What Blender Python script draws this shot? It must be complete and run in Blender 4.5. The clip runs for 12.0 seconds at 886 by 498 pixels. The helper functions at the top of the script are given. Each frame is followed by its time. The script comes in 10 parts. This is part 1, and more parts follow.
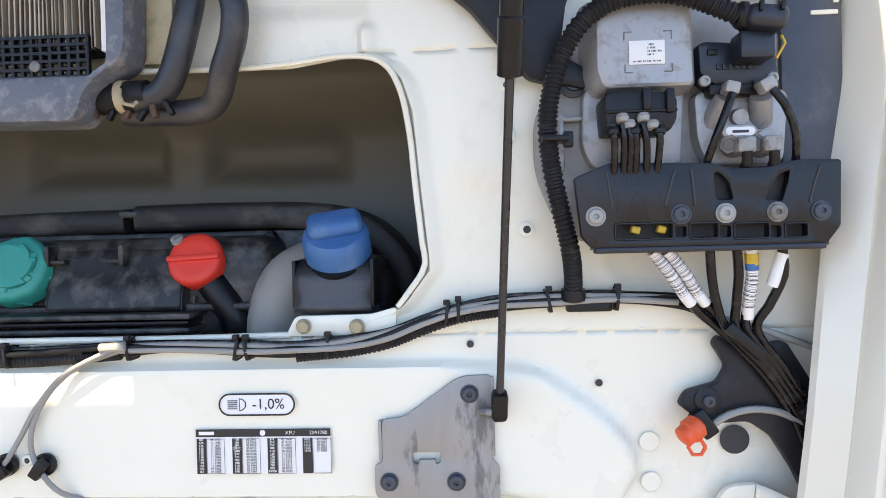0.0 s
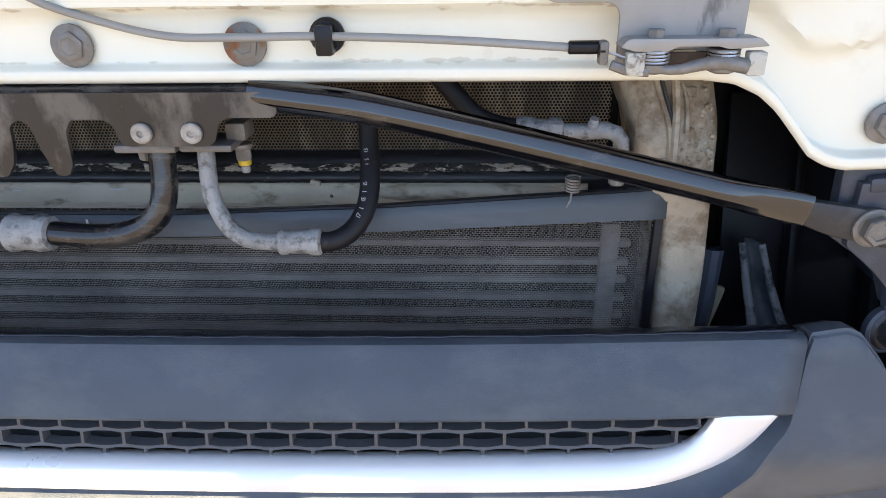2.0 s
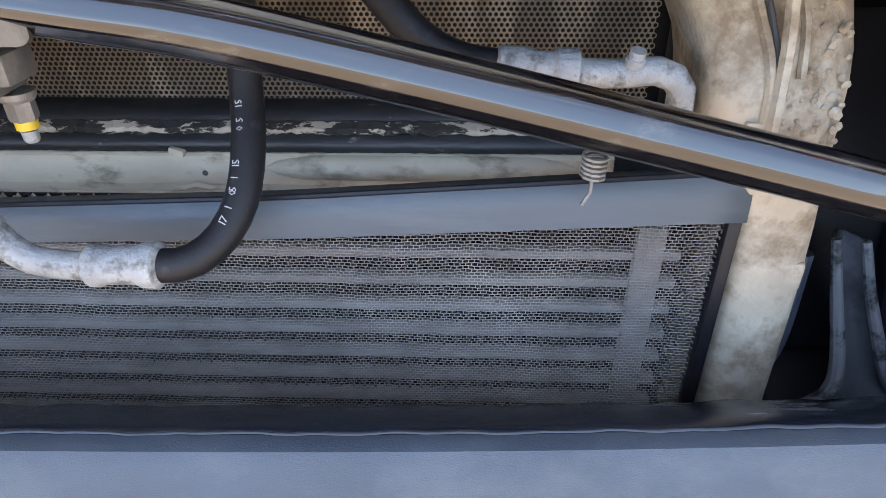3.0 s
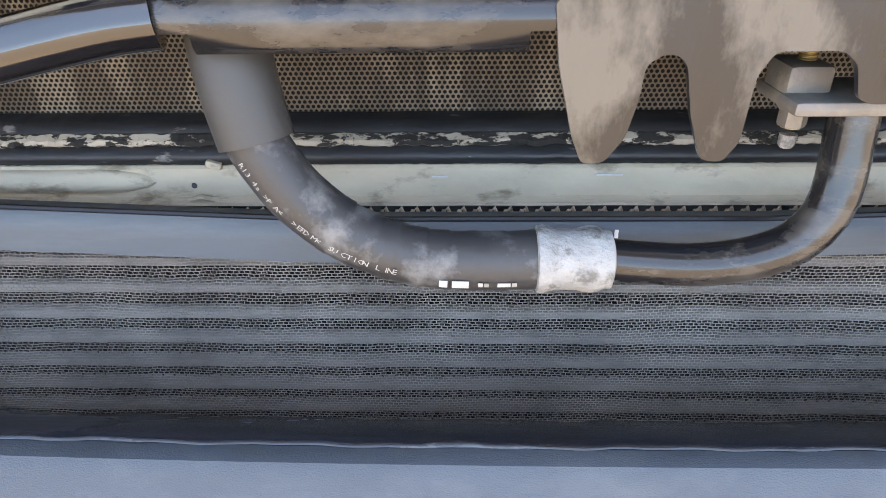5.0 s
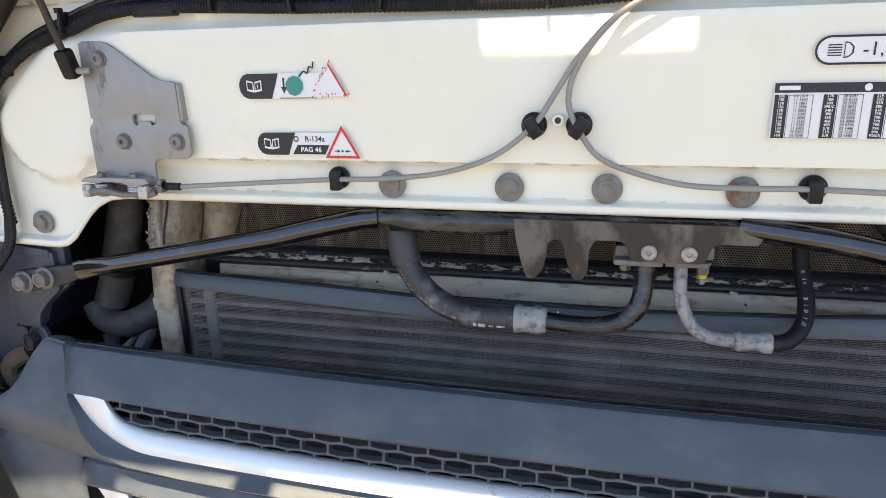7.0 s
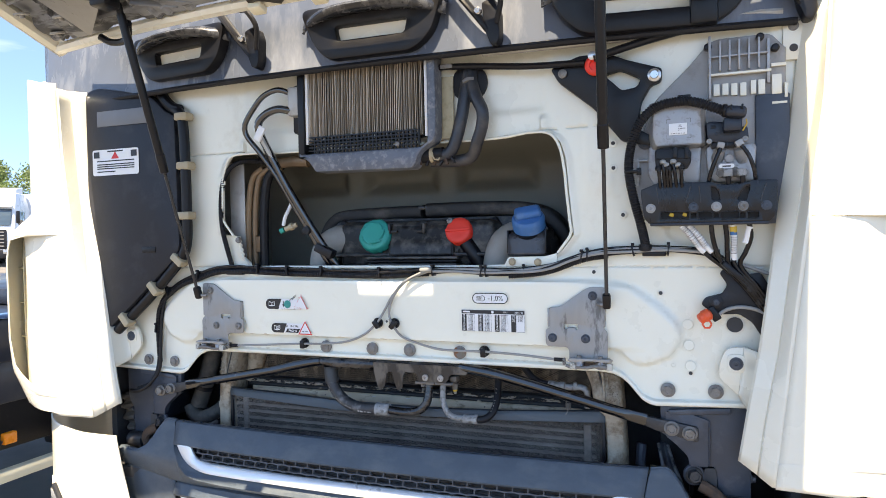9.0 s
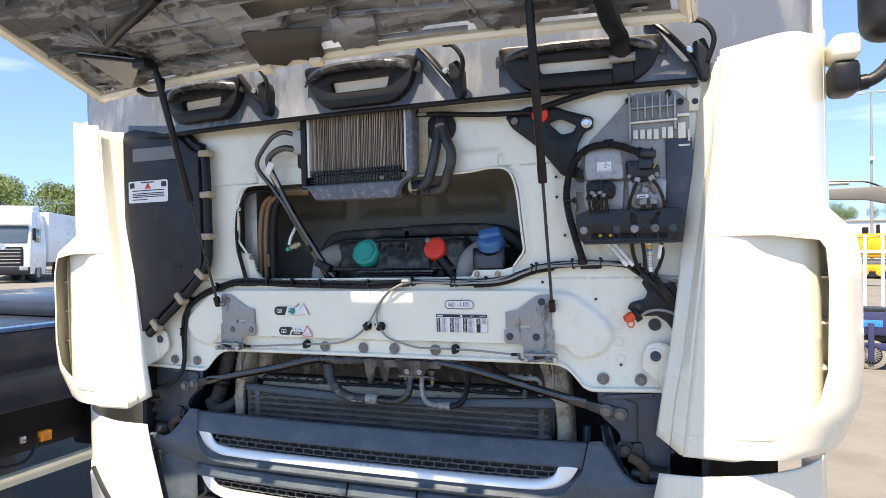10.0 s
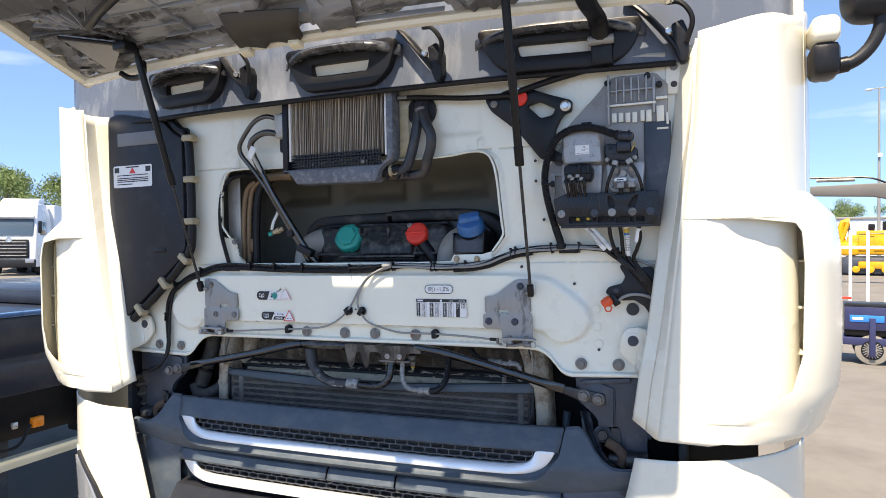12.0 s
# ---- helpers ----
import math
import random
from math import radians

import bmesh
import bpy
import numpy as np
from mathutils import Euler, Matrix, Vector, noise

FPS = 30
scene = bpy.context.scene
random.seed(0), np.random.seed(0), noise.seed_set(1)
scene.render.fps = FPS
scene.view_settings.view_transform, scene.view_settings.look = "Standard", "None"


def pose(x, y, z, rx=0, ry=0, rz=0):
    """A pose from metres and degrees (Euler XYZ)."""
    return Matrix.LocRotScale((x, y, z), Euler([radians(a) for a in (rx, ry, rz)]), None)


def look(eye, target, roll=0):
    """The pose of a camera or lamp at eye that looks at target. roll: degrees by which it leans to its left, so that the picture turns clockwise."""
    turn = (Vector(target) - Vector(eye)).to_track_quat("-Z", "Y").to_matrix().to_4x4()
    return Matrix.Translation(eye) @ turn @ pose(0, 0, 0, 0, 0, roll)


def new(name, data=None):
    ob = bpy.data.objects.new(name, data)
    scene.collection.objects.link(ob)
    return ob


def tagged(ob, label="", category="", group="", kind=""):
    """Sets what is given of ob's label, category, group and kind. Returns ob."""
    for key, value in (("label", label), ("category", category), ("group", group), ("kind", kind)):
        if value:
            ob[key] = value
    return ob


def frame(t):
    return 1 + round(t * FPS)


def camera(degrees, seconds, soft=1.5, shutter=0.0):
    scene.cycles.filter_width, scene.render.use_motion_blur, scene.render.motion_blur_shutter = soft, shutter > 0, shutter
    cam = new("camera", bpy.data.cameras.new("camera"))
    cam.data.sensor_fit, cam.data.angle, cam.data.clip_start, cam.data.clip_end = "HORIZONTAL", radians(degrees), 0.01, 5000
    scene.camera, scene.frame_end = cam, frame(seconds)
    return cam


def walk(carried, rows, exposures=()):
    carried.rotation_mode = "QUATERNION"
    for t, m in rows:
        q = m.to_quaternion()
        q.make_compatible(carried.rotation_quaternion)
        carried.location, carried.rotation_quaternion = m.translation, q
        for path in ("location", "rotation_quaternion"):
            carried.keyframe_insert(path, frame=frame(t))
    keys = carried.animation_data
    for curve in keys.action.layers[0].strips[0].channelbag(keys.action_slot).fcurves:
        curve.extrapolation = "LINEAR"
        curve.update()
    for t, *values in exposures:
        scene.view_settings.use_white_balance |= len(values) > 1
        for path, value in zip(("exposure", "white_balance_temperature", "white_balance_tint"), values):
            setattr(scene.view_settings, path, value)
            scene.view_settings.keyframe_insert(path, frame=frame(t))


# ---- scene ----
cam = camera(68.58, 12.0, soft=0.75)
PATH = [
    (0, (0.5465, -0.7569, 1.6176), (0.4443, 1.2404, 1.5950), -1.421),
    (0.5, (0.5274, -0.7315, 1.5394), (0.4350, 1.2384, 1.2064), -0.939),
    (1, (0.4763, -0.7290, 1.4597), (0.3746, 1.2032, 0.9536), -1.042),
    (1.5, (0.3910, -0.6630, 1.3912), (0.3066, 1.2066, 0.6858), -0.532),
    (2, (0.3786, -0.5109, 1.3651), (0.2857, 1.2955, 0.5118), -0.918),
    (2.5, (0.4107, -0.3153, 1.3309), (0.3375, 1.3886, 0.2862), -0.440),
    (2.7, (0.4178, -0.2861, 1.3208), (0.3435, 1.4114, 0.2659), -0.491),
    (4.3, (0.1055, -0.2565, 1.2969), (0.1058, 1.4727, 0.2919), 0.043),
    (4.5, (0.0572, -0.2592, 1.2977), (0.0199, 1.4741, 0.3006), -0.229),
    (5, (-0.0714, -0.2825, 1.3015), (-0.1287, 1.4625, 0.3259), -0.920),
    (5.5, (-0.1638, -0.3182, 1.3181), (-0.2384, 1.4195, 0.3308), -0.856),
    (6, (-0.2147, -0.3981, 1.3547), (-0.4767, 1.4102, 0.5412), -0.990),
    (6.5, (-0.1251, -0.5366, 1.3984), (-0.5067, 1.3042, 0.7157), -0.779),
    (7, (0.0679, -0.7162, 1.4417), (-0.4181, 1.1365, 0.8660), -1.494),
    (7.5, (0.2076, -0.9042, 1.4916), (-0.3184, 0.9847, 1.0975), -1.368),
    (7.7, (0.2729, -1.0081, 1.5185), (-0.3178, 0.8678, 1.1551), -1.548),
    (9.3, (0.7912, -1.6506, 1.5948), (0.0903, 0.2226, 1.5876), -1.159),
    (9.5, (0.8221, -1.7284, 1.5942), (0.1106, 0.1408, 1.5932), -1.332),
    (10, (0.9292, -1.8119, 1.5994), (0.2137, 0.0557, 1.5995), -1.392),
    (10.5, (1.0092, -1.8027, 1.5863), (0.2941, 0.0650, 1.5824), -1.407),
    (11, (1.0199, -1.8069, 1.5842), (0.2986, 0.0585, 1.5792), -1.275),
    (11.5, (1.0033, -1.7970, 1.5717), (0.2742, 0.0654, 1.5623), -1.221),
    (12, (0.9952, -1.7802, 1.5657), (0.2644, 0.0814, 1.5522), -1.096),
]
walk(cam, [(t, look(eye, target, roll)) for t, eye, target, roll in PATH], exposures=[(0.0, 2.22, 9500, 13), (0.5, 1.95, 9600, 13), (1.0, 1.95, 9800, 13), (1.5, 2.05, 10000, 14), (2.0, 2.3, 10500, 15), (2.5, 2.9, 10500, 16), (4.5, 3.62, 12500, 16), (5.5, 3.3, 12800, 16), (6.0, 2.63, 11700, 14), (6.5, 2.17, 10900, 13), (7.0, 2.02, 10700, 12), (7.5, 2.2, 10500, 12), (9.5, 1.72, 8500, 11), (12.0, 1.42, 8200, 11)])

# ---- small tools ----
def thing(name, label, category, group="", kind=""):
    return tagged(new(name), label, category, group, kind)


def mesh_of(name, bm, mats, smooth=30):
    me = bpy.data.meshes.new(name)
    bmesh.ops.recalc_face_normals(bm, faces=bm.faces)
    bm.to_mesh(me)
    bm.free()
    for m in mats if isinstance(mats, (list, tuple)) else [mats]:
        me.materials.append(m)
    if smooth:
        me.polygons.foreach_set("use_smooth", [True] * len(me.polygons))
        me.set_sharp_from_angle(angle=radians(smooth))
    return me


def part(name, bm, mats, parent=None, label="", smooth=30):
    """One bmesh as one mesh object, under a thing or a part."""
    ob = new(name, mesh_of(name, bm, mats, smooth))
    if parent is not None:
        ob.parent = parent
    return tagged(ob, label)


def solo(name, bm, mats, label, category, group="", kind="", smooth=30):
    return tagged(part(name, bm, mats, smooth=smooth), label, category, group, kind)


def add_box(bm, c, s, bevel=0.0, rot=None, seg=2):
    r = bmesh.ops.create_cube(bm, size=1.0)
    vs = r["verts"]
    m = Matrix.Translation(c) @ (rot.to_4x4() if rot is not None else Matrix.Identity(4)) @ Matrix.Diagonal((*s, 1))
    bmesh.ops.transform(bm, matrix=m, verts=vs)
    if bevel > 0:
        es = list({e for v in vs for e in v.link_edges})
        bmesh.ops.bevel(bm, geom=es, offset=bevel, segments=seg, profile=0.5, affect="EDGES")
    return bm


def box(c, s, bevel=0.0, rot=None, seg=2):
    return add_box(bmesh.new(), c, s, bevel, rot, seg)


def frame_of(direction):
    d = Vector(direction).normalized()
    up = Vector((0, 0, 1)) if abs(d.z) < 0.9 else Vector((0, 1, 0))
    a = d.cross(up).normalized()
    return a, d.cross(a).normalized(), d


def add_rings(bm, rings, closed_ends=True):
    made = [[bm.verts.new(p) for p in ring] for ring in rings]
    n = len(made[0])
    for r0, r1 in zip(made, made[1:]):
        for k in range(n):
            bm.faces.new((r0[k], r0[(k + 1) % n], r1[(k + 1) % n], r1[k]))
    if closed_ends:
        bm.faces.new(made[0])
        bm.faces.new(made[-1][::-1])
    return bm


def add_cyl(bm, p0, p1, r0, r1=None, seg=20):
    p0, p1 = Vector(p0), Vector(p1)
    return add_lathe(bm, p0, p1 - p0, [(0, r0), ((p1 - p0).length, r0 if r1 is None else r1)], seg)


def add_lathe(bm, p, axis, profile, seg=24):
    """Rings of (distance along the axis, radius)."""
    p = Vector(p)
    a, b, d = frame_of(axis)
    rings = [[p + d * h + (a * math.cos(w) + b * math.sin(w)) * max(r, 1e-5) for w in (2 * math.pi * k / seg for k in range(seg))] for h, r in profile]
    return add_rings(bm, rings)


def lathe(p, axis, profile, seg=24):
    return add_lathe(bmesh.new(), p, axis, profile, seg)


def spline(points, step=0.006):
    """A smooth line through points, evenly stepped."""
    P = [Vector(p) for p in points]
    P = [2 * P[0] - P[1], *P, 2 * P[-1] - P[-2]]
    fine = []
    for a, b, c, d in zip(P, P[1:], P[2:], P[3:]):
        n = max(3, int((c - b).length / step * 2))
        for k in range(n):
            t = k / n
            fine.append(0.5 * (2 * b + (c - a) * t + (2 * a - 5 * b + 4 * c - d) * t * t + (3 * b - a - 3 * c + d) * t ** 3))
    fine.append(P[-2].copy())
    out, run = [fine[0]], 0.0
    for a, b in zip(fine, fine[1:]):
        run += (b - a).length
        if run >= step:
            out.append(b)
            run = 0.0
    if (out[-1] - fine[-1]).length > step * 0.3:
        out.append(fine[-1])
    return out


def add_tube(bm, points, r, seg=10, step=0.008, ribs=0.0, pitch=0.008, flat=1.0, raw=False):
    """A round hose along a smooth line; ribs: depth of corrugation; r may be a function of the run from 0 to 1."""
    if ribs:
        step = pitch / 4
    line = [Vector(p) for p in points] if raw else spline(points, step)
    rings, ref = [], None
    n = len(line)
    for k, p in enumerate(line):
        d = (line[min(k + 1, n - 1)] - line[max(k - 1, 0)]).normalized()
        if ref is None:
            ref = frame_of(d)[0]
        ref = (ref - d * ref.dot(d)).normalized()
        b = d.cross(ref)
        rad = r(k / max(1, n - 1)) if callable(r) else r
        if ribs:
            rad -= ribs if k % 4 in (0, 3) else 0.0
        rings.append([p + ref * math.cos(w) * rad + b * math.sin(w) * rad * flat for w in (2 * math.pi * j / seg for j in range(seg))])
    return add_rings(bm, rings)


def tube(points, r, **kw):
    return add_tube(bmesh.new(), points, r, **kw)


def rounded(pts, radius, seg=5):
    """A closed outline with its corners rounded; radius may be a list."""
    out, n = [], len(pts)
    for k in range(n):
        rad = radius[k] if isinstance(radius, (list, tuple)) else radius
        p, a, b = Vector(pts[k]), Vector(pts[k - 1]), Vector(pts[(k + 1) % n])
        da, db = (a - p), (b - p)
        if rad <= 0:
            out.append(p)
            continue
        cut = min(rad, da.length * 0.45, db.length * 0.45)
        s, e = p + da.normalized() * cut, p + db.normalized() * cut
        for j in range(seg + 1):
            t = j / seg
            out.append((1 - t) ** 2 * s + 2 * t * (1 - t) * p + t * t * e)
    return out


def add_plate(bm, outline, y0, y1, holes=(), bevel=0.0, m=None):
    """An outline in x and z, with holes, as a plate from y0 (front) to y1."""
    loops = [[Vector((p[0], y0, p[1])) for p in lo] for lo in (outline, *holes)]
    vs0 = [[bm.verts.new(p) for p in lo] for lo in loops]
    es = []
    for lo in vs0:
        for k in range(len(lo)):
            es.append(bm.edges.new((lo[k], lo[(k + 1) % len(lo)])))
    r = bmesh.ops.triangle_fill(bm, use_beauty=True, use_dissolve=False, edges=es)
    faces = [g for g in r["geom"] if isinstance(g, bmesh.types.BMFace)]
    ext = bmesh.ops.extrude_face_region(bm, geom=faces)
    moved = [g for g in ext["geom"] if isinstance(g, bmesh.types.BMVert)]
    bmesh.ops.translate(bm, verts=moved, vec=(0, y1 - y0, 0))
    if bevel > 0:
        allv = {v for lo in vs0 for v in lo}
        rim = [e for lo in vs0 for e in {e for v in lo for e in v.link_edges} if e.is_valid and all(v in allv for v in e.verts) and len(e.link_faces) == 2
               and abs(e.calc_face_angle(0)) > 1.0]
        rim = list(set(rim))
        if rim:
            bmesh.ops.bevel(bm, geom=rim, offset=bevel, segments=2, profile=0.5, affect="EDGES")
    if m is not None:
        bmesh.ops.transform(bm, matrix=m, verts=bm.verts)
    return bm


def plate(outline, y0, y1, holes=(), bevel=0.0, m=None):
    return add_plate(bmesh.new(), outline, y0, y1, holes, bevel, m)


def add_sheet(bm, rows):
    """A sheet of quads over rows of points."""
    vs = [[bm.verts.new(p) for p in row] for row in rows]
    for r0, r1 in zip(vs, vs[1:]):
        for k in range(len(r0) - 1):
            bm.faces.new((r0[k], r0[k + 1], r1[k + 1], r1[k]))
    return bm


def thick(ob, t, offset=0.0):
    mod = ob.modifiers.new("thickness", "SOLIDIFY")
    mod.thickness, mod.offset = t, offset
    return ob


def add_hex_bolt(bm, p, axis, r=0.011, h=0.008, flange=0.0, dimple=True):
    a, b, d = frame_of(axis)
    p = Vector(p)
    if flange:
        add_lathe(bm, p, d, [(0, flange), (h * 0.25, flange), (h * 0.4, flange * 0.86)], 20)
        p = p + d * h * 0.25
    rings = []
    for hh, k in ((0, 1.0), (h * 0.85, 1.0), (h, 0.9), (h, 0.62), (h * 0.86, 0.55)) if dimple else ((0, 1.0), (h * 0.85, 1.0), (h, 0.88)):
        rings.append([p + d * hh + (a * math.cos(w) + b * math.sin(w)) * r * k for w in (math.pi / 3 * j + 0.3 for j in range(6))])
    return add_rings(bm, rings)


def add_torx(bm, p, axis, r=0.009, h=0.005, washer=0.0):
    if washer:
        add_lathe(bm, p, axis, [(0, washer), (0.0015, washer)], 22)
    add_lathe(bm, p, axis, [(0, r), (h * 0.7, r), (h * 0.93, r * 0.86), (h, r * 0.6), (h, r * 0.36), (h * 0.55, r * 0.30), (h * 0.5, 0.0003)], 18)
    return bm


def smooth01(a, b, v):
    t = max(0.0, min(1.0, (v - a) / (b - a)))
    return t * t * (3 - 2 * t)


def along(xs, ys):
    """A broken line as a function."""
    return lambda v: float(np.interp(v, xs, ys))

# ---- sky, sun ----
SUN_UP, SUN_SIDE = 60.3, -4.3  # degrees above the horizon; to the right of straight ahead of the cab
world = bpy.data.worlds.new("sky")
scene.world = world
world.use_nodes = True
wn = world.node_tree
wn.nodes.clear()
sky = wn.nodes.new("ShaderNodeTexSky")
sky.sky_type, sky.sun_disc = "NISHITA", False
sky.sun_elevation, sky.sun_rotation = radians(SUN_UP), radians(180 - SUN_SIDE)
sky.air_density, sky.dust_density, sky.ozone_density = 0.8, 0.03, 5.0
# thin clouds that brighten the blue a little
wtc = wn.nodes.new("ShaderNodeTexCoord")
wmap = wn.nodes.new("ShaderNodeMapping")
wmap.inputs["Scale"].default_value = (1.0, 1.0, 5.0)
wno = wn.nodes.new("ShaderNodeTexNoise")
wno.inputs["Scale"].default_value, wno.inputs["Detail"].default_value = 2.2, 6.0
wrp = wn.nodes.new("ShaderNodeMapRange")
wrp.inputs["From Min"].default_value, wrp.inputs["From Max"].default_value = 0.60, 0.9
wmx = wn.nodes.new("ShaderNodeMix")
wmx.data_type = "RGBA"
wmx.inputs[7].default_value = (4.6, 5.2, 6.0, 1)
wbg = wn.nodes.new("ShaderNodeBackground")
wbg.inputs["Strength"].default_value = 0.15
wou = wn.nodes.new("ShaderNodeOutputWorld")
# clear dry air: no pale band along the horizon
wlift = wn.nodes.new("ShaderNodeVectorMath")
wlift.operation = "ADD"
wlift.inputs[1].default_value = (0, 0, 0.16)
wnorm = wn.nodes.new("ShaderNodeVectorMath")
wnorm.operation = "NORMALIZE"
wn.links.new(wtc.outputs["Generated"], wlift.inputs[0])
wn.links.new(wlift.outputs[0], wnorm.inputs[0])
wn.links.new(wnorm.outputs[0], sky.inputs["Vector"])
wn.links.new(wtc.outputs["Generated"], wmap.inputs["Vector"])
wn.links.new(wmap.outputs["Vector"], wno.inputs["Vector"])
wn.links.new(wno.outputs["Fac"], wrp.inputs["Value"])
wn.links.new(wrp.outputs["Result"], wmx.inputs[0])
wn.links.new(sky.outputs["Color"], wmx.inputs[6])
whs = wn.nodes.new("ShaderNodeHueSaturation")
whs.inputs["Saturation"].default_value, whs.inputs["Value"].default_value = 1.05, 0.92
wn.links.new(wmx.outputs[2], whs.inputs["Color"])
wn.links.new(whs.outputs["Color"], wbg.inputs["Color"])
wn.links.new(wbg.outputs["Background"], wou.inputs["Surface"])
SUN_DIR = Vector((math.sin(radians(SUN_SIDE)) * math.cos(radians(SUN_UP)), -math.cos(radians(SUN_SIDE)) * math.cos(radians(SUN_UP)), math.sin(radians(SUN_UP))))
sun = new("sun", bpy.data.lights.new("sun", "SUN"))
sun.data.energy, sun.data.angle, sun.data.color = 3.8, radians(0.53), (1.0, 0.95, 0.86)
sun.matrix_world = look(SUN_DIR * 50, (0, 0, 0))

# ---- materials ----
def mat(name, base, rough=0.5, metal=0.0, vary=0.1, scale=30.0, bump=0.0, bump_scale=200.0, dirt=None, dirt_amount=0.0, dirt_scale=12.0, dirt_edge=(0.5, 0.7),
        coat=0.0, stretch=(1, 1, 1), rough_vary=0.1, island=0.0, specular=0.5, coat_ior=1.5):
    """Base colour with a coarse and a fine variation, dirt in patches, grain as bump."""
    m = bpy.data.materials.new(name)
    m.use_nodes = True
    nt = m.node_tree
    bs = nt.nodes["Principled BSDF"]
    bs.inputs["Metallic"].default_value = metal
    bs.inputs["Coat Weight"].default_value = coat
    bs.inputs["Coat Roughness"].default_value = 0.08
    bs.inputs["Coat IOR"].default_value = coat_ior
    bs.inputs["Specular IOR Level"].default_value = specular
    tc = nt.nodes.new("ShaderNodeTexCoord")
    mp = nt.nodes.new("ShaderNodeMapping")
    mp.inputs["Scale"].default_value = stretch
    nt.links.new(tc.outputs["Object"], mp.inputs["Vector"])

    def noise_node(s, detail=4.0):
        n = nt.nodes.new("ShaderNodeTexNoise")
        n.inputs["Scale"].default_value, n.inputs["Detail"].default_value = s, detail
        nt.links.new(mp.outputs["Vector"], n.inputs["Vector"])
        return n

    def math_node(op, a, b):
        n = nt.nodes.new("ShaderNodeMath")
        n.operation = op
        for k, v in enumerate((a, b)):
            if hasattr(v, "links"):
                nt.links.new(v, n.inputs[k])
            else:
                n.inputs[k].default_value = v
        return n.outputs[0]

    big, fine = noise_node(scale * 0.12, 3.0), noise_node(scale, 5.0)
    mixed = math_node("ADD", math_node("MULTIPLY", big.outputs["Fac"], 0.6), math_node("MULTIPLY", fine.outputs["Fac"], 0.4))
    ramp = nt.nodes.new("ShaderNodeValToRGB")
    ramp.color_ramp.elements[0].position, ramp.color_ramp.elements[1].position = 0.3, 0.7
    ramp.color_ramp.elements[0].color = (*[c * (1 - vary) for c in base], 1)
    ramp.color_ramp.elements[1].color = (*[min(1, c * (1 + vary)) for c in base], 1)
    nt.links.new(mixed, ramp.inputs["Fac"])
    colour = ramp.outputs["Color"]
    rr = nt.nodes.new("ShaderNodeMapRange")
    rr.inputs["From Min"].default_value, rr.inputs["From Max"].default_value = 0.3, 0.7
    rr.inputs["To Min"].default_value, rr.inputs["To Max"].default_value = max(0.02, rough - rough_vary), min(1, rough + rough_vary)
    nt.links.new(mixed, rr.inputs["Value"])
    rough_out = rr.outputs["Result"]
    if dirt is not None:
        dn = noise_node(dirt_scale, 7.0)
        dn.inputs["Roughness"].default_value = 0.65
        dr = nt.nodes.new("ShaderNodeMapRange")
        dr.inputs["From Min"].default_value, dr.inputs["From Max"].default_value = dirt_edge
        dr.inputs["To Max"].default_value = dirt_amount
        nt.links.new(dn.outputs["Fac"], dr.inputs["Value"])
        mx = nt.nodes.new("ShaderNodeMix")
        mx.data_type = "RGBA"
        nt.links.new(dr.outputs["Result"], mx.inputs[0])
        nt.links.new(colour, mx.inputs[6])
        mx.inputs[7].default_value = (*dirt, 1)
        colour = mx.outputs[2]
        rough_out = math_node("ADD", rough_out, math_node("MULTIPLY", dr.outputs["Result"], 0.3))
        if metal:
            mm = nt.nodes.new("ShaderNodeMapRange")
            mm.inputs["To Min"].default_value, mm.inputs["To Max"].default_value = metal, metal * 0.2
            nt.links.new(dr.outputs["Result"], mm.inputs["Value"])
            nt.links.new(mm.outputs["Result"], bs.inputs["Metallic"])
    if island:
        gi = nt.nodes.new("ShaderNodeNewGeometry")
        hs = nt.nodes.new("ShaderNodeHueSaturation")
        mr = nt.nodes.new("ShaderNodeMapRange")
        mr.inputs["To Min"].default_value, mr.inputs["To Max"].default_value = 1 - island, 1 + island
        nt.links.new(gi.outputs["Random Per Island"], mr.inputs["Value"])
        nt.links.new(mr.outputs["Result"], hs.inputs["Value"])
        nt.links.new(colour, hs.inputs["Color"])
        colour = hs.outputs["Color"]
    nt.links.new(colour, bs.inputs["Base Color"])
    nt.links.new(rough_out, bs.inputs["Roughness"])
    if bump:
        bn = noise_node(bump_scale, 4.0)
        bu = nt.nodes.new("ShaderNodeBump")
        bu.inputs["Strength"].default_value, bu.inputs["Distance"].default_value = bump, 0.002
        nt.links.new(bn.outputs["Fac"], bu.inputs["Height"])
        nt.links.new(bu.outputs["Normal"], bs.inputs["Normal"])
    return m


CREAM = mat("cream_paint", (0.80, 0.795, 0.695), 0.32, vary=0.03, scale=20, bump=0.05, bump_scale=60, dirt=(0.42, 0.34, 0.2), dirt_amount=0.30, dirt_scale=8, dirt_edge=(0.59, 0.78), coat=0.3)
CREAM_OUT = mat("cream_body_paint", (0.755, 0.72, 0.61), 0.25, vary=0.02, scale=8, bump=0.02, bump_scale=20, coat=0.5)
CREAM_IN = mat("cream_plastic_inside", (0.80, 0.735, 0.56), 0.5, vary=0.05, scale=20)
GREY_PLASTIC = mat("dark_grey_plastic", (0.017, 0.018, 0.022), 0.42, vary=0.2, scale=25, bump=0.12, bump_scale=900, dirt=(0.09, 0.09, 0.095), dirt_amount=0.3, dirt_scale=14, dirt_edge=(0.56, 0.8), specular=0.25)
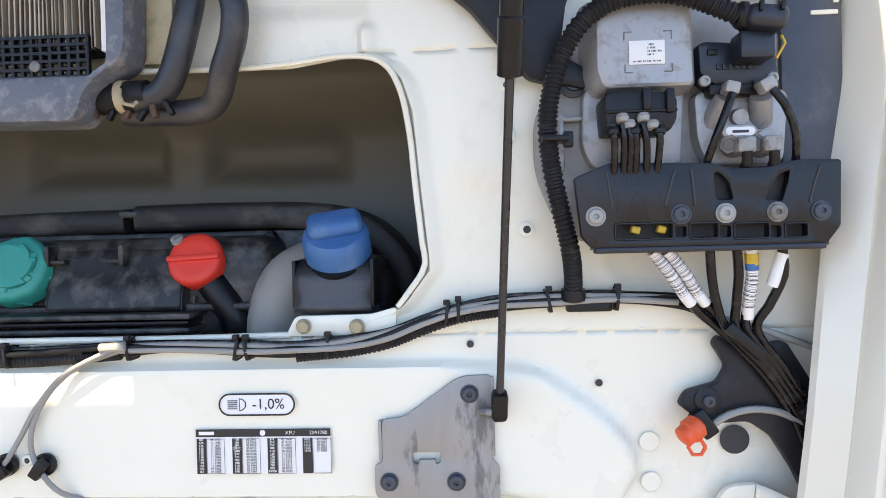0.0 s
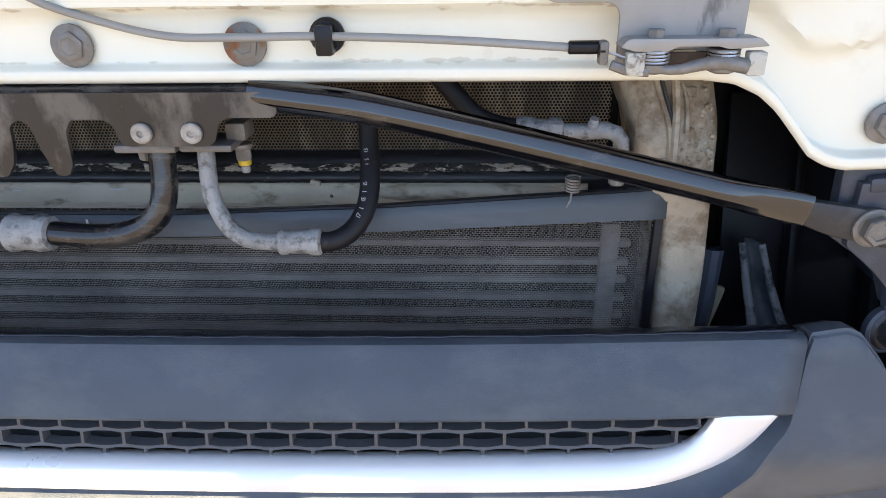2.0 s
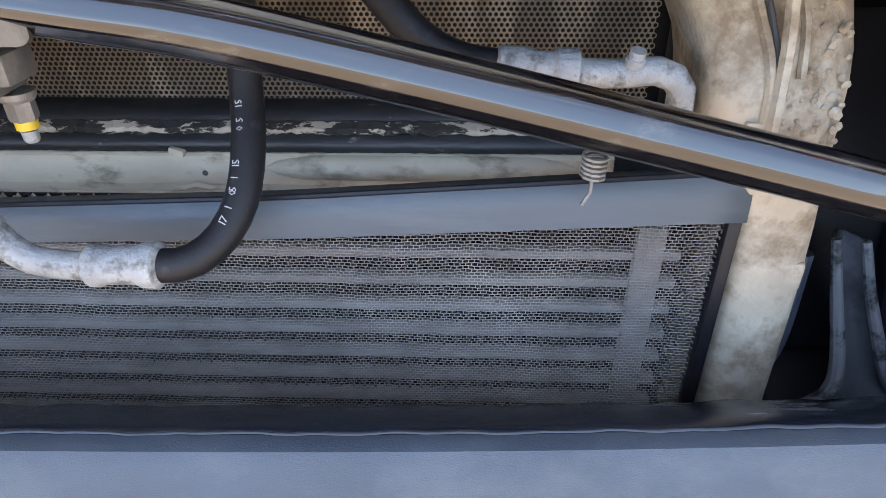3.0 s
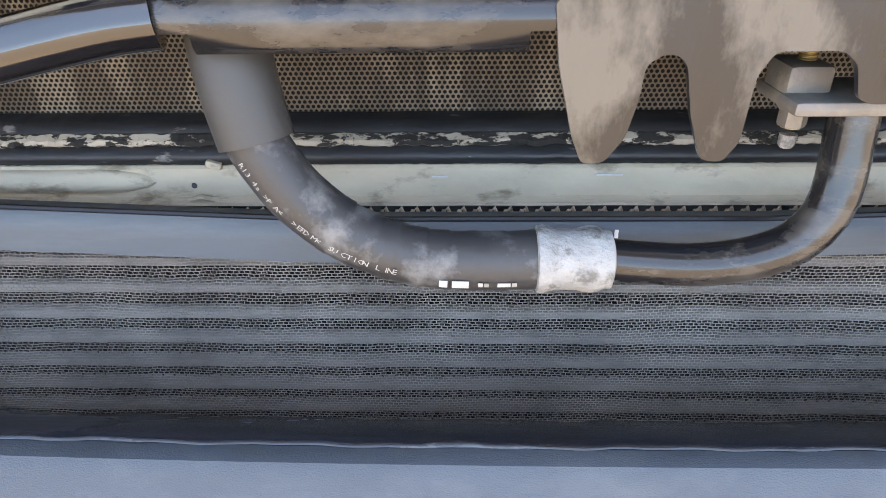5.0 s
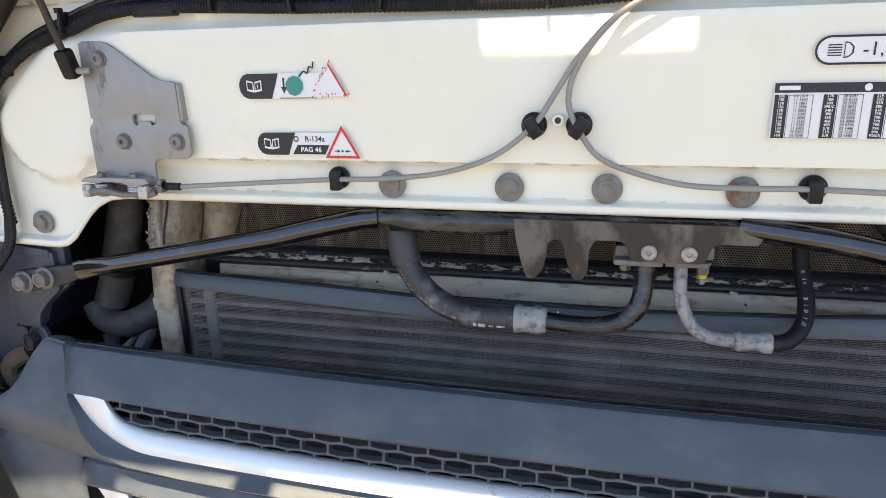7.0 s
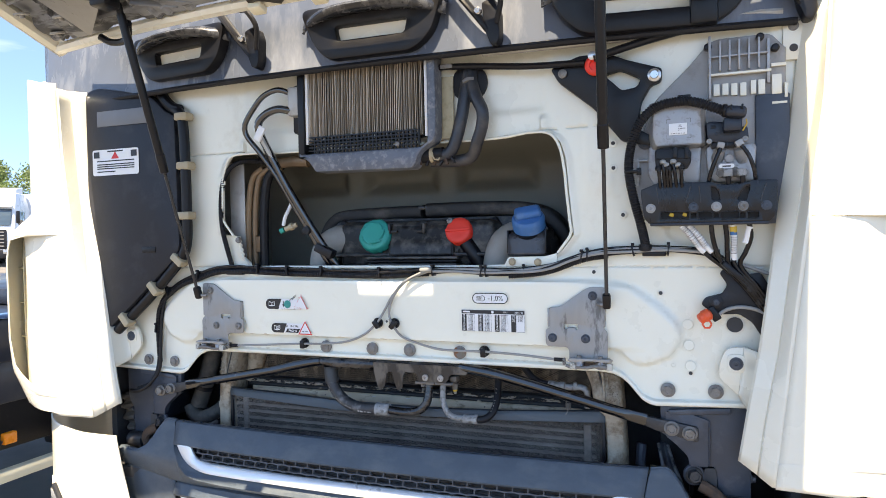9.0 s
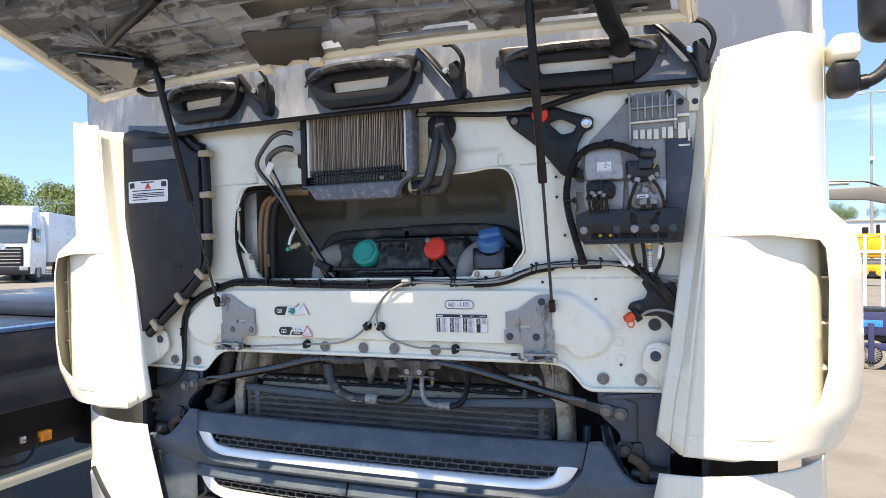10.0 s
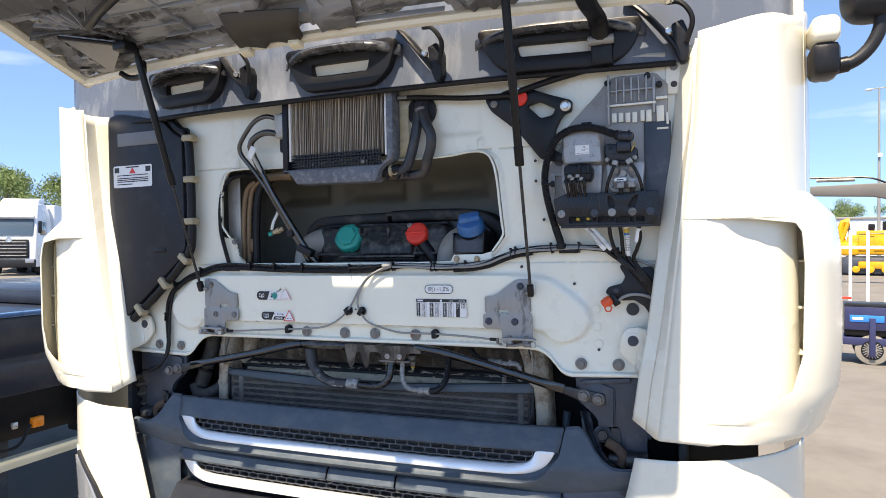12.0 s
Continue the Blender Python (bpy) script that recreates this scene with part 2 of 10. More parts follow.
BUMPER = mat("bumper_grey_plastic", (0.058, 0.077, 0.098), 0.40, vary=0.28, scale=16, bump=0.25, bump_scale=900, dirt=(0.15, 0.17, 0.18), dirt_amount=0.45, dirt_scale=12, dirt_edge=(0.46, 0.74), stretch=(1, 1.6, 1.6), specular=0.38)
SEAL = mat("grimy_black_seal", (0.012, 0.016, 0.024), 0.24, vary=0.5, scale=40, bump=0.25, bump_scale=90, dirt=(0.20, 0.22, 0.24), dirt_amount=0.5, dirt_scale=14, dirt_edge=(0.55, 0.66), stretch=(0.35, 1.5, 1.5), specular=0.6)
BLACK = mat("black_plastic", (0.008, 0.008, 0.010), 0.36, vary=0.25, scale=40, bump=0.1, bump_scale=600, dirt=(0.07, 0.067, 0.062), dirt_amount=0.28, dirt_scale=25, dirt_edge=(0.58, 0.85), specular=0.3)
BLACK_GLOSS = mat("black_gloss_paint", (0.010, 0.010, 0.013), 0.15, vary=0.3, scale=30, dirt=(0.13, 0.115, 0.10), dirt_amount=0.45, dirt_scale=130, dirt_edge=(0.60, 0.70), coat=1.0, coat_ior=1.6, bump=0.04, bump_scale=45, specular=0.5, rough_vary=0.08)
RUBBER = mat("black_rubber", (0.010, 0.010, 0.012), 0.5, vary=0.25, scale=60, bump=0.15, bump_scale=500, dirt=(0.11, 0.11, 0.11), dirt_amount=0.4, dirt_scale=45, dirt_edge=(0.6, 0.78), specular=0.3)
GREY_CABLE = mat("grey_cable_sheath", (0.28, 0.28, 0.27), 0.4, vary=0.1, scale=40)
STEEL = mat("galvanised_steel", (0.30, 0.293, 0.283), 0.45, metal=0.3, vary=0.15, scale=35, bump=0.12, bump_scale=150, dirt=(0.10, 0.095, 0.09), dirt_amount=0.75, dirt_scale=20, dirt_edge=(0.59, 0.67), stretch=(1.6, 1, 0.5))
BOLT = mat("dull_bolt_steel", (0.21, 0.20, 0.19), 0.5, metal=0.35, vary=0.3, scale=120, bump=0.25, bump_scale=400, dirt=(0.15, 0.12, 0.09), dirt_amount=0.65, dirt_scale=90, dirt_edge=(0.45, 0.7))
BRIGHT = mat("bright_steel", (0.6, 0.6, 0.6), 0.28, metal=0.9, vary=0.1, scale=80)
RUST = mat("rusty_steel", (0.10, 0.062, 0.042), 0.75, metal=0.2, vary=0.4, scale=90, bump=0.4, bump_scale=260, dirt=(0.045, 0.04, 0.038), dirt_amount=0.7, dirt_scale=50)
ALU = mat("weathered_aluminium", (0.42, 0.41, 0.39), 0.5, metal=0.4, vary=0.15, scale=40, bump=0.1, bump_scale=200, dirt=(0.16, 0.14, 0.11), dirt_amount=0.6, dirt_scale=20, dirt_edge=(0.5, 0.75))
DUCT = mat("dirty_cast_aluminium", (0.41, 0.345, 0.265), 0.65, metal=0.1, vary=0.25, scale=60, bump=0.8, bump_scale=170, dirt=(0.17, 0.115, 0.072), dirt_amount=0.8, dirt_scale=34, dirt_edge=(0.46, 0.62))
CASTING = mat("cast_aluminium_housing", (0.36, 0.36, 0.365), 0.45, metal=0.45, vary=0.1, scale=60, bump=0.2, bump_scale=350, dirt=(0.15, 0.14, 0.125), dirt_amount=0.6, dirt_scale=60, dirt_edge=(0.52, 0.70))
CHROME = mat("satin_silver_trim", (0.80, 0.81, 0.82), 0.34, metal=0.35, vary=0.05, scale=12)
KHAKI = mat("khaki_cavity_wall", (0.185, 0.182, 0.155), 0.6, vary=0.15, scale=10, bump=0.1, bump_scale=100)
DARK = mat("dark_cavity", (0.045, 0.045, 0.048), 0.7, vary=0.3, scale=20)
TANK = mat("tank_black_plastic", (0.015, 0.015, 0.016), 0.36, vary=0.25, scale=18, bump=0.15, bump_scale=300, dirt=(0.19, 0.175, 0.155), dirt_amount=0.7, dirt_scale=26, dirt_edge=(0.46, 0.70), specular=0.4)
GREEN = mat("green_cap_plastic", (0.0, 0.31, 0.255), 0.42, vary=0.06, scale=40, bump=0.05, bump_scale=300, specular=0.4)
RED = mat("red_cap_plastic", (0.84, 0.05, 0.03), 0.45, vary=0.05, scale=40, bump=0.05, bump_scale=300, specular=0.4)
BLUE = mat("blue_cap_plastic", (0.022, 0.13, 0.33), 0.5, vary=0.1, scale=40, bump=0.08, bump_scale=300, dirt=(0.12, 0.22, 0.38), dirt_amount=0.5, dirt_scale=30)
ORANGE = mat("orange_cap_plastic", (0.82, 0.1, 0.03), 0.42, vary=0.04, scale=40)
WHITE = mat("white_label", (0.78, 0.78, 0.78), 0.4, vary=0.02, scale=30)
INK = mat("black_print", (0.015, 0.015, 0.017), 0.4, vary=0.05)
REDINK = mat("red_print", (0.7, 0.03, 0.03), 0.4, vary=0.05)
TEALINK = mat("teal_print", (0.0, 0.25, 0.22), 0.4, vary=0.05)
YELLOW = mat("yellow_paint", (0.60, 0.38, 0.04), 0.5, vary=0.2, scale=200)
TAN = mat("tan_clip_plastic", (0.4, 0.33, 0.22), 0.55, vary=0.1, scale=60)
BROWN = mat("brown_pipe", (0.2, 0.13, 0.075), 0.5, metal=0.2, vary=0.2, scale=50)
TAPE = mat("foam_seal_band", (0.064, 0.085, 0.102), 0.55, vary=0.15, scale=20, bump=0.1, bump_scale=250, dirt=(0.12, 0.13, 0.14), dirt_amount=0.5, dirt_scale=10, stretch=(1, 1, 6))
FOAM_SEAL = mat("black_foam_seal", (0.014, 0.015, 0.017), 0.5, vary=0.3, scale=60, bump=0.3, bump_scale=150, dirt=(0.22, 0.20, 0.18), dirt_amount=0.7, dirt_scale=90, dirt_edge=(0.63, 0.68), stretch=(0.4, 1, 1))
CAKED = mat("caked_flaking_dust", (0.32, 0.275, 0.22), 0.8, vary=0.3, scale=70, bump=0.5, bump_scale=180, dirt=(0.018, 0.017, 0.016), dirt_amount=1.0, dirt_scale=95, dirt_edge=(0.475, 0.51), stretch=(0.40, 1, 1.2))
SCREEN = mat("windscreen_panel", (0.095, 0.112, 0.145), 0.28, vary=0.15, scale=6, dirt=(0.36, 0.375, 0.40), dirt_amount=0.65, dirt_scale=7, dirt_edge=(0.46, 0.72), stretch=(1, 1, 0.3))
LINER = mat("hood_liner_plastic", (0.255, 0.266, 0.285), 0.4, vary=0.6, scale=18, bump=0.2, bump_scale=120, dirt=(0.04, 0.039, 0.04), dirt_amount=0.8, dirt_scale=9, dirt_edge=(0.49, 0.545), stretch=(0.3, 1.8, 1))
GLASS_DARK = mat("dark_cavity", (0.03, 0.03, 0.032), 0.7, vary=0.3, scale=20)


CONDENSER = mat("condenser_punched_sheet", (0.080, 0.062, 0.046), 0.6, metal=0.15, vary=0.5, scale=60, bump=0.3, bump_scale=500, dirt=(0.27, 0.225, 0.175), dirt_amount=0.85, dirt_scale=16, dirt_edge=(0.50, 0.66), stretch=(2.5, 1, 0.6))
MESH = mat("insect_screen_wire", (0.21, 0.187, 0.17), 0.5, vary=0.5, scale=60, dirt=(0.35, 0.31, 0.275), dirt_amount=0.8, dirt_scale=14, dirt_edge=(0.46, 0.66), specular=0.25)
# near black: the shade between the fins is put into this colour
FINS = mat("shaded_cooler_fins", (0.010, 0.010, 0.010), 0.7, vary=0.4, scale=700, stretch=(1, 1, 0.05), specular=0.1)
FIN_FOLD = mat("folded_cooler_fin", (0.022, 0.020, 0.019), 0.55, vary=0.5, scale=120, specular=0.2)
COOLER_TUBE = mat("cooler_tube", (0.185, 0.168, 0.155), 0.6, vary=0.45, scale=90, stretch=(0.3, 1, 1), dirt=(0.05, 0.047, 0.045), dirt_amount=0.6, dirt_scale=40, specular=0.15)
RAIL = mat("dirty_aluminium_rail", (0.50, 0.41, 0.31), 0.6, vary=0.25, scale=45, bump=0.25, bump_scale=220, dirt=(0.15, 0.115, 0.08), dirt_amount=0.75, dirt_scale=55, dirt_edge=(0.53, 0.66), stretch=(0.5, 1, 1), specular=0.15)
SLEEVE = mat("matt_hose_sleeve", (0.045, 0.044, 0.043), 0.55, vary=0.2, scale=30, bump=0.1, bump_scale=300)
BLOCK = mat("grimy_aluminium_block", (0.17, 0.16, 0.15), 0.55, metal=0.3, vary=0.25, scale=60, bump=0.2, bump_scale=250, dirt=(0.36, 0.32, 0.27), dirt_amount=0.6, dirt_scale=45, dirt_edge=(0.5, 0.7))
BRASS = mat("yellow_plated_thread", (0.34, 0.24, 0.10), 0.45, metal=0.6, vary=0.2, scale=200)
DUSTY_STEEL = mat("dust_filmed_black_steel", (0.012, 0.012, 0.014), 0.3, vary=0.4, scale=25, bump=0.15, bump_scale=120, dirt=(0.135, 0.115, 0.095), dirt_amount=0.85, dirt_scale=8, dirt_edge=(0.48, 0.58), coat=0.2, coat_ior=1.45, specular=0.45, stretch=(1.6, 1, 0.8))
CHASSIS = mat("chassis_grey_paint", (0.038, 0.048, 0.066), 0.42, vary=0.35, scale=20, bump=0.2, bump_scale=150, dirt=(0.13, 0.14, 0.155), dirt_amount=0.5, dirt_scale=18, dirt_edge=(0.54, 0.72))
CRIMP = mat("oxidised_aluminium_crimp", (0.30, 0.30, 0.295), 0.6, metal=0.1, vary=0.35, scale=120, bump=0.7, bump_scale=320, dirt=(0.10, 0.095, 0.085), dirt_amount=0.8, dirt_scale=85, dirt_edge=(0.50, 0.62))
HOSE_GREY = mat("grey_rubber_hose", (0.036, 0.036, 0.038), 0.5, vary=0.25, scale=30, bump=0.2, bump_scale=200, dirt=(0.2, 0.2, 0.2), dirt_amount=0.75, dirt_scale=34, dirt_edge=(0.52, 0.68))

PRINT = mat("worn_white_print", (0.42, 0.42, 0.41), 0.6, vary=0.3, scale=300)


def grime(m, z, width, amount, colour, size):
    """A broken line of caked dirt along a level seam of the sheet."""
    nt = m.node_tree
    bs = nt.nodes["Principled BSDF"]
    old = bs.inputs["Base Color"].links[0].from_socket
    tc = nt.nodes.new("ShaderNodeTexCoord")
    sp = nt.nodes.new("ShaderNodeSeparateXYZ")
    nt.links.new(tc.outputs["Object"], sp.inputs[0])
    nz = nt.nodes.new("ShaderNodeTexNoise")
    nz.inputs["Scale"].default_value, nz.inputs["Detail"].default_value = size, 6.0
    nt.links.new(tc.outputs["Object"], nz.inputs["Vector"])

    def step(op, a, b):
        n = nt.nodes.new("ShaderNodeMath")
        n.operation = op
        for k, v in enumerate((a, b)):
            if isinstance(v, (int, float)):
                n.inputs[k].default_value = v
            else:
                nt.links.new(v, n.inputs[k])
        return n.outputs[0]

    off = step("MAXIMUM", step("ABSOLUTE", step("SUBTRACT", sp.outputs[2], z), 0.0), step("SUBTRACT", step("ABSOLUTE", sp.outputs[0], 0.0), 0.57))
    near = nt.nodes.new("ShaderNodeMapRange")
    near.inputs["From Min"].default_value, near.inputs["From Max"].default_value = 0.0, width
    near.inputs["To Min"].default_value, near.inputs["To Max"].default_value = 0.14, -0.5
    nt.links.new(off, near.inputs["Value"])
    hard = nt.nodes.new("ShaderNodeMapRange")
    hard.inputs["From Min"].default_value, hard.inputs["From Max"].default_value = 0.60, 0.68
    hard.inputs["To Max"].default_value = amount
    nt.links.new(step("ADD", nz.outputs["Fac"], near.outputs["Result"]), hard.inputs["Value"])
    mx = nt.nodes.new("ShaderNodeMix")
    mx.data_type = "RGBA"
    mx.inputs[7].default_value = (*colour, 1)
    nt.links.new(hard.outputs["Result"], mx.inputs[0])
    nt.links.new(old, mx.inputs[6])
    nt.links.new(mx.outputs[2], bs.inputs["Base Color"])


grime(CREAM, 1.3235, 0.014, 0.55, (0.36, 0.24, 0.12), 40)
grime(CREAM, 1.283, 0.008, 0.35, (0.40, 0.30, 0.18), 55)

DUSTY_RUBBER = mat("dusty_thick_rubber", (0.05, 0.047, 0.044), 0.65, vary=0.25, scale=30, bump=0.25, bump_scale=150, dirt=(0.16, 0.14, 0.12), dirt_amount=0.6, dirt_scale=16, dirt_edge=(0.48, 0.66))

PIVOT = mat("dark_greasy_steel", (0.035, 0.036, 0.04), 0.4, metal=0.3, vary=0.3, scale=40, bump=0.2, bump_scale=200, dirt=(0.11, 0.10, 0.09), dirt_amount=0.5, dirt_scale=30)
RUSTY_BOLT = mat("half_rusted_bolt", (0.19, 0.18, 0.165), 0.6, metal=0.3, vary=0.3, scale=100, bump=0.3, bump_scale=300, dirt=(0.24, 0.095, 0.045), dirt_amount=0.9, dirt_scale=45, dirt_edge=(0.47, 0.56))

# ---- the cab's front, with its opening ----
def base_y(z):
    return float(np.interp(z, (1.2, 1.3, 1.5, 1.8, 2.1), (0.0, 0.0, -0.012, -0.026, -0.035)))


low_edge = along((-0.95, -0.67, -0.655, -0.64, -0.61, -0.595, -0.575, -0.55, 0.55, 0.575, 0.595, 0.61, 0.64, 0.655, 0.67, 0.95), (1.205, 1.196, 1.199, 1.209, 1.244, 1.256, 1.265, 1.268, 1.268, 1.265, 1.256, 1.244, 1.209, 1.201, 1.198, 1.210))
top_open = along((-0.46, -0.40, -0.36, 0.34, 0.42, 0.46), (1.79, 1.828, 1.822, 1.818, 1.83, 1.81))
right_edge = along((1.512, 1.516, 1.535, 1.545, 1.586, 1.604, 1.68, 1.765, 1.80, 1.82, 1.832), (0.33, 0.36, 0.44, 0.456, 0.488, 0.487, 0.480, 0.473, 0.462, 0.445, 0.42))
left_edge = along((1.512, 1.54, 1.598, 1.604, 1.76, 1.80, 1.82, 1.832), (-0.39, -0.422, -0.434, -0.488, -0.478, -0.462, -0.445, -0.40))


field_end = along((1.28, 1.292, 1.312, 1.35, 1.38, 1.41, 1.435, 1.464, 1.478, 1.49), (0.60, 0.66, 0.702, 0.723, 0.719, 0.698, 0.670, 0.629, 0.585, 0.53))


def press(x, z):
    """The pressed shape of the sheet."""
    y = base_y(z)
    # the long raised field with round ends behind the latch plates
    d = max((abs(x) - field_end(z)) * 0.75, z - 1.478, (1.322 if abs(x) < 0.58 else 1.290 + 0.032 * (1 - smooth01(0.58, 0.63, abs(x)))) - z)
    y -= 0.013 * (1 - smooth01(-0.004 - 0.014 * smooth01(1.36, 1.44, z) * smooth01(0.5, 0.6, abs(x)), 0.006, d))
    # bolt flange below, with a lip along the bottom edge
    y += 0.005 * (1 - smooth01(1.319, 1.327, z)) * (1 - smooth01(0.60, 0.66, abs(x)))
    y -= 0.011 * (1 - smooth01(0.0095, 0.0145, z - low_edge(x))) - 0.003 * (1 - smooth01(0.0, 0.004, z - low_edge(x)))
    # rim round the opening
    if 1.49 < z < 1.86:
        inner = min(x - left_edge(min(max(z, 1.512), 1.832)), right_edge(min(max(z, 1.512), 1.832)) - x)
        if inner < 0 and inner > -0.03:
            y -= 0.008 * (1 - smooth01(0.008, 0.022, -inner))
    # shallow stiffening beads
    y -= 0.004 * (smooth01(0.515, 0.525, x) - smooth01(0.575, 0.59, x)) * smooth01(1.66, 1.70, z) * (1 - smooth01(1.86, 1.9, z))
    y += 0.005 * (smooth01(0.20, 0.22, abs(x - 0.02)) - smooth01(0.40, 0.42, abs(x - 0.02))) * smooth01(1.87, 1.89, z)
    y += 0.006 * (1 - smooth01(0.03, 0.05, math.hypot(x - 0.735, z - 1.60)))
    return y


def pressed_block(bm, us, vs, at):
    add_sheet(bm, [[(p[0], press(*p), p[1]) for p in (at(u, v) for u in us)] for v in vs])


bm = bmesh.new()
xs = [-0.95 + 1.9 * k / 300 for k in range(301)]
pressed_block(bm, xs, [(d / 1000, 0.0) for d in (0, 1.5, 3, 4.5, 7, 9, 10, 11, 12, 13, 14, 15)] + [(0.016, k / 44) for k in range(45)], lambda x, v: (x, low_edge(x) + v[0] + (1.512 - low_edge(x) - v[0]) * v[1]))
zs = [1.512 + 0.32 * k / 52 for k in range(53)]
pressed_block(bm, [k / 76 for k in range(77)], zs, lambda u, z: (-0.95 + (left_edge(z) + 0.95) * u, z))
pressed_block(bm, [k / 76 for k in range(77)], zs, lambda u, z: (right_edge(z) + (0.95 - right_edge(z)) * u, z))
pressed_block(bm, xs, [k / 34 for k in range(35)], lambda x, v: ((lambda z0: (x, z0 + (2.06 - z0) * v))(1.832 if x < -0.40 or x > 0.42 else top_open(x))))
bmesh.ops.remove_doubles(bm, verts=bm.verts, dist=0.0008)
cab = thing("truck_cab", "cream-painted truck cab front with its service flap raised", "truck cab")
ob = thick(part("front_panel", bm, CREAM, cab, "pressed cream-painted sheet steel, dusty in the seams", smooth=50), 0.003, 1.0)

# white rubber lip along the opening
rim = [(left_edge(z), base_y(z) - 0.010, z) for z in (1.60, 1.65, 1.7, 1.75, 1.79, 1.82)] + [(x, base_y(1.82) - 0.010, top_open(x)) for x in (-0.38, -0.3, -0.1, 0.1, 0.3, 0.40)]
rim += [(right_edge(z), base_y(z) - 0.010, z) for z in (1.82, 1.79, 1.74, 1.68, 1.62, 1.59, 1.56, 1.545)]
part("opening_lip", tube(rim, 0.0035, seg=8), CREAM, cab)
low = [(-0.40, -0.016, 1.512), (-0.2, -0.016, 1.512), (0.0, -0.016, 1.512), (0.2, -0.016, 1.512), (0.33, -0.016, 1.514)]
part("opening_lip", tube(low, 0.004, seg=8), CREAM, cab)

# walls of the cab behind, closed round the engine space
bm = bmesh.new()
for s in (-1, 1):
    add_box(bm, (s * 1.235, 1.0, 1.95), (0.03, 1.9, 1.6), 0.01)
add_box(bm, (0, 1.95, 1.95), (2.46, 0.03, 1.6))
part("cab_shell", bm, CREAM_OUT, cab)
part("cab_roof", box((0, 0.98, 2.9), (2.5, 2.0, 0.3), 0.12), CREAM_OUT, cab)

# engine space behind the opening
bm = bmesh.new()
def cavity_y(x, z):
    y = 0.30 - 0.08 * smooth01(1.78, 1.88, z)
    for x0, x1 in ((-0.49, -0.27), (-0.20, 0.035), (0.105, 0.34)):
        d = max(x0 - x, x - x1, 1.728 - z)
        y += 0.04 * (1 - smooth01(-0.03, 0.016, d)) * (1 - smooth01(1.77, 1.84, z))
    return y


add_sheet(bm, [[(-0.56 + 1.12 * i / 140, cavity_y(-0.56 + 1.12 * i / 140, 1.40 + 0.50 * k / 80), 1.40 + 0.50 * k / 80) for i in range(141)] for k in range(81)])
part("cavity_wall", bm, KHAKI, cab, smooth=60)
bm = bmesh.new()
for s in (-1, 1):
    add_box(bm, (s * 0.56, 0.15, 1.65), (0.012, 0.32, 0.52))
add_box(bm, (0, 0.15, 1.90), (1.14, 0.34, 0.012))
add_box(bm, (0, 0.17, 1.44), (1.14, 0.30, 0.012))
part("cavity_side", bm, KHAKI, cab)

# round holes and knock-outs in the sheet
for x, z, r in ((0.537, 1.50, 0.0042), (0.682, 1.453, 0.0042), (0.833, 1.386, 0.0165), (0.743, 1.275, 0.004), (-0.63, 1.545, 0.004), (-0.60, 1.86, 0.004)):
    y = press(x, z) - 0.0042
    bm = lathe((x, y, z), (0, 1, 0), [(0, r), (0.0006, r)], 22)
    part("sheet_hole", bm, DARK, cab)
for x, z, r in ((0.738, 1.384, 0.0115), (0.740, 1.337, 0.0115), (0.743, 1.291, 0.0115), (0.707, 1.291, 0.0045)):
    y = press(x, z) - 0.0033
    part("knock_out", lathe((x, y, z), (0, -1, 0), [(0, r), (0.0006, r - 0.0004), (0.0001, r - 0.0010), (0.0001, r - 0.0014)], 24), CREAM, cab)

# ---- windscreen panel above the opening ----
def screen_y(x, z):
    return -0.10 + 0.06 * (x / 0.95) ** 2 + 0.10 * (z - 2.02)


screen = thing("cowl_panel", "dark grey plastic panel below the windscreen, streaked with dust", "panel")
bm = bmesh.new()
ENDS = [(1.205, 0.02), (1.232, 0.07), (1.245, 0.16), (1.25, 0.3)]
add_sheet(bm, [[(-a, b, z) for a, b in ENDS[::-1]] + [(x, screen_y(x, z), z) for x in [-1.17 + 2.34 * i / 60 for i in range(61)]] + [(a, b, z) for a, b in ENDS] for z in (2.012, 2.02, 2.05, 2.1, 2.16, 2.22, 2.3, 2.4)])
thick(part("panel_skin", bm, SCREEN, screen, smooth=60), 0.006)
bm = bmesh.new()
add_sheet(bm, [[(x, screen_y(x, 2.4) + (z - 2.4) * 0.22, z) for x in [-1.22 + 2.44 * i / 40 for i in range(41)]] for z in (2.4, 2.55, 2.75)])
thick(part("windscreen_glass", bm, GLASS_DARK, screen, smooth=60), 0.006)
part("bottom_seal", tube([(x, screen_y(x, 2.01) - 0.006, 2.010) for x in [-0.95 + 0.19 * k for k in range(11)]], 0.008, seg=8), RUBBER, screen)


# raised base and pale blue patches put the steps' bluish sheen into the colour
STEP_GLOSS = mat("step_gloss_plastic", (0.020, 0.023, 0.031), 0.20, vary=0.2, scale=14, dirt=(0.24, 0.255, 0.285), dirt_amount=0.65, dirt_scale=16, dirt_edge=(0.52, 0.75))


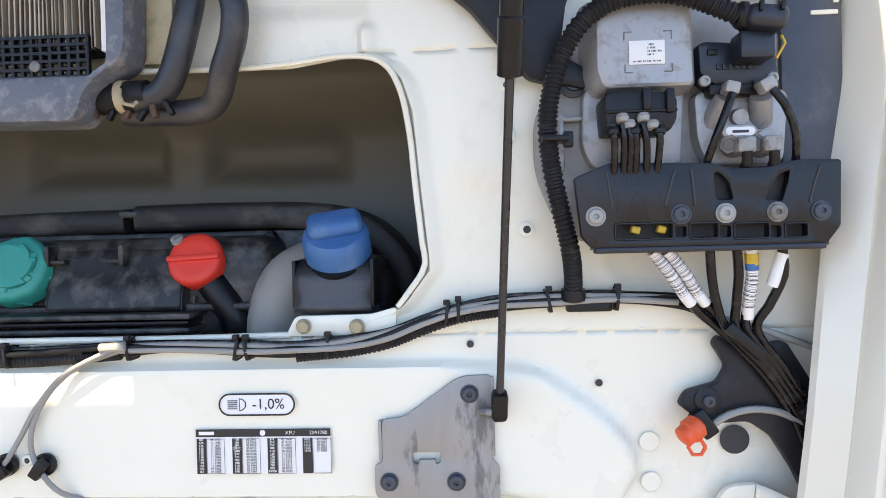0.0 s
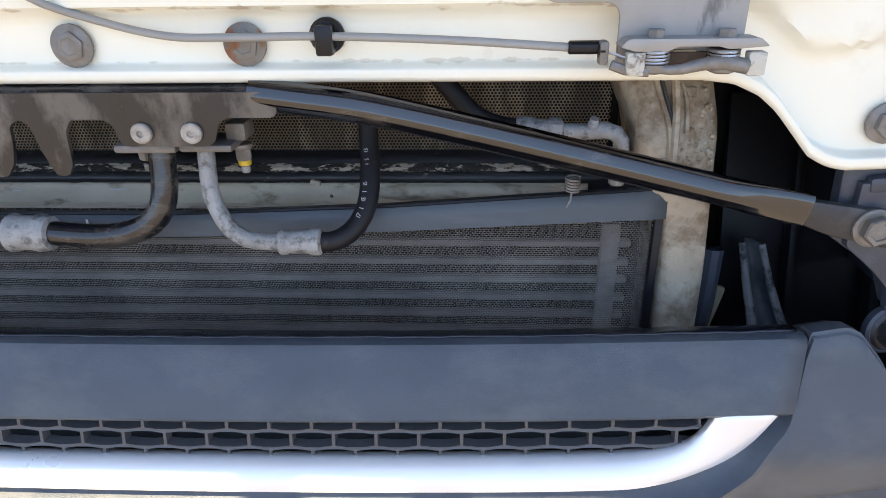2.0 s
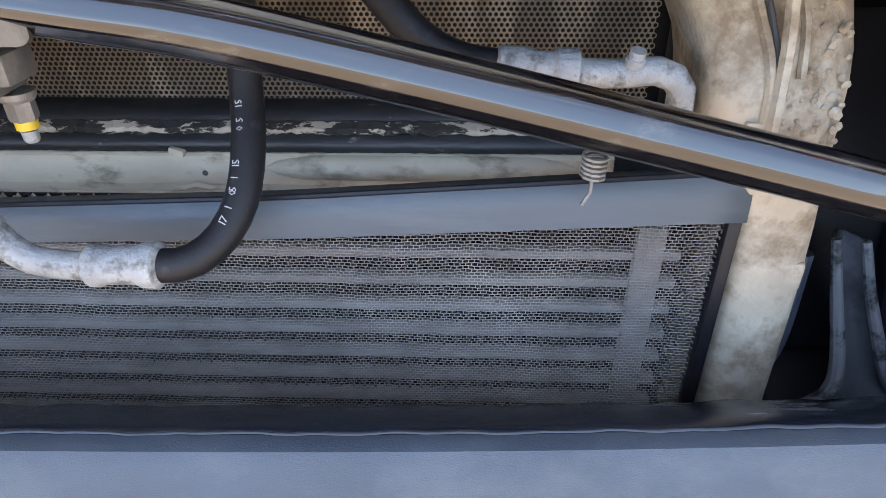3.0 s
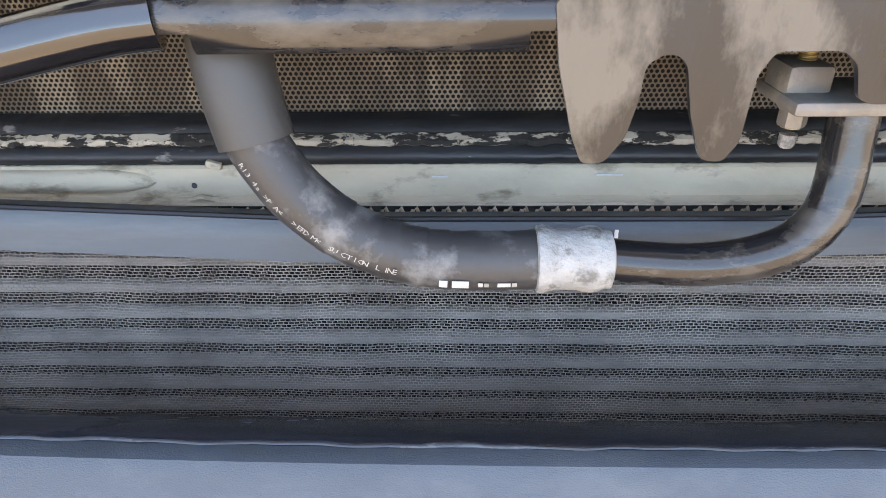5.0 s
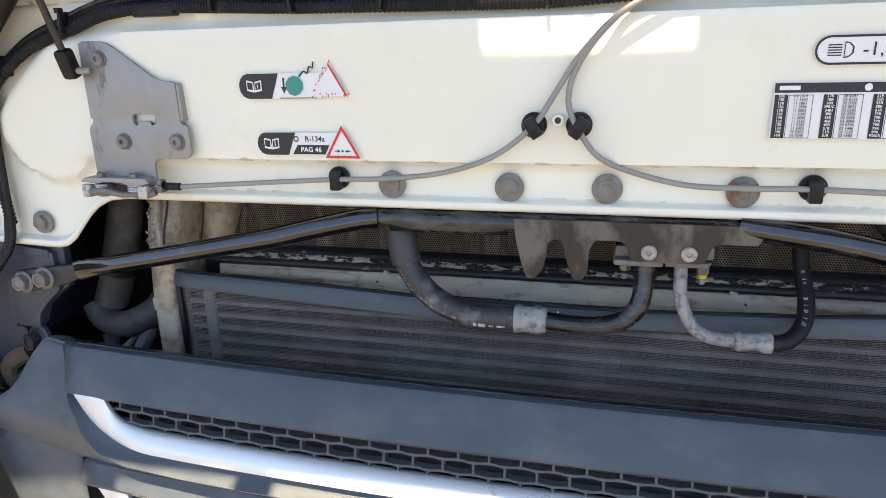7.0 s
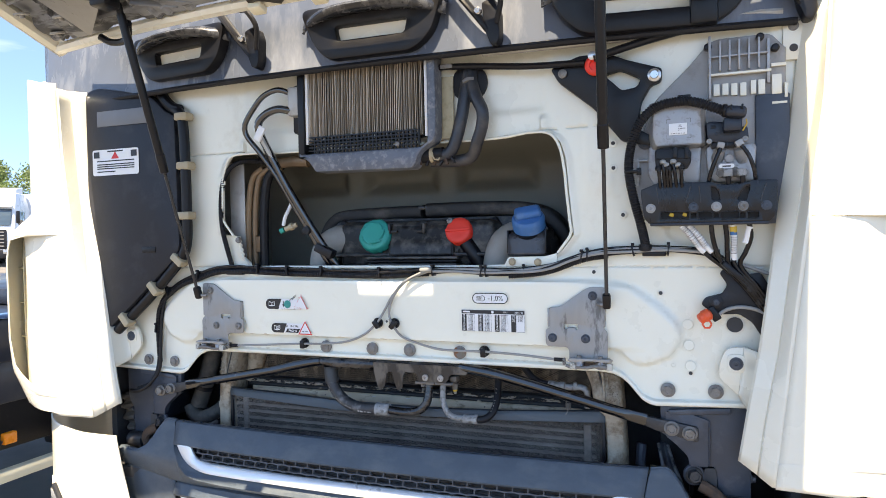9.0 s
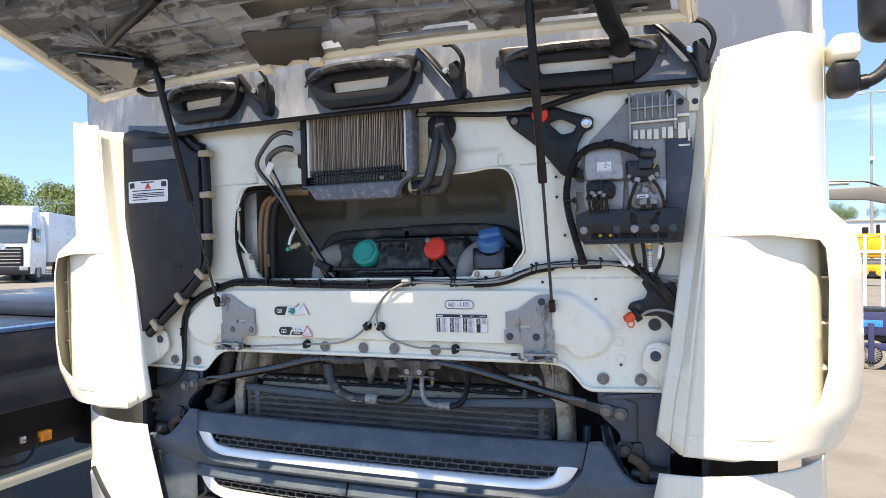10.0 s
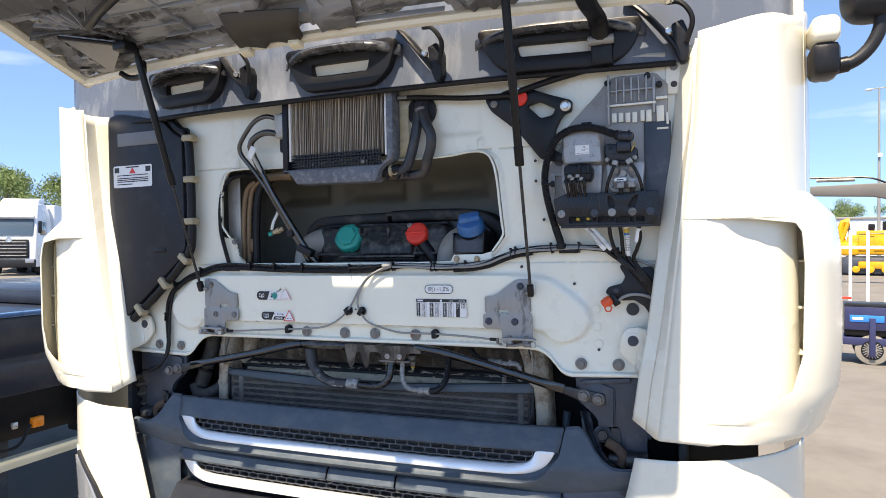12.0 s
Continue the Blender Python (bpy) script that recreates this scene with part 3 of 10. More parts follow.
def step_handle(cx, cz, w, h):
    """A boarding step cup: black body with a brow and a pale slot."""
    y = screen_y(cx, cz)
    top = thing("step_handle", "black plastic boarding step with a pale open slot below the windscreen", "step", "steps below the windscreen")
    top.matrix_world = Matrix.Translation((cx, y, cz)) @ Matrix.Rotation(math.atan(0.21 * cx), 4, "Z")
    o = rounded([(-w * 0.5, h * 0.5), (w * 0.5, h * 0.5), (w * 0.42, -h * 0.2), (w * 0.30, -h * 0.5), (-w * 0.30, -h * 0.5), (-w * 0.40, -h * 0.2)], 0.03)
    slot = rounded([(-w * 0.24, h * 0.10), (w * 0.26, h * 0.10), (w * 0.24, -h * 0.16), (-w * 0.22, -h * 0.16)], 0.008)[::-1]
    part("cup", plate(o, -0.034, -0.004, [slot], 0.005), BLACK, top)
    rows = []
    for k in range(41):
        u = -1 + k / 20
        e = max(0.0, 1 - abs(u) ** 3.2)
        x = u * w * 0.5
        zt, zb = h * (0.34 + 0.16 * e), h * (0.30 - 0.10 * abs(u) ** 2 - 0.10 * (1 - e))
        dp = 0.014 + 0.058 * e
        rows.append([(x, 0.002, zt + 0.004), (x, -dp * 0.45, zt), (x, -dp * 0.80, zt - h * 0.05), (x, -dp, zt - h * 0.13), (x, -dp * 0.97, zb + h * 0.02), (x, -dp * 0.85, zb - h * 0.01), (x, -0.020, zb)])
    thick(part("brow", add_sheet(bmesh.new(), rows), STEP_GLOSS, top, "glossy rounded hood of the step", smooth=60), 0.003)
    part("slot_back", box((0.002, -0.010, -h * 0.03), (w * 0.54, 0.008, h * 0.30)), CREAM_OUT, top, "pale cab paint behind the slot")
    return top


for cx, cz, w, h in ((0.03, 2.09, 0.38, 0.13), (-0.56, 2.10, 0.36, 0.125), (0.66, 2.075, 0.44, 0.12)):
    step_handle(cx, cz, w, h)


def wiper(cx, cz):
    top = thing("windscreen_wiper", "black steel wiper arm with its pivot and hose", "wiper", "wipers at the windscreen")
    y = screen_y(cx, cz) - 0.03
    part("arm", tube([(cx - 0.125, y + 0.012, cz + 0.105), (cx - 0.075, y - 0.006, cz + 0.055), (cx - 0.03, y - 0.010, cz + 0.0), (cx + 0.0, y, cz - 0.04)], 0.0145, seg=10, flat=0.55), BLACK, top)
    o = rounded([(cx - 0.014, cz + 0.02), (cx - 0.006, cz - 0.045), (cx + 0.006, cz - 0.075), (cx + 0.020, cz - 0.078), (cx + 0.028, cz - 0.06), (cx + 0.026, cz + 0.0), (cx + 0.014, cz + 0.03)], 0.007)
    part("pivot_cap", plate(o, y - 0.012, y + 0.03, bevel=0.004), BLACK, top)
    part("pivot_nut", lathe((cx - 0.02, y - 0.012, cz + 0.0), (0, -1, 0), [(0, 0.009), (0.008, 0.009), (0.012, 0.006)], 14), BRIGHT, top, "bright steel nut")
    part("washer_hose", tube([(cx - 0.025, y - 0.01, cz + 0.075), (cx + 0.012, y - 0.035, cz + 0.06), (cx + 0.036, y - 0.03, cz + 0.02), (cx + 0.022, y - 0.012, cz - 0.03)], 0.0065, seg=8), RUBBER, top)


for cx, cz in ((-0.31, 2.105), (0.325, 2.09), (0.955, 2.08)):
    wiper(cx, cz)

# ---- the raised service flap ----
HOOD_SLOPE = radians(18)
HOOD_LEN = 0.677


def hood_point(x, s, up=0.0):
    """x across, s metres out from the rear edge, up off the under side."""
    y0 = -0.245 + 0.10 * (x / 0.95) ** 2
    s += 0.34 * s * s * (x / 0.95) ** 2  # outer edge runs straight; unseen corners drawn out to shade the bumper
    return Vector((x * (1 - 0.055 * s - 0.05 * s * s), y0 - s * math.cos(HOOD_SLOPE) - up * math.sin(HOOD_SLOPE) * -1, 2.125 + s * math.sin(HOOD_SLOPE) + up * math.cos(HOOD_SLOPE)))


# unseen slot, placed so the sun throws its patch on the sheet
SLOT = (-0.105, 0.111, 0.203, 0.260)  # x from, x to, s from, s to: an open slot through the lining
SKIN_SLOT = (-0.108, 0.108, 0.279, 0.307)  # and through the skin above it
rng = random.Random(4)
CELL_X = (-0.92, -0.80, -0.66, -0.52, -0.38, -0.22, -0.05, 0.10, 0.28, 0.45, 0.60, 0.75, 0.92)
CELL_S = (0.0, 0.075, 0.115, 0.19, 0.235, 0.31, 0.40, 0.52, 0.64, 0.75)
CELL_UP = [[rng.uniform(0.004, 0.042) for _ in CELL_X] for _ in CELL_S]


def liner_up(x, s):
    """Stepped cells of the moulded lining, with slanting walls and a small step inside some of them."""
    xw = x + 0.012 * math.sin(s * 21.0)
    i = max(0, sum(v <= xw for v in CELL_X) - 1)
    k = max(0, sum(v <= s for v in CELL_S) - 1)
    here = CELL_UP[k][i]
    ex = min(xw - CELL_X[i], (CELL_X[i + 1] if i + 1 < len(CELL_X) else 2) - xw)
    es = min(s - CELL_S[k], (CELL_S[k + 1] if k + 1 < len(CELL_S) else 2) - s)
    wall = smooth01(0.0, 0.010, min(ex, es))
    if (i * 7 + k * 3) % 4 == 0:
        here += 0.012 * smooth01(0.022, 0.030, min(ex, es))
    if (i * 5 + k) % 3 == 0:
        here -= 0.010 * (1 - smooth01(0.006, 0.010, abs(ex - 0.05)))
    return max(0.002, 0.012 + (here - 0.012) * wall)


hood = thing("service_flap", "cream truck front flap raised open, dusty grey liner underneath", "hood")
nx, ns = 300, 130
X = [-0.93 + 1.86 * i / nx for i in range(nx + 1)]
S = [0.0 + HOOD_LEN * k / ns for k in range(ns + 1)]


def open_slot(x, s, w):
    return w[0] < x < w[1] and w[2] < s < w[3]


def slotted(bm, xs_, ss_, up, w):
    vs = [[bm.verts.new(hood_point(x, s, up(x, s))) for x in xs_] for s in ss_]
    for r0, r1, s0, s1 in zip(vs, vs[1:], ss_, ss_[1:]):
        for k in range(len(r0) - 1):
            if not open_slot((xs_[k] + xs_[k + 1]) / 2, (s0 + s1) / 2, w):
                bm.faces.new((r0[k], r0[k + 1], r1[k + 1], r1[k]))


def with_cuts(vals, *cuts):
    return sorted({*vals, *cuts})


XS, SS = with_cuts(X, SLOT[0], SLOT[1]), with_cuts(S, SLOT[2], SLOT[3])
bm = bmesh.new()
slotted(bm, [x for x in XS if abs(x) <= 0.9], [s for s in SS if s >= 0.035], liner_up, SLOT)
part("liner", bm, LINER, hood, "dusty grey moulded inner lining", smooth=25)
bm = bmesh.new()
slotted(bm, with_cuts([-0.95 + 1.9 * i / 40 for i in range(41)], SLOT[0], SLOT[1]), with_cuts([HOOD_LEN * k / 12 for k in range(13)], *SKIN_SLOT[2:]), lambda x, s: 0.085, SKIN_SLOT)
thick(part("outer_skin", bm, CREAM_OUT, hood, smooth=60), 0.004)
# cream rim round the flap
bm = bmesh.new()
add_tube(bm, [hood_point(-0.93 + 1.86 * k / 40, 0.015, 0.012) for k in range(41)], 0.016, raw=True, seg=8)
for s_ in (-1, 1):
    add_tube(bm, [hood_point(s_ * 0.935, HOOD_LEN * k / 20, 0.02) for k in range(21)], 0.022, raw=True, seg=8)
part("rim", bm, CREAM_OUT, hood, "cream-painted folded rim")
bm = bmesh.new()
for s_ in (-1, 1):
    add_sheet(bm, [[hood_point(s_ * 0.945, HOOD_LEN * k / 12, u) for k in range(13)] for u in (0.0, 0.09)])
add_sheet(bm, [[hood_point(-0.94 + 1.88 * k / 40, HOOD_LEN, u) for k in range(41)] for u in (0.0, 0.09)])
thick(part("side_fold", bm, CREAM_OUT, hood), 0.003)
# unseen tabs added so their shadows break the sunlight on the silver trim
for x in (-0.73, -0.44, 0.155, 0.31, 0.65):
    part("shade_tab", box(hood_point(x, HOOD_LEN + 0.02, 0.02), (0.055, 0.085, 0.012), 0.003, Matrix.Rotation(-HOOD_SLOPE, 3, "X")), STEEL, hood, "unseen tab added on the outer edge to shade spots of the trim")
# stays, ribs and brackets under the flap
part("stay_rod", tube([hood_point(-0.585, 0.245, -0.012), hood_point(-0.50, 0.275, -0.006), hood_point(-0.40, 0.305, 0.0), hood_point(-0.30, 0.34, 0.006)], 0.016, seg=8, flat=0.6), BLACK, hood, "black flat stay")
for x, s_ in ((-0.76, 0.291), (-0.767, 0.118), (-0.848, 0.073), (0.83, 0.06), (0.70, 0.075), (0.62, 0.16), (0.86, 0.2), (-0.88, 0.16)):
    part("fastener", lathe(hood_point(x, s_, 0.010), (0, 0.3, -1), [(0, 0.020), (0.004, 0.020), (0.006, 0.013), (0.003, 0.012), (0.003, 0.007), (0.012, 0.006)], 18), STEEL, hood, "round fastener")


def rib(x0, s0, x1, s1, deep=0.014, thick_=0.004, m=None):
    """A thin upright web of the lining."""
    a, b = hood_point(x0, s0, 0.012), hood_point(x1, s1, 0.012)
    d = b - a
    m3 = Matrix((d.normalized(), Vector((0, math.sin(HOOD_SLOPE), math.cos(HOOD_SLOPE))).cross(d).normalized(), Vector((0, math.sin(HOOD_SLOPE), math.cos(HOOD_SLOPE))))).transposed()
    part("rib", box((a + b) / 2, (d.length, thick_, deep), 0.001, m3), m or LINER, hood)


for k in range(7):
    t = k / 6
    rib(-0.64, 0.215, -0.86 + 0.30 * t, 0.31 - 0.02 * abs(k - 3) + 0.03 * t)
for x0, s0, x1, s1 in ((-0.90, 0.235, -0.56, 0.215), (-0.62, 0.21, -0.56, 0.15), (-0.58, 0.23, -0.52, 0.165), (-0.54, 0.18, -0.30, 0.165), (-0.50, 0.24, -0.20, 0.225), (-0.40, 0.125, -0.20, 0.120), (-0.34, 0.31, -0.30, 0.12),
                       (0.13, 0.165, 0.42, 0.14), (0.16, 0.055, 0.42, 0.05), (0.12, 0.17, 0.14, 0.05), (0.45, 0.16, 0.47, 0.05), (0.50, 0.13, 0.80, 0.12), (-0.52, 0.10, -0.40, 0.055), (-0.47, 0.105, -0.35, 0.06), (-0.42, 0.11, -0.30, 0.065)):
    rib(x0, s0, x1, s1)
# dark cover plate and torn corner in the middle
bm = bmesh.new()
add_sheet(bm, [[hood_point(x, s_, u) for x, s_, u in ((-0.20 + 0.027 * k, 0.03 + 0.012 * math.sin(k * 1.7), -0.004 - 0.003 * (k % 2)), (-0.185 + 0.028 * k, 0.10, -0.010), (-0.168 + 0.029 * k, 0.170 - 0.004 * k, 0.004))] for k in range(9)])
thick(part("cover_plate", bm, mat("brown_black_cover", (0.055, 0.045, 0.036), 0.55, vary=0.3, scale=14, bump=0.2, bump_scale=60), hood, "brown-black cover plate", smooth=20), 0.004)
bm = bmesh.new()
add_sheet(bm, [[hood_point(x, s_, u) for x, s_, u in ((0.08 + 0.025 * k, 0.045, -0.006 + 0.01 * (k % 2)), (0.08 + 0.03 * k, 0.10, 0.0), (0.09 + 0.03 * k, 0.15, 0.014))] for k in range(5)])
thick(part("torn_flap", bm, LINER, hood, "loose grey corner of the lining", smooth=20), 0.003)
for x0, x1 in ((-0.20, -0.165), (-0.035, 0.0)):
    part("clip_tongue", box(hood_point((x0 + x1) / 2, 0.022, -0.012), (x1 - x0, 0.03, 0.016), 0.003, Matrix.Rotation(-HOOD_SLOPE, 3, "X")), CREAM_IN, hood, "cream plastic tongue")


def strut_mount(x0, x1):
    a, b, c = hood_point(x0, 0.225, -0.004), hood_point(x1, 0.146, -0.006), hood_point(x0 * 0.25 + x1 * 0.75 - 0.11 * (1 if x0 < 0 else -1), 0.050, -0.012)
    bm = bmesh.new()
    bm.faces.new([bm.verts.new(p) for p in (a, b, c)])
    r = bmesh.ops.extrude_face_region(bm, geom=bm.faces[:])
    bmesh.ops.translate(bm, verts=[g for g in r["geom"] if isinstance(g, bmesh.types.BMVert)], vec=(0, 0, 0.010))
    part("strut_bracket", bm, STEEL, hood, "grey steel gusset for the strut")
    part("bracket_edge", tube([a, (a + b) / 2, b], 0.010, seg=8, flat=0.6), BLACK, hood)
    part("strut_foot", box(b + Vector((0.012, 0, -0.008)), (0.05, 0.05, 0.03), 0.008), BLACK, hood)
    part("pull_handle", tube([c + Vector((0.03, 0, -0.004)), c + Vector((0.06, 0.01, -0.02)), c + Vector((0.12, 0.0, -0.022)), b + Vector((0.02, 0.06, -0.04))], 0.009, seg=8), BLACK, hood)


strut_mount(-0.753, -0.564)

# black hinge arm between the flap and the cab
def hinge(x):
    top = thing("flap_hinge", "black steel hinge arm of the raised flap", "hinge", "flap hinges")
    p0 = Vector((x, -0.035, 2.02))
    bm = add_box(bmesh.new(), (x, -0.07, 2.06), (0.055, 0.05, 0.09), 0.008)
    part("foot", bm, BLACK, top)
    part("arm", tube([(x, -0.09, 2.07), (x - 0.003, -0.15, 2.115), (x - 0.01, -0.26, 2.118), (x - 0.02, -0.42, 2.16)], 0.024, seg=10, flat=0.55), BLACK, top)
    part("pin", lathe((x - 0.032, -0.1, 2.075), (1, 0, 0), [(0, 0.012), (0.064, 0.012)], 16), STEEL, top)


hinge(0.775)


# ---- gas struts ----
def strut(p0, p1, joint):
    top = thing("gas_strut", "black gas strut holding up the flap, slim grey rod", "gas strut", "gas struts of the flap")
    p0, p1 = Vector(p0), Vector(p1)
    d = p1 - p0
    j = p0 + d * joint
    part("rod", add_cyl(bmesh.new(), p0, j + d * 0.01, 0.0042, seg=14), mats["strut_rod"], top, "slim dark steel rod")
    part("cylinder", lathe(j, d, [(0, 0.006), (0.002, 0.0115), (0.05, 0.0118), (0.052, 0.0105), ((p1 - j).length - 0.01, 0.0105), ((p1 - j).length, 0.006)], 18), BLACK, top)
    bm = box(p0 + d.normalized() * -0.004, (0.018, 0.018, 0.036), 0.005, d.to_track_quat("Z", "Y").to_matrix())
    part("ball_socket", bm, BLACK, top)
    part("ball_stud", add_cyl(bmesh.new(), p0 + Vector((0, 0.002, -0.012)), p0 + Vector((-0.022 if p0.x > 0 else 0.022, 0.01, -0.012)), 0.004, seg=12), STEEL, top)
    part("head", lathe(p1 - d.normalized() * 0.006, d, [(0, 0.008), (0.02, 0.009), (0.026, 0.006)], 14), BLACK, top)


mats = {"strut_rod": mat("strut_rod", (0.035, 0.035, 0.038), 0.3, metal=0.2, vary=0.2, scale=60)}
strut((0.568, -0.045, 1.44), hood_point(0.60, 0.15, -0.004), 0.44)
strut((-0.566, -0.045, 1.445), hood_point(-0.55, 0.10, -0.006), 0.46)


# ---- corner wind deflectors with their scoops ----
def deflector(s):
    top = thing("corner_deflector", "cream-painted corner air deflector with a side scoop", "air deflector", "corner deflectors")
    inner_back = along((1.05, 1.11, 1.216, 1.3385, 1.85, 2.05), (0.826, 0.834, 0.851, 0.874, 0.943, 0.966))
    edge_y = along((1.05, 1.11, 1.216, 1.3385, 1.42, 1.85, 2.05), (-0.075, -0.0766, -0.080, -0.074, -0.074, -0.046, -0.036))
    inner_front = along((1.05, 1.12, 1.85, 2.05), (0.894, 0.902, 0.992, 1.004))
    bulge = along((1.05, 1.10, 1.20, 1.30, 1.55, 1.62, 1.68, 2.1), (0.0, 0.03, 0.075, 0.085, 0.085, 0.07, 0.0, 0.0))
    z_low = along((0.84, 0.90, 1.05, 1.15, 1.35), (1.118, 1.075, 1.115, 1.122, 1.14))

    def place(x, y, z):
        return (s * x, y, z)

    def col(z, lip):
        """The plan line of the outer shell at a height, from x = lip outward and back."""
        b = bulge(z)
        pts = [(inner_front(z), -0.113), (1.03, -0.124), (1.10, -0.114 - b * 0.4), (1.162 + b * 0.5, -0.080 - b * 0.6), (1.210 + b * 0.7, -0.02 - b * 0.6), (1.250 + b * 0.85, 0.07), (1.272 + b * 0.6, 0.18), (1.280, 0.32), (1.280, 0.45)]
        line = spline([(x, y, 0) for x, y in pts], 0.012)
        P = np.array([(p.x, p.y) for p in line])
        L = np.concatenate([[0], np.cumsum(np.hypot(*np.diff(P, axis=0).T))])
        k0 = np.interp(lip, P[:, 0][: int(np.argmax(P[:, 0])) + 1], L[: int(np.argmax(P[:, 0])) + 1]) if lip > P[0, 0] else 0.0
        us = np.concatenate([np.linspace(k0, max(k0 + 0.001, 0.30), 22), np.linspace(max(k0 + 0.02, 0.30) + 0.01, L[-1], 20)])
        return [(float(np.interp(u, L, P[:, 0])), float(np.interp(u, L, P[:, 1]))) for u in us]

    lip = along((1.0, 1.118, 1.135, 1.17, 1.22, 1.30, 1.50, 1.58, 1.600, 1.612, 1.616, 2.1), (0.0, 0.0, 1.02, 1.12, 1.19, 1.212, 1.219, 1.214, 1.20, 1.10, 0.0, 0.0))
    zsr = [1.075, 1.085, 1.1, 1.115, 1.118, 1.122, 1.128, 1.135, 1.15, 1.17, 1.195, 1.22, 1.26, 1.30, 1.35, 1.4, 1.45, 1.5, 1.54, 1.58, 1.60, 1.607, 1.612, 1.615, 1.617, 1.63, 1.65, 1.68, 1.75, 1.85, 1.95, 2.02, 2.045]
    bm = bmesh.new()
    add_sheet(bm, [[place(x, y, max(z, z_low(x) - 0.03 if z < 1.12 else 0) + (0.016 + 0.035 * smooth01(1.0, 1.2, x) + 0.045 * smooth01(1.20, 1.27, x)) * smooth01(1.80, 2.045, z)) for x, y in col(z, lip(z))] for z in zsr])
    thick(part("shell", bm, CREAM_OUT, top, smooth=40), 0.004)
    # the sheet behind the scoop, turning in
    bm = bmesh.new()
    zi = [1.10 + 0.54 * k / 24 for k in range(25)]
    plan = [(0.0, -0.113), (1.03, -0.124), (1.08, -0.122), (1.13, -0.115), (1.175, -0.100), (1.203, -0.075), (1.216, -0.03), (1.218, 0.05)]
    rows = []
    for z in zi:
        ln = spline([(inner_front(z), -0.113, 0)] + [(a, b, 0) for a, b in plan[1:]], 0.015)
        us = np.linspace(0, len(ln) - 1, 20)
        rows.append([place(ln[int(round(u))].x, ln[int(round(u))].y + 0.0005 + 0.004 * smooth01(1.03, 1.09, ln[int(round(u))].x), z) for u in us])
    add_sheet(bm, rows)
    thick(part("inner_shell", bm, CREAM_OUT, top, smooth=50), 0.004)
    bm = bmesh.new()
    add_sheet(bm, [[place(a, y, z) for a, y in ((1.196 + bulge(z) * 0.6, -0.05), (1.222 + bulge(z) * 0.72, 0.01), (1.228 + bulge(z) * 0.85, 0.08))] for z in (1.14, 1.2, 1.25, 1.3, 1.4, 1.5, 1.55, 1.6)])
    thick(part("scoop_wall", bm, CREAM_IN, top), 0.003)
    for z in (1.29, 1.40, 1.51):
        part("scoop_fin", box(place(1.240, 0.01, z), (0.08, 0.10, 0.005), 0.001), CREAM_IN, top)
    # inner return face
    bm = bmesh.new()
    rows = []
    for z in [1.078 + (2.045 - 1.078) * k / 30 for k in range(31)]:
        cut = 0.033 * max(0.0, 1 - (z - 1.078) / 0.12)  # the lower end is cut on a slant
        z += cut
        a, f, e = inner_back(z), inner_front(z - cut), edge_y(z)
        rows.append([place(a + 0.004, e + 0.012, z), place(a, e + 0.006, z), place(a + 0.003, e, z), place(a + 0.030, e * 0.55 - 0.113 * 0.45, z - cut * 0.5), place(a + 0.033, e * 0.50 - 0.113 * 0.50 + 0.004, z - cut * 0.55),
                     place(a + 0.036, e * 0.42 - 0.113 * 0.58, z - cut * 0.6), place(f - 0.006, -0.1115, z - cut), place(f, -0.113, z - cut)])
    add_sheet(bm, rows)
    thick(part("return_face", bm, CREAM_OUT, top, smooth=25), 0.004)
    # fixing ear low down and head plate above
    o = rounded([(0.800, 1.300), (0.815, 1.338), (0.850, 1.3405), (0.838, 1.236), (0.800, 1.272)], [0.016, 0.016, 0, 0, 0.02])
    o = [(s * a, b) for a, b in o]
    part("fixing_ear", plate(o if s > 0 else o[::-1], -0.024, -0.016, bevel=0.002), CREAM_OUT, top)
    # the web from the ear forward to the edge, with a sunk middle
    rows = []
    for k in range(9):
        f = k / 8
        xi, zi_, zo = 0.850 - 0.012 * f, 1.3405 - 0.1045 * f, 1.3385 - 0.1225 * f
        xo, yo = inner_back(zo) + 0.002, edge_y(zo) + 0.001
        sink = 0.012 * math.sin(math.pi * f) ** 0.6
        rows.append([place(xi + (xo - xi) * g, -0.024 + (yo + 0.024) * g ** 1.4 + sink * math.sin(math.pi * g), zi_ + (zo - zi_) * g) for g in (0, 0.1, 0.25, 0.45, 0.65, 0.85, 0.95, 1)])
    thick(part("ear_web", add_sheet(bmesh.new(), rows), CREAM_OUT, top, smooth=40), 0.003)
    part("screw_boss", plate([(s * a, b) for a, b in rounded([(0.816, 1.286), (0.852, 1.286), (0.852, 1.325), (0.816, 1.325)], 0.012)][::int(s)], -0.0265, -0.0235, bevel=0.0015), CREAM_OUT, top)
    bm = bmesh.new()
    add_torx(bm, place(0.834, -0.0265, 1.305), (0, -1, 0), 0.010, 0.004, 0.014)
    part("ear_screw", bm, CHASSIS, top)
    bm = bmesh.new()
    add_box(bm, place(0.945, -0.036, 1.985), (0.040, 0.006, 0.10), 0.003)
    part("head_plate", bm, CREAM_OUT, top)
    bm = bmesh.new()
    add_torx(bm, place(0.945, -0.039, 2.003), (0, -1, 0), 0.007, 0.004, 0.010)
    part("head_screw", bm, BOLT, top)
    part("head_hole", lathe(place(0.945, -0.0396, 1.959), (0, -1, 0), [(0, 0.008), (0.0006, 0.008)], 18), DARK, top)
    return top


deflector(1)
deflector(-1)

# ---- bumper with its honeycomb grille ----
def bow(x):
    return 0.02 * (abs(x) / 0.63) ** 2.2


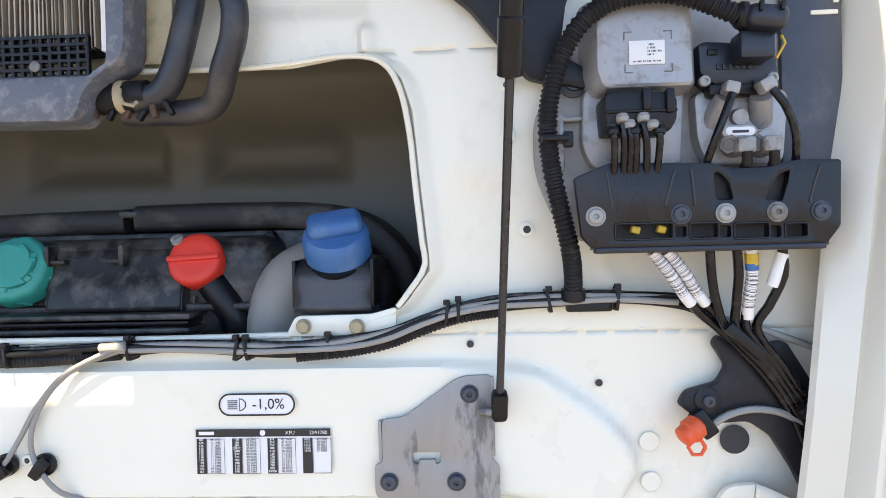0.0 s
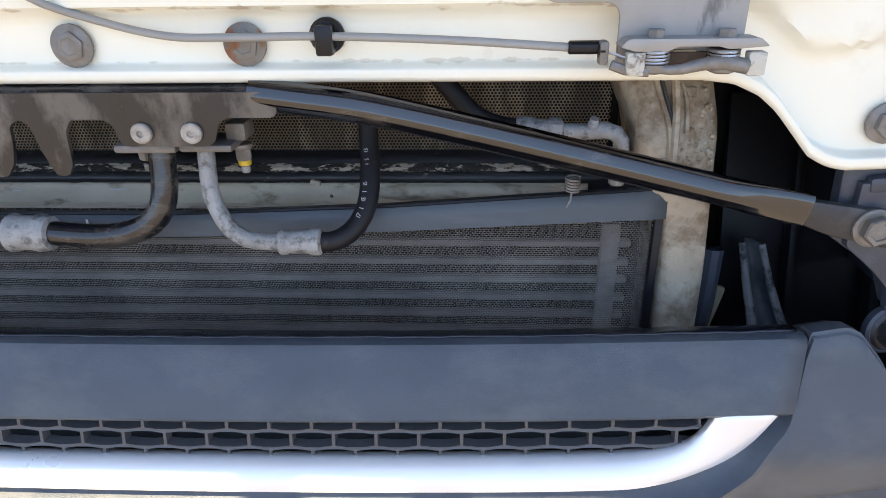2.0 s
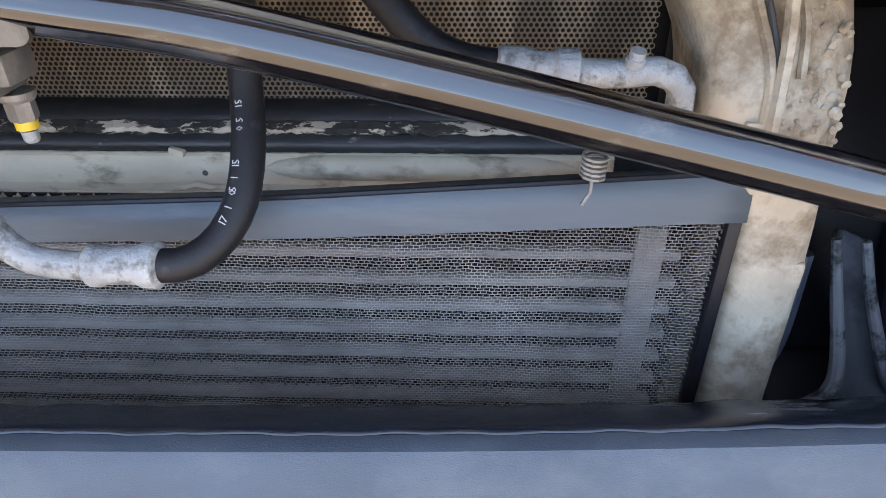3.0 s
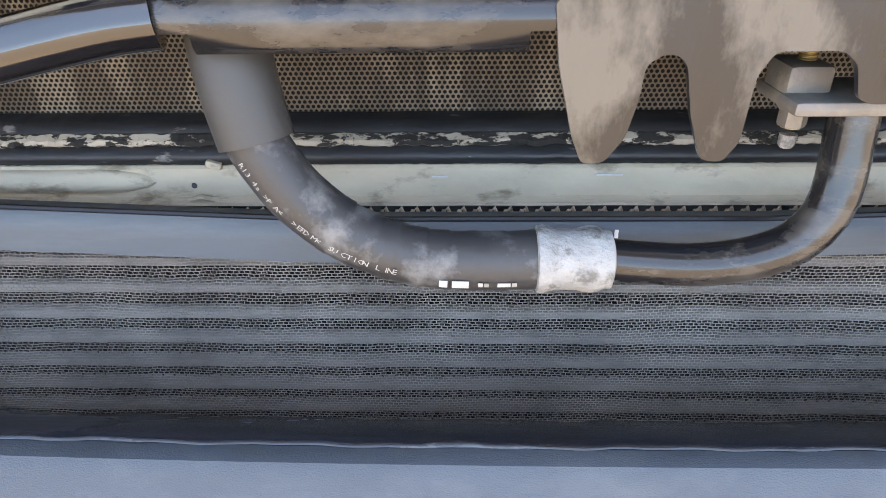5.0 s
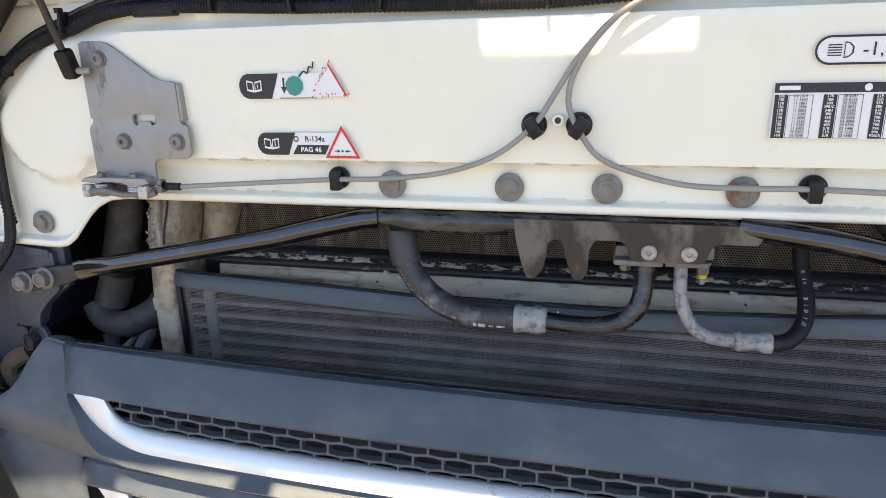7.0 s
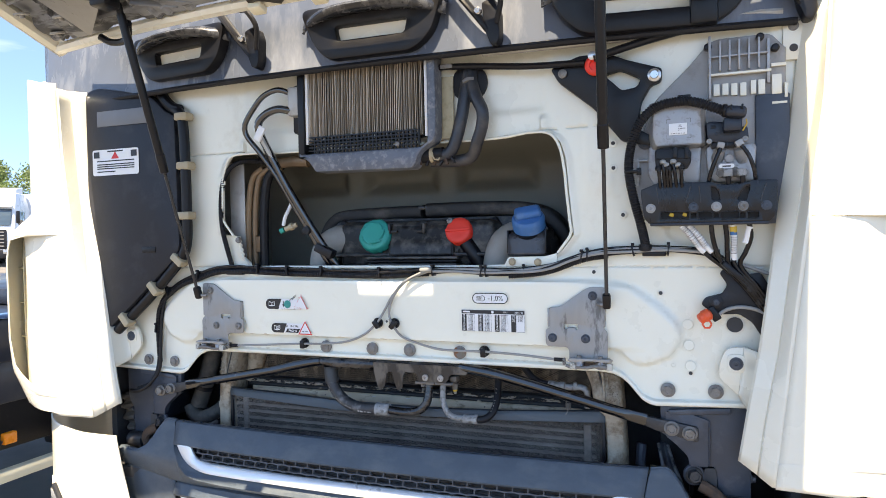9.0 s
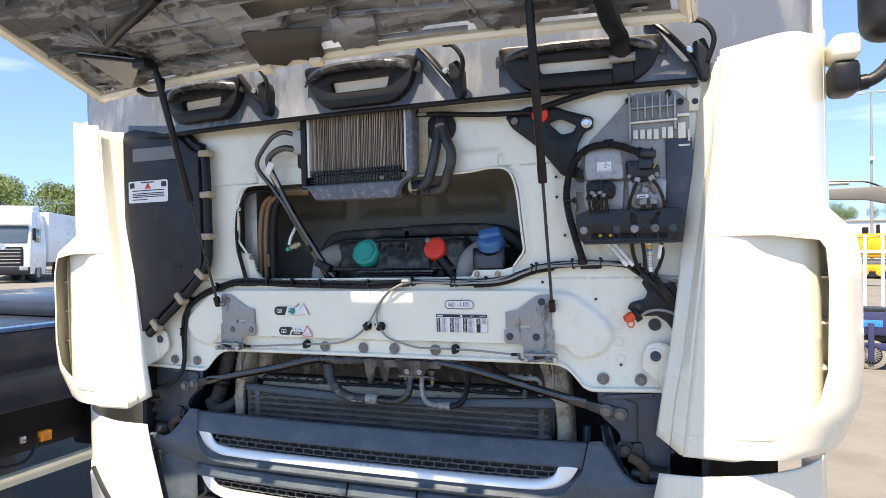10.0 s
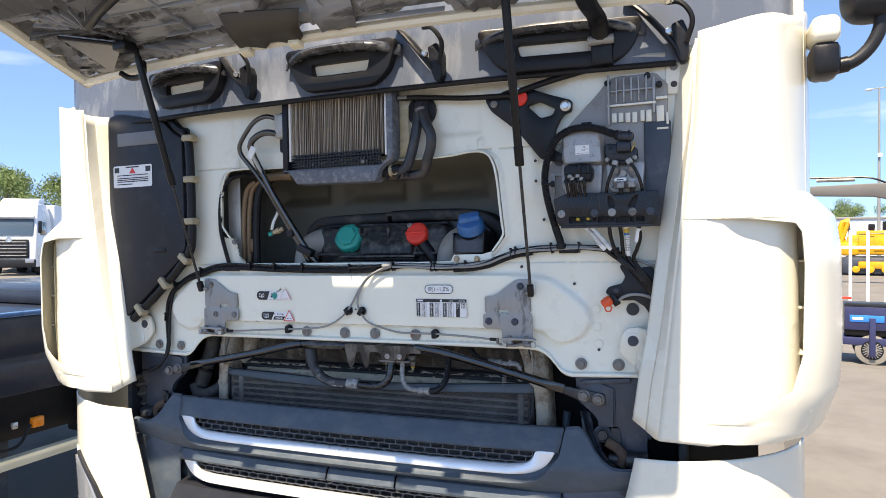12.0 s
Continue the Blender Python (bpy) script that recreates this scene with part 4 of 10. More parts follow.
def loft(bm, xs_, profile, shape=None):
    """A profile of (y, z) carried along x, following the bow of the bumper."""
    add_sheet(bm, [[(x, y + bow(x), z) if shape is None else shape(x, y, z) for y, z in profile] for x in xs_])


bumper = thing("front_bumper", "dark grey plastic truck bumper with honeycomb grille and silver trim", "bumper")
xs_ = [-0.654 + 1.308 * k / 60 for k in range(61)]
bm = bmesh.new()
slant = lambda x, y, z: (x * (1 - 0.018 * smooth01(0.5, 0.65, abs(x)) * (1.066 - max(z, 1.005)) / 0.061), y + bow(x), z)
loft(bm, xs_, [(0.0, 1.020), (-0.025, 1.048), (-0.050, 1.062), (-0.060, 1.0655), (-0.067, 1.0645), (-0.071, 1.060), (-0.091, 1.016), (-0.0935, 1.0105), (-0.090, 1.006), (-0.075, 1.005)], slant)
thick(part("top_plank", bm, BUMPER, bumper, "weathered dark grey plastic top strip", smooth=35), 0.003)
rg = random.Random(8)
bm = bmesh.new()
rows = []
for k in range(161):
    x = -0.650 + 1.30 * k / 160
    u = 0.0012 * math.sin(x * 71) + 0.0010 * math.sin(x * 173 + 1) + rg.uniform(-0.0006, 0.0006)
    rows.append([(x, y + bow(x), z) for y, z in ((0.004, 1.021), (-0.010 + u, 1.034 + u), (-0.024, 1.0510 + 0.5 * u), (-0.036, 1.0590), (-0.046, 1.0645), (-0.0555 + 0.4 * u, 1.0668), (-0.0578 + 0.4 * u, 1.0662))])
add_sheet(bm, rows)
thick(part("top_seal", bm, SEAL, bumper, "black sealing strip streaked with grime", smooth=50), 0.002)
bm = bmesh.new()
loft(bm, xs_, [(0.0, 1.01), (-0.03, 1.04), (-0.062, 1.03), (-0.060, 0.97), (-0.06, 0.93)])
part("grille_back", bm, DARK, bumper)


def honeycomb(x0, x1, z0, rows, pitch, row, y_at, wall=0.0014, depth=0.009, inside=None):
    """Wide flattened hexagons laid like bricks, thin walls between, joined in one grille."""
    bm = bmesh.new()
    a, h, s = pitch / 2, row * 0.585, row * 0.415
    hm = h - 0.35 * (h - s)
    ai, hi, si = a - wall, hm - wall, s - wall * 0.9
    rim = [(a, s), (0.35 * a, hm), (-0.35 * a, hm), (-a, s), (-a, -s), (-0.35 * a, -hm), (0.35 * a, -hm), (a, -s)]
    hole = [(ai, si), (0.35 * a, hi), (-0.35 * a, hi), (-ai, si), (-ai, -si), (-0.35 * a, -hi), (0.35 * a, -hi), (ai, -si)]
    for k in range(rows):
        z = z0 + row * k
        x = x0 + (a if k % 2 else 0)
        while x < x1:
            if inside is None or inside(x, z):
                ro = [bm.verts.new((x + u, y_at(x + u, z + v), z + v)) for u, v in rim]
                ri = [bm.verts.new((x + u, y_at(x + u, z + v) - 0.0005, z + v)) for u, v in hole]
                rb = [bm.verts.new((x + u * 0.97, y_at(x + u, z + v) + depth, z + v * 0.94)) for u, v in hole]
                for j in range(8):
                    i = (j + 1) % 8
                    bm.faces.new((ro[j], ro[i], ri[i], ri[j]))
                    bm.faces.new((ri[j], ri[i], rb[i], rb[j]))
                for v, j, i in ((h, 1, 2), (-h, 5, 6)):
                    q = bm.verts.new((x, y_at(x, z + v), z + v))
                    bm.faces.new((ro[j], q, ro[i]))
            x += pitch
    bmesh.ops.remove_doubles(bm, verts=bm.verts, dist=0.0004)
    return bm


GRILLE = mat("grille_grey_plastic", (0.075, 0.077, 0.083), 0.45, vary=0.1, scale=40)
part("honeycomb_grille", honeycomb(-0.6158, 0.62, 0.9665, 3, 0.0365, 0.0155, lambda x, z: -0.080 + bow(x) - (1.01 - z) * 0.2,
                                   inside=lambda x, z: abs(x) < 0.600 + (z - 1.0) * 1.2), GRILLE, bumper, "honeycomb of wide flat cells", smooth=0)


def trim(dz, dy):
    """The silver strip: level along the middle, sweeping up at both ends."""
    half_in = [(0.0, 0.9665), (0.30, 0.9665), (0.47, 0.9665), (0.52, 0.968), (0.555, 0.9735), (0.572, 0.987), (0.583, 1.011)]
    half_out = [(0.0, 0.9435), (0.30, 0.9435), (0.47, 0.9435), (0.545, 0.9465), (0.586, 0.957), (0.613, 0.977), (0.634, 1.011)]

    def even(pts, n):
        ln = spline([(a, 0, b) for a, b in pts], 0.004)
        L = np.concatenate([[0], np.cumsum([(q - p).length for p, q in zip(ln, ln[1:])])])
        u = np.linspace(0, L[-1], n)
        return [(float(np.interp(t, L, [p.x for p in ln])), float(np.interp(t, L, [p.z for p in ln]))) for t in u]

    a, b = even(half_in, 60), even(half_out, 60)
    a = [(-x, z) for x, z in a[:0:-1]] + a
    b = [(-x, z) for x, z in b[:0:-1]] + b
    rows = []
    for (xa, za), (xb_, zb) in zip(a, b):
        row = []
        for f, y in ((0.0, -0.084), (0.02, -0.093), (0.12, -0.0985), (0.35, -0.1035), (0.65, -0.1075), (0.9, -0.1075), (1.0, -0.103), (1.0, -0.092)):
            x, z = xa + (xb_ - xa) * f, za + (zb - za) * f
            e = smooth01(0.50, 0.63, abs(x))
            row.append((x, y * (1 - e) + (-0.0865 + 0.2 * (y + 0.0865)) * e + bow(x) + dy, z + dz))
        rows.append(row)
    return add_sheet(bmesh.new(), rows)


thick(part("silver_trim", trim(0.0, 0.0), CHROME, bumper, "satin silver trim strip", smooth=50), 0.003)


for x0, x1 in ((-0.645, -0.062), (-0.056, 0.166), (0.172, 0.645)):
    bm = bmesh.new()
    loft(bm, [x0 + (x1 - x0) * k / 16 for k in range(17)], [(-0.050, 0.900), (-0.066, 0.903), (-0.085, 0.893), (-0.097, 0.868), (-0.094, 0.862), (-0.07, 0.860)])
    thick(part("step_plank", bm, BUMPER, bumper, "dark grey plastic step cover"), 0.003)
part("honeycomb_grille", honeycomb(-0.6158, 0.62, 0.8235, 3, 0.0365, 0.0155, lambda x, z: -0.080 + bow(x), inside=lambda x, z: abs(x) < 0.600 + (z - 0.857) * 1.2), GRILLE, bumper, smooth=0)
thick(part("silver_trim", trim(-0.143, 0.004), CHROME, bumper, smooth=50), 0.003)
bm = bmesh.new()
loft(bm, xs_, [(-0.04, 0.90), (-0.05, 0.85), (-0.05, 0.79), (-0.10, 0.78), (-0.13, 0.74), (-0.13, 0.45), (-0.05, 0.35)])
part("lower_apron", bm, GREY_PLASTIC, bumper)


top_line = along((0.0, 0.45, 0.545, 0.586, 0.613, 0.634, 0.646, 0.6572, 0.688, 0.700, 0.718, 0.7326, 0.752, 0.779, 0.80, 0.87),
                 (0.9425, 0.9425, 0.9455, 0.956, 0.976, 1.004, 1.010, 1.068, 1.072, 1.066, 1.044, 1.018, 0.995, 0.979, 0.976, 0.982))
low_line = along((0.45, 0.52, 0.58, 0.65, 0.704, 0.764, 0.87), (0.901, 0.898, 0.896, 0.898, 0.903, 0.911, 0.925))
face = along((0.86, 0.90, 0.93, 0.96, 1.0, 1.04, 1.066, 1.08), (-0.117, -0.1155, -0.1125, -0.105, -0.091, -0.0775, -0.068, -0.066))


def swing(x):
    return bow(min(x, 0.65)) + max(0.0, x - 0.65) * 0.08


# the moulded shell runs below the trim, round its ends and up to the hinges
bm, rows = bmesh.new(), []
for k in range(-110, 111):
    u = abs(k) / 110
    x = 0.40 * u / 0.18 if u < 0.18 else 0.40 + 0.457 * (u - 0.18) / 0.82
    t, b = top_line(x), low_line(x)
    near = 1 - smooth01(0.634, 0.652, x)
    w, sunk, q = 0.004 + 0.017 * near, 0.004 + 0.011 * near, swing(x)
    high = min(t - w, 0.972)

    def skin(z):
        return face(z) + q + 0.034 * min(1.0, max(0.0, (high - z) / (high - b))) ** 1.2

    row = [(0.030 + face(t) + q + sunk, t - 0.012), (0.014 + face(t) + q + sunk, t - 0.003), (face(t) + sunk + q, t)]
    row += [(face(t - w * f) + q + sunk * (1 - f ** 3), t - w * f) for f in (0.35, 0.65, 0.85, 0.95)]
    row += [(skin(z), z) for z in [t - w + (b + 0.003 - t + w) * f / 15 for f in range(16)]]
    row += [(skin(b) + 0.003, b), (skin(b) + 0.012, b), (skin(b) + 0.035, b + 0.003)]
    rows.append([(x if k >= 0 else -x, y, z) for y, z in row])
add_sheet(bm, rows)
thick(part("bumper_shell", bm, BUMPER, bumper, "weathered grey plastic shell with swept ends", smooth=60), 0.003)


def bumper_side(s):
    bm = bmesh.new()
    add_sheet(bm, [[(s * x, swing(x) + y, z) for y, z in ((-0.070, low_line(x) + 0.006), (-0.0812, low_line(x) + 0.001), (-0.0830, low_line(x) - 0.02), (-0.085, 0.84), (-0.085, 0.70), (-0.06, 0.56))] for x in [0.650 + 0.207 * k / 16 for k in range(17)]])
    thick(part("lower_end", bm, BUMPER, bumper, smooth=50), 0.003)
    part("end_filler", box((0.63 * s, -0.026, 0.73), (0.16, 0.012, 0.44), 0.003), BUMPER, bumper)


bumper_side(1)
bumper_side(-1)


# ---- cream lamp corners below the deflectors ----
def lamp_corner(s):
    top = thing("headlamp_corner", "cream-painted bumper corner with the clear headlamp below", "headlamp", "headlamp corners")

    def place(x, y, z):
        return (s * x, y, z)

    edge_in = along((0.55, 0.735, 0.94, 1.02), (0.715, 0.766, 0.8215, 0.8395))
    bm = bmesh.new()
    rows = []
    for z in (0.55, 0.62, 0.70, 0.76, 0.82, 0.88, 0.94, 0.98, 1.010, 1.020):
        dz = max(0.0, 1.0 - z)
        pts = [(edge_in(z), -0.088, 0), (edge_in(z) + 0.05, -0.102 - 0.03 * dz, 0), (0.96, -0.112 - 0.05 * dz, 0), (1.07, -0.090 - 0.03 * dz, 0), (1.15, -0.045, 0), (1.205, 0.02, 0), (1.24, 0.11, 0), (1.245, 0.30, 0), (1.245, 0.55, 0)]
        ln = spline(pts, 0.012)
        us = np.linspace(0, len(ln) - 1, 36)
        rows.append([place(ln[int(round(u))].x, ln[int(round(u))].y, z + 0.035 * min(1.0, max(0.0, ln[int(round(u))].x - 0.84) / 0.4) * smooth01(0.8, 1.0, z)) for u in us])
    add_sheet(bm, rows)
    thick(part("corner_skin", bm, CREAM_OUT, top, smooth=50), 0.004)
    def skin(x, z):
        """The front of the corner at a place, a little proud of the paint."""
        dz = 1.0 - z
        ln = spline([(edge_in(z), -0.088, 0), (edge_in(z) + 0.05, -0.102 - 0.03 * dz, 0), (0.96, -0.112 - 0.05 * dz, 0), (1.07, -0.090 - 0.03 * dz, 0), (1.15, -0.045, 0), (1.205, 0.02, 0), (1.24, 0.11, 0)], 0.01)
        return float(np.interp(x, [p.x for p in ln], [p.y for p in ln]))

    lamp_in = along((0.55, 0.62, 0.70, 0.76, 0.82, 0.86), (0.86, 0.885, 0.93, 0.975, 1.045, 1.10))
    lamp_out = along((0.55, 0.62, 0.70, 0.76, 0.82, 0.86), (1.17, 1.168, 1.166, 1.163, 1.160, 1.150))

    def patch(z0, z1, a0, a1, lift):
        bm = bmesh.new()
        add_sheet(bm, [[(lambda x: place(x, skin(x, z) - lift, z))(lamp_in(z) + (lamp_out(z) - lamp_in(z)) * (a0 + (a1 - a0) * i / 10)) for i in range(11)] for z in [z0 + (z1 - z0) * k / 14 for k in range(15)]])
        return bm

    thick(part("lamp_surround", patch(0.55, 0.855, 0.0, 1.0, 0.004), CREAM_IN, top, "cream lamp surround", smooth=40), 0.003)
    part("lamp_rim", tube([place(lamp_in(z), skin(lamp_in(z), z) - 0.008, z) for z in [0.55 + 0.30 * k / 12 for k in range(13)]], 0.008, seg=8), GREY_PLASTIC, top, "dark rubber rim of the lamp")
    thick(part("lamp_glass", patch(0.55, 0.83, 0.06, 0.62, 0.012), mats["lamp"], top, "clear headlamp glass", smooth=40), 0.004)
    return top


lm = bpy.data.materials.new("lamp_glass")
lm.use_nodes = True
lb = lm.node_tree.nodes["Principled BSDF"]
lb.inputs["Base Color"].default_value, lb.inputs["Roughness"].default_value, lb.inputs["Metallic"].default_value = (0.30, 0.32, 0.35, 1), 0.10, 0.4
mats["lamp"] = lm
lamp_corner(1)
lamp_corner(-1)

# ---- cooling pack below the panel ----
cooler = thing("charge_air_cooler", "charge air cooler behind a dusty black insect screen", "cooler")
band_top = along((-0.55, -0.516, -0.35, -0.15, 0.1, 0.3, 0.55), (1.153, 1.149, 1.144, 1.135, 1.135, 1.143, 1.161))
band_low = along((-0.55, -0.5, -0.35, -0.15, 0.1, 0.3, 0.55), (1.134, 1.130, 1.122, 1.113, 1.117, 1.123, 1.137))
xb = [-0.53 + 1.082 * k / 50 for k in range(51)]
bm = bmesh.new()
add_sheet(bm, [[(x, y, f(x) + d) for y, f, d in ((0.056, band_top, 0.001), (0.048, band_top, 0.002), (0.043, band_top, -0.002), (0.041, band_low, 0.012), (0.040, band_low, 0.0), (0.046, band_low, -0.002))] for x in xb])
thick(part("top_band", bm, TAPE, cooler, "blue-grey rubber sealing band", smooth=40), 0.002)
part("band_edge", tube([(x, 0.046, band_top(x) + 0.0022) for x in xb], 0.0016, seg=6, raw=True), BLACK, cooler, "black bead along the band")
for f, r_ in ((0.33, 0.0005), (0.62, 0.0006), (0.9, 0.0007)):
    part("band_ridge", tube([(x, 0.0412 + 0.0003 * f, band_top(x) * (1 - f) + band_low(x) * f) for x in xb], r_, seg=5, raw=True), TAPE, cooler)
# woven screen: level wires joined by short upright ones, laid like bricks
wires, faces = [], []
PITCH_X, PITCH_Z = 0.0034, 0.00212


def sag(x, z):
    """The screen hangs a little unevenly."""
    return (x + 0.0007 * math.sin(z * 61 + x * 9) + 0.0005 * math.sin(z * 190 + x * 23), 0.0462 + 0.0009 * math.sin(x * 31 + z * 40) + 0.0006 * math.sin(x * 83 - z * 57),
            z + 0.0004 * math.sin(x * 17 + 0.7) + 0.0002 * math.sin(x * 71 + z * 33))


def ribbon(p0, p1, w, lift):
    """One wire as a folded strip, its ridge towards the front."""
    k = len(wires)
    for q in (p0, p1):
        wires.extend(((q[0] - w[0], q[1], q[2] - w[1]), (q[0], q[1] - lift, q[2]), (q[0] + w[0], q[1], q[2] + w[1])))
    faces.extend(((k, k + 1, k + 4, k + 3), (k + 1, k + 2, k + 5, k + 4)))


rng = random.Random(31)
for k in range(102):
    z = 1.160 - PITCH_Z * k
    half = PITCH_X / 2 if k % 2 else 0.0
    n = int(1.07 / PITCH_X)
    last = None
    for i in range(n + 1):
        x = -0.526 + half + PITCH_X * i
        if band_low(x) + 0.005 < z:
            last = None
            continue
        here = sag(x, z + 0.00025 * math.sin(i * 1.7 + k))
        if last is not None:
            ribbon(last, here, (0.0, 0.00029), 0.0003)
        last = here
        a, b = sag(x, z - 0.0002), sag(x + rng.uniform(-0.0003, 0.0003), z - PITCH_Z + 0.0002)
        ribbon(a, b, (0.00029, 0.0), 0.0003)
me = bpy.data.meshes.new("insect_screen")
me.from_pydata(wires, [], faces)
me.materials.append(MESH)
ob = new("insect_screen", me)
ob.parent = cooler
tagged(ob, "fine woven wire screen grey with dust", kind="stuff")
# folded fins between the tubes
fv, ff = [], []
for k in range(10):
    zt, zb = 1.1231 - 0.0196 * k - 0.0042, 1.1231 - 0.0196 * k - 0.0154
    for i in range(266):
        x, s_ = -0.525 + 0.004 * i, 1 if i % 2 else -1
        n = len(fv)
        fv += [(x, 0.0605, zt if s_ > 0 else zb), (x + 0.004, 0.0605, zb if s_ > 0 else zt), (x + 0.004, 0.082, zb if s_ > 0 else zt), (x, 0.082, zt if s_ > 0 else zb),
               (x + 0.0007, 0.0603, zt if s_ > 0 else zb), (x + 0.0047, 0.0603, zb if s_ > 0 else zt)]
        ff += [(n, n + 1, n + 2, n + 3), (n, n + 1, n + 5, n + 4)]
me = bpy.data.meshes.new("fin_fold")
me.from_pydata(fv, [], ff)
me.materials.append(FIN_FOLD)
ob = new("fin_fold", me)
ob.parent = cooler
tagged(ob, "dark zigzag cooling fins between the tubes", kind="stuff")
for k in range(9):
    part("cooler_tube", box((0.003, 0.060, 1.1035 - 0.0196 * k), (1.05, 0.010, 0.0064), 0.002), COOLER_TUBE, cooler)
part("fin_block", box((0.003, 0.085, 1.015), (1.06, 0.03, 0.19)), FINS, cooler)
for x in (-0.487, 0.508):
    part("tank_bar", box((x, 0.056, 1.02), (0.018, 0.008, 0.21), 0.003), COOLER_TUBE, cooler)
for x in (-0.527, 0.547):
    part("screen_frame", box((x, 0.046, 1.03), (0.008, 0.012, 0.215), 0.002), BLACK, cooler)
part("chalk_mark", box((0.0145, 0.0388, 1.130), (0.0022, 0.001, 0.008), 0.0004), WHITE, cooler, "white chalk tick on the band")

radiator = thing("condenser", "dusty brown air-conditioning condenser with a punched front sheet", "condenser")


def punched(x0, x1, z0, z1, y, pitch, hole):
    """A sheet of staggered round-cornered holes, each with its own rim."""
    vs, fs = [], []
    row = pitch * 0.866
    n = int((z1 - z0) / row)
    for r in range(n):
        for c in range(int((x1 - x0) / pitch)):
            cx, cz = x0 + (c + 0.5 * (r % 2)) * pitch, z0 + r * row
            k = len(vs)
            a6 = [math.pi / 6 + j * math.pi / 3 for j in range(6)]
            vs += [(cx + pitch / math.sqrt(3) * math.cos(a), y, cz + pitch / math.sqrt(3) * math.sin(a)) for a in a6]
            vs += [(cx + hole * math.cos(a), y, cz + hole * math.sin(a)) for a in a6]
            for j in range(6):
                i = (j + 1) % 6
                fs.append((k + j, k + i, k + 6 + i, k + 6 + j))
    m = bpy.data.meshes.new("punched_sheet")
    m.from_pydata(vs, [], fs)
    return m


me = punched(-0.50, 0.51, 1.172, 1.282, 0.118, 0.0034, 0.00128)
me.materials.append(CONDENSER)
ob = new("punched_sheet", me)
ob.parent = radiator
tagged(ob, "brown dusty sheet punched with small holes", kind="stuff")
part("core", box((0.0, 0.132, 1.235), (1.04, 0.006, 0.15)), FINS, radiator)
rng = random.Random(12)
SEAL_LINE = ((0.119, 1.1775), (0.108, 1.1762), (0.1025, 1.1735), (0.1005, 1.1700), (0.1012, 1.1690), (0.0965, 1.1660), (0.0960, 1.1630), (0.0995, 1.1612), (0.0985, 1.1602), (0.0945, 1.1575), (0.0940, 1.1540), (0.0965, 1.1505), (0.12, 1.150))
wave = [(rng.uniform(-0.0008, 0.0008), rng.uniform(-0.0005, 0.0005)) for _ in range(321)]


def seal_strip_of(a, b, rough_):
    """One length of the seal, between two lines of its profile."""
    return add_sheet(bmesh.new(), [[(-0.50 + 1.0 * k / 320, y + wave[k][0] * rough_, z + wave[k][1] * rough_) for y, z in SEAL_LINE[a:b]] for k in range(321)])


part("foam_seal", seal_strip_of(0, 5, 0.6), FOAM_SEAL, radiator, "black foam seal", smooth=50)
part("caked_strip", seal_strip_of(4, 8, 1.6), CAKED, radiator, "strip of pale flaking dirt between the seals", smooth=20)
part("foam_seal", seal_strip_of(7, 13, 0.4), FOAM_SEAL, radiator, "black foam seal", smooth=50)
bm = bmesh.new()
rail_line = [(0.118, 1.1510), (0.1005, 1.1508), (0.0955, 1.1500), (0.0938, 1.1485), (0.0932, 1.1400), (0.0930, 1.1325), (0.0935, 1.1300), (0.0905, 1.1285), (0.0870, 1.1280), (0.0868, 1.1262), (0.095, 1.1258), (0.118, 1.1258)]
add_sheet(bm, [[(-0.49 + 0.98 * k / 40, y + 0.0003 * math.sin(k * 1.9), z) for y, z in rail_line] for k in range(41)])
part("header_rail", bm, RAIL, radiator, "pale dirty aluminium rail", smooth=30)
for x0, x1, dz in ((-0.475, -0.262, 0.0), (0.275, 0.47, 0.001)):
    line = [(x0 + (x1 - x0) * k / 24, 0.0945, 1.1405 + dz) for k in range(25)]
    part("rail_bead", tube(line, lambda u: 0.0004 + 0.0078 * min(1.0, 7 * u, 7 * (1 - u)) ** 0.5, seg=14, raw=True), RAIL, radiator, "long pressed bead in the rail", smooth=60)
for x, z, w_ in ((-0.085, 1.1430, 0.010), (0.020, 1.1445, 0.016), (-0.160, 1.1420, 0.006)):
    part("paint_fleck", box((x, 0.0927, z), (w_, 0.0004, 0.0013), 0.0), PRINT, radiator)
FIN_X = [-0.228 + 0.0098 * k for k in range(48)]
fin = tube([(-0.0030, 0, -0.0045), (0, -0.001, 0.0032), (0.0030, 0, -0.0045)], 0.0014, seg=5, step=0.004)
fin_mesh = mesh_of("fin_loop", fin, RAIL, 40)
for x in FIN_X:
    ob = new("fin_loop", fin_mesh)
    ob.parent, ob.location = radiator, (x, 0.0875, 1.1225)
# dark box stands for the shade behind the fin loops
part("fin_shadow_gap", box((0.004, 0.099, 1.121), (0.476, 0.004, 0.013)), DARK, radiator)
for x, s_ in ((-0.236, 1), (0.232, -1)):
    part("rail_pinch", tube([(x - 0.018 * s_, 0.0925, 1.1275), (x - 0.004 * s_, 0.0900, 1.1290), (x + 0.001 * s_, 0.0885, 1.1325), (x + 0.006 * s_, 0.0900, 1.1290), (x + 0.016 * s_, 0.0925, 1.1270)], 0.0021, seg=6), RAIL, radiator, "pinched fold at the rail's end", smooth=60)
    part("rail_nick", lathe((x - 0.005 * s_, 0.0934, 1.1375), (0, -1, 0), [(0, 0.0020), (0.0006, 0.0018)], 8), DARK, radiator)
    part("rail_crumb", box((x + 0.010 * s_, 0.094, 1.1515), (0.010, 0.006, 0.005), 0.0015, Matrix.Rotation(0.3, 3, "Y")), RAIL, radiator)


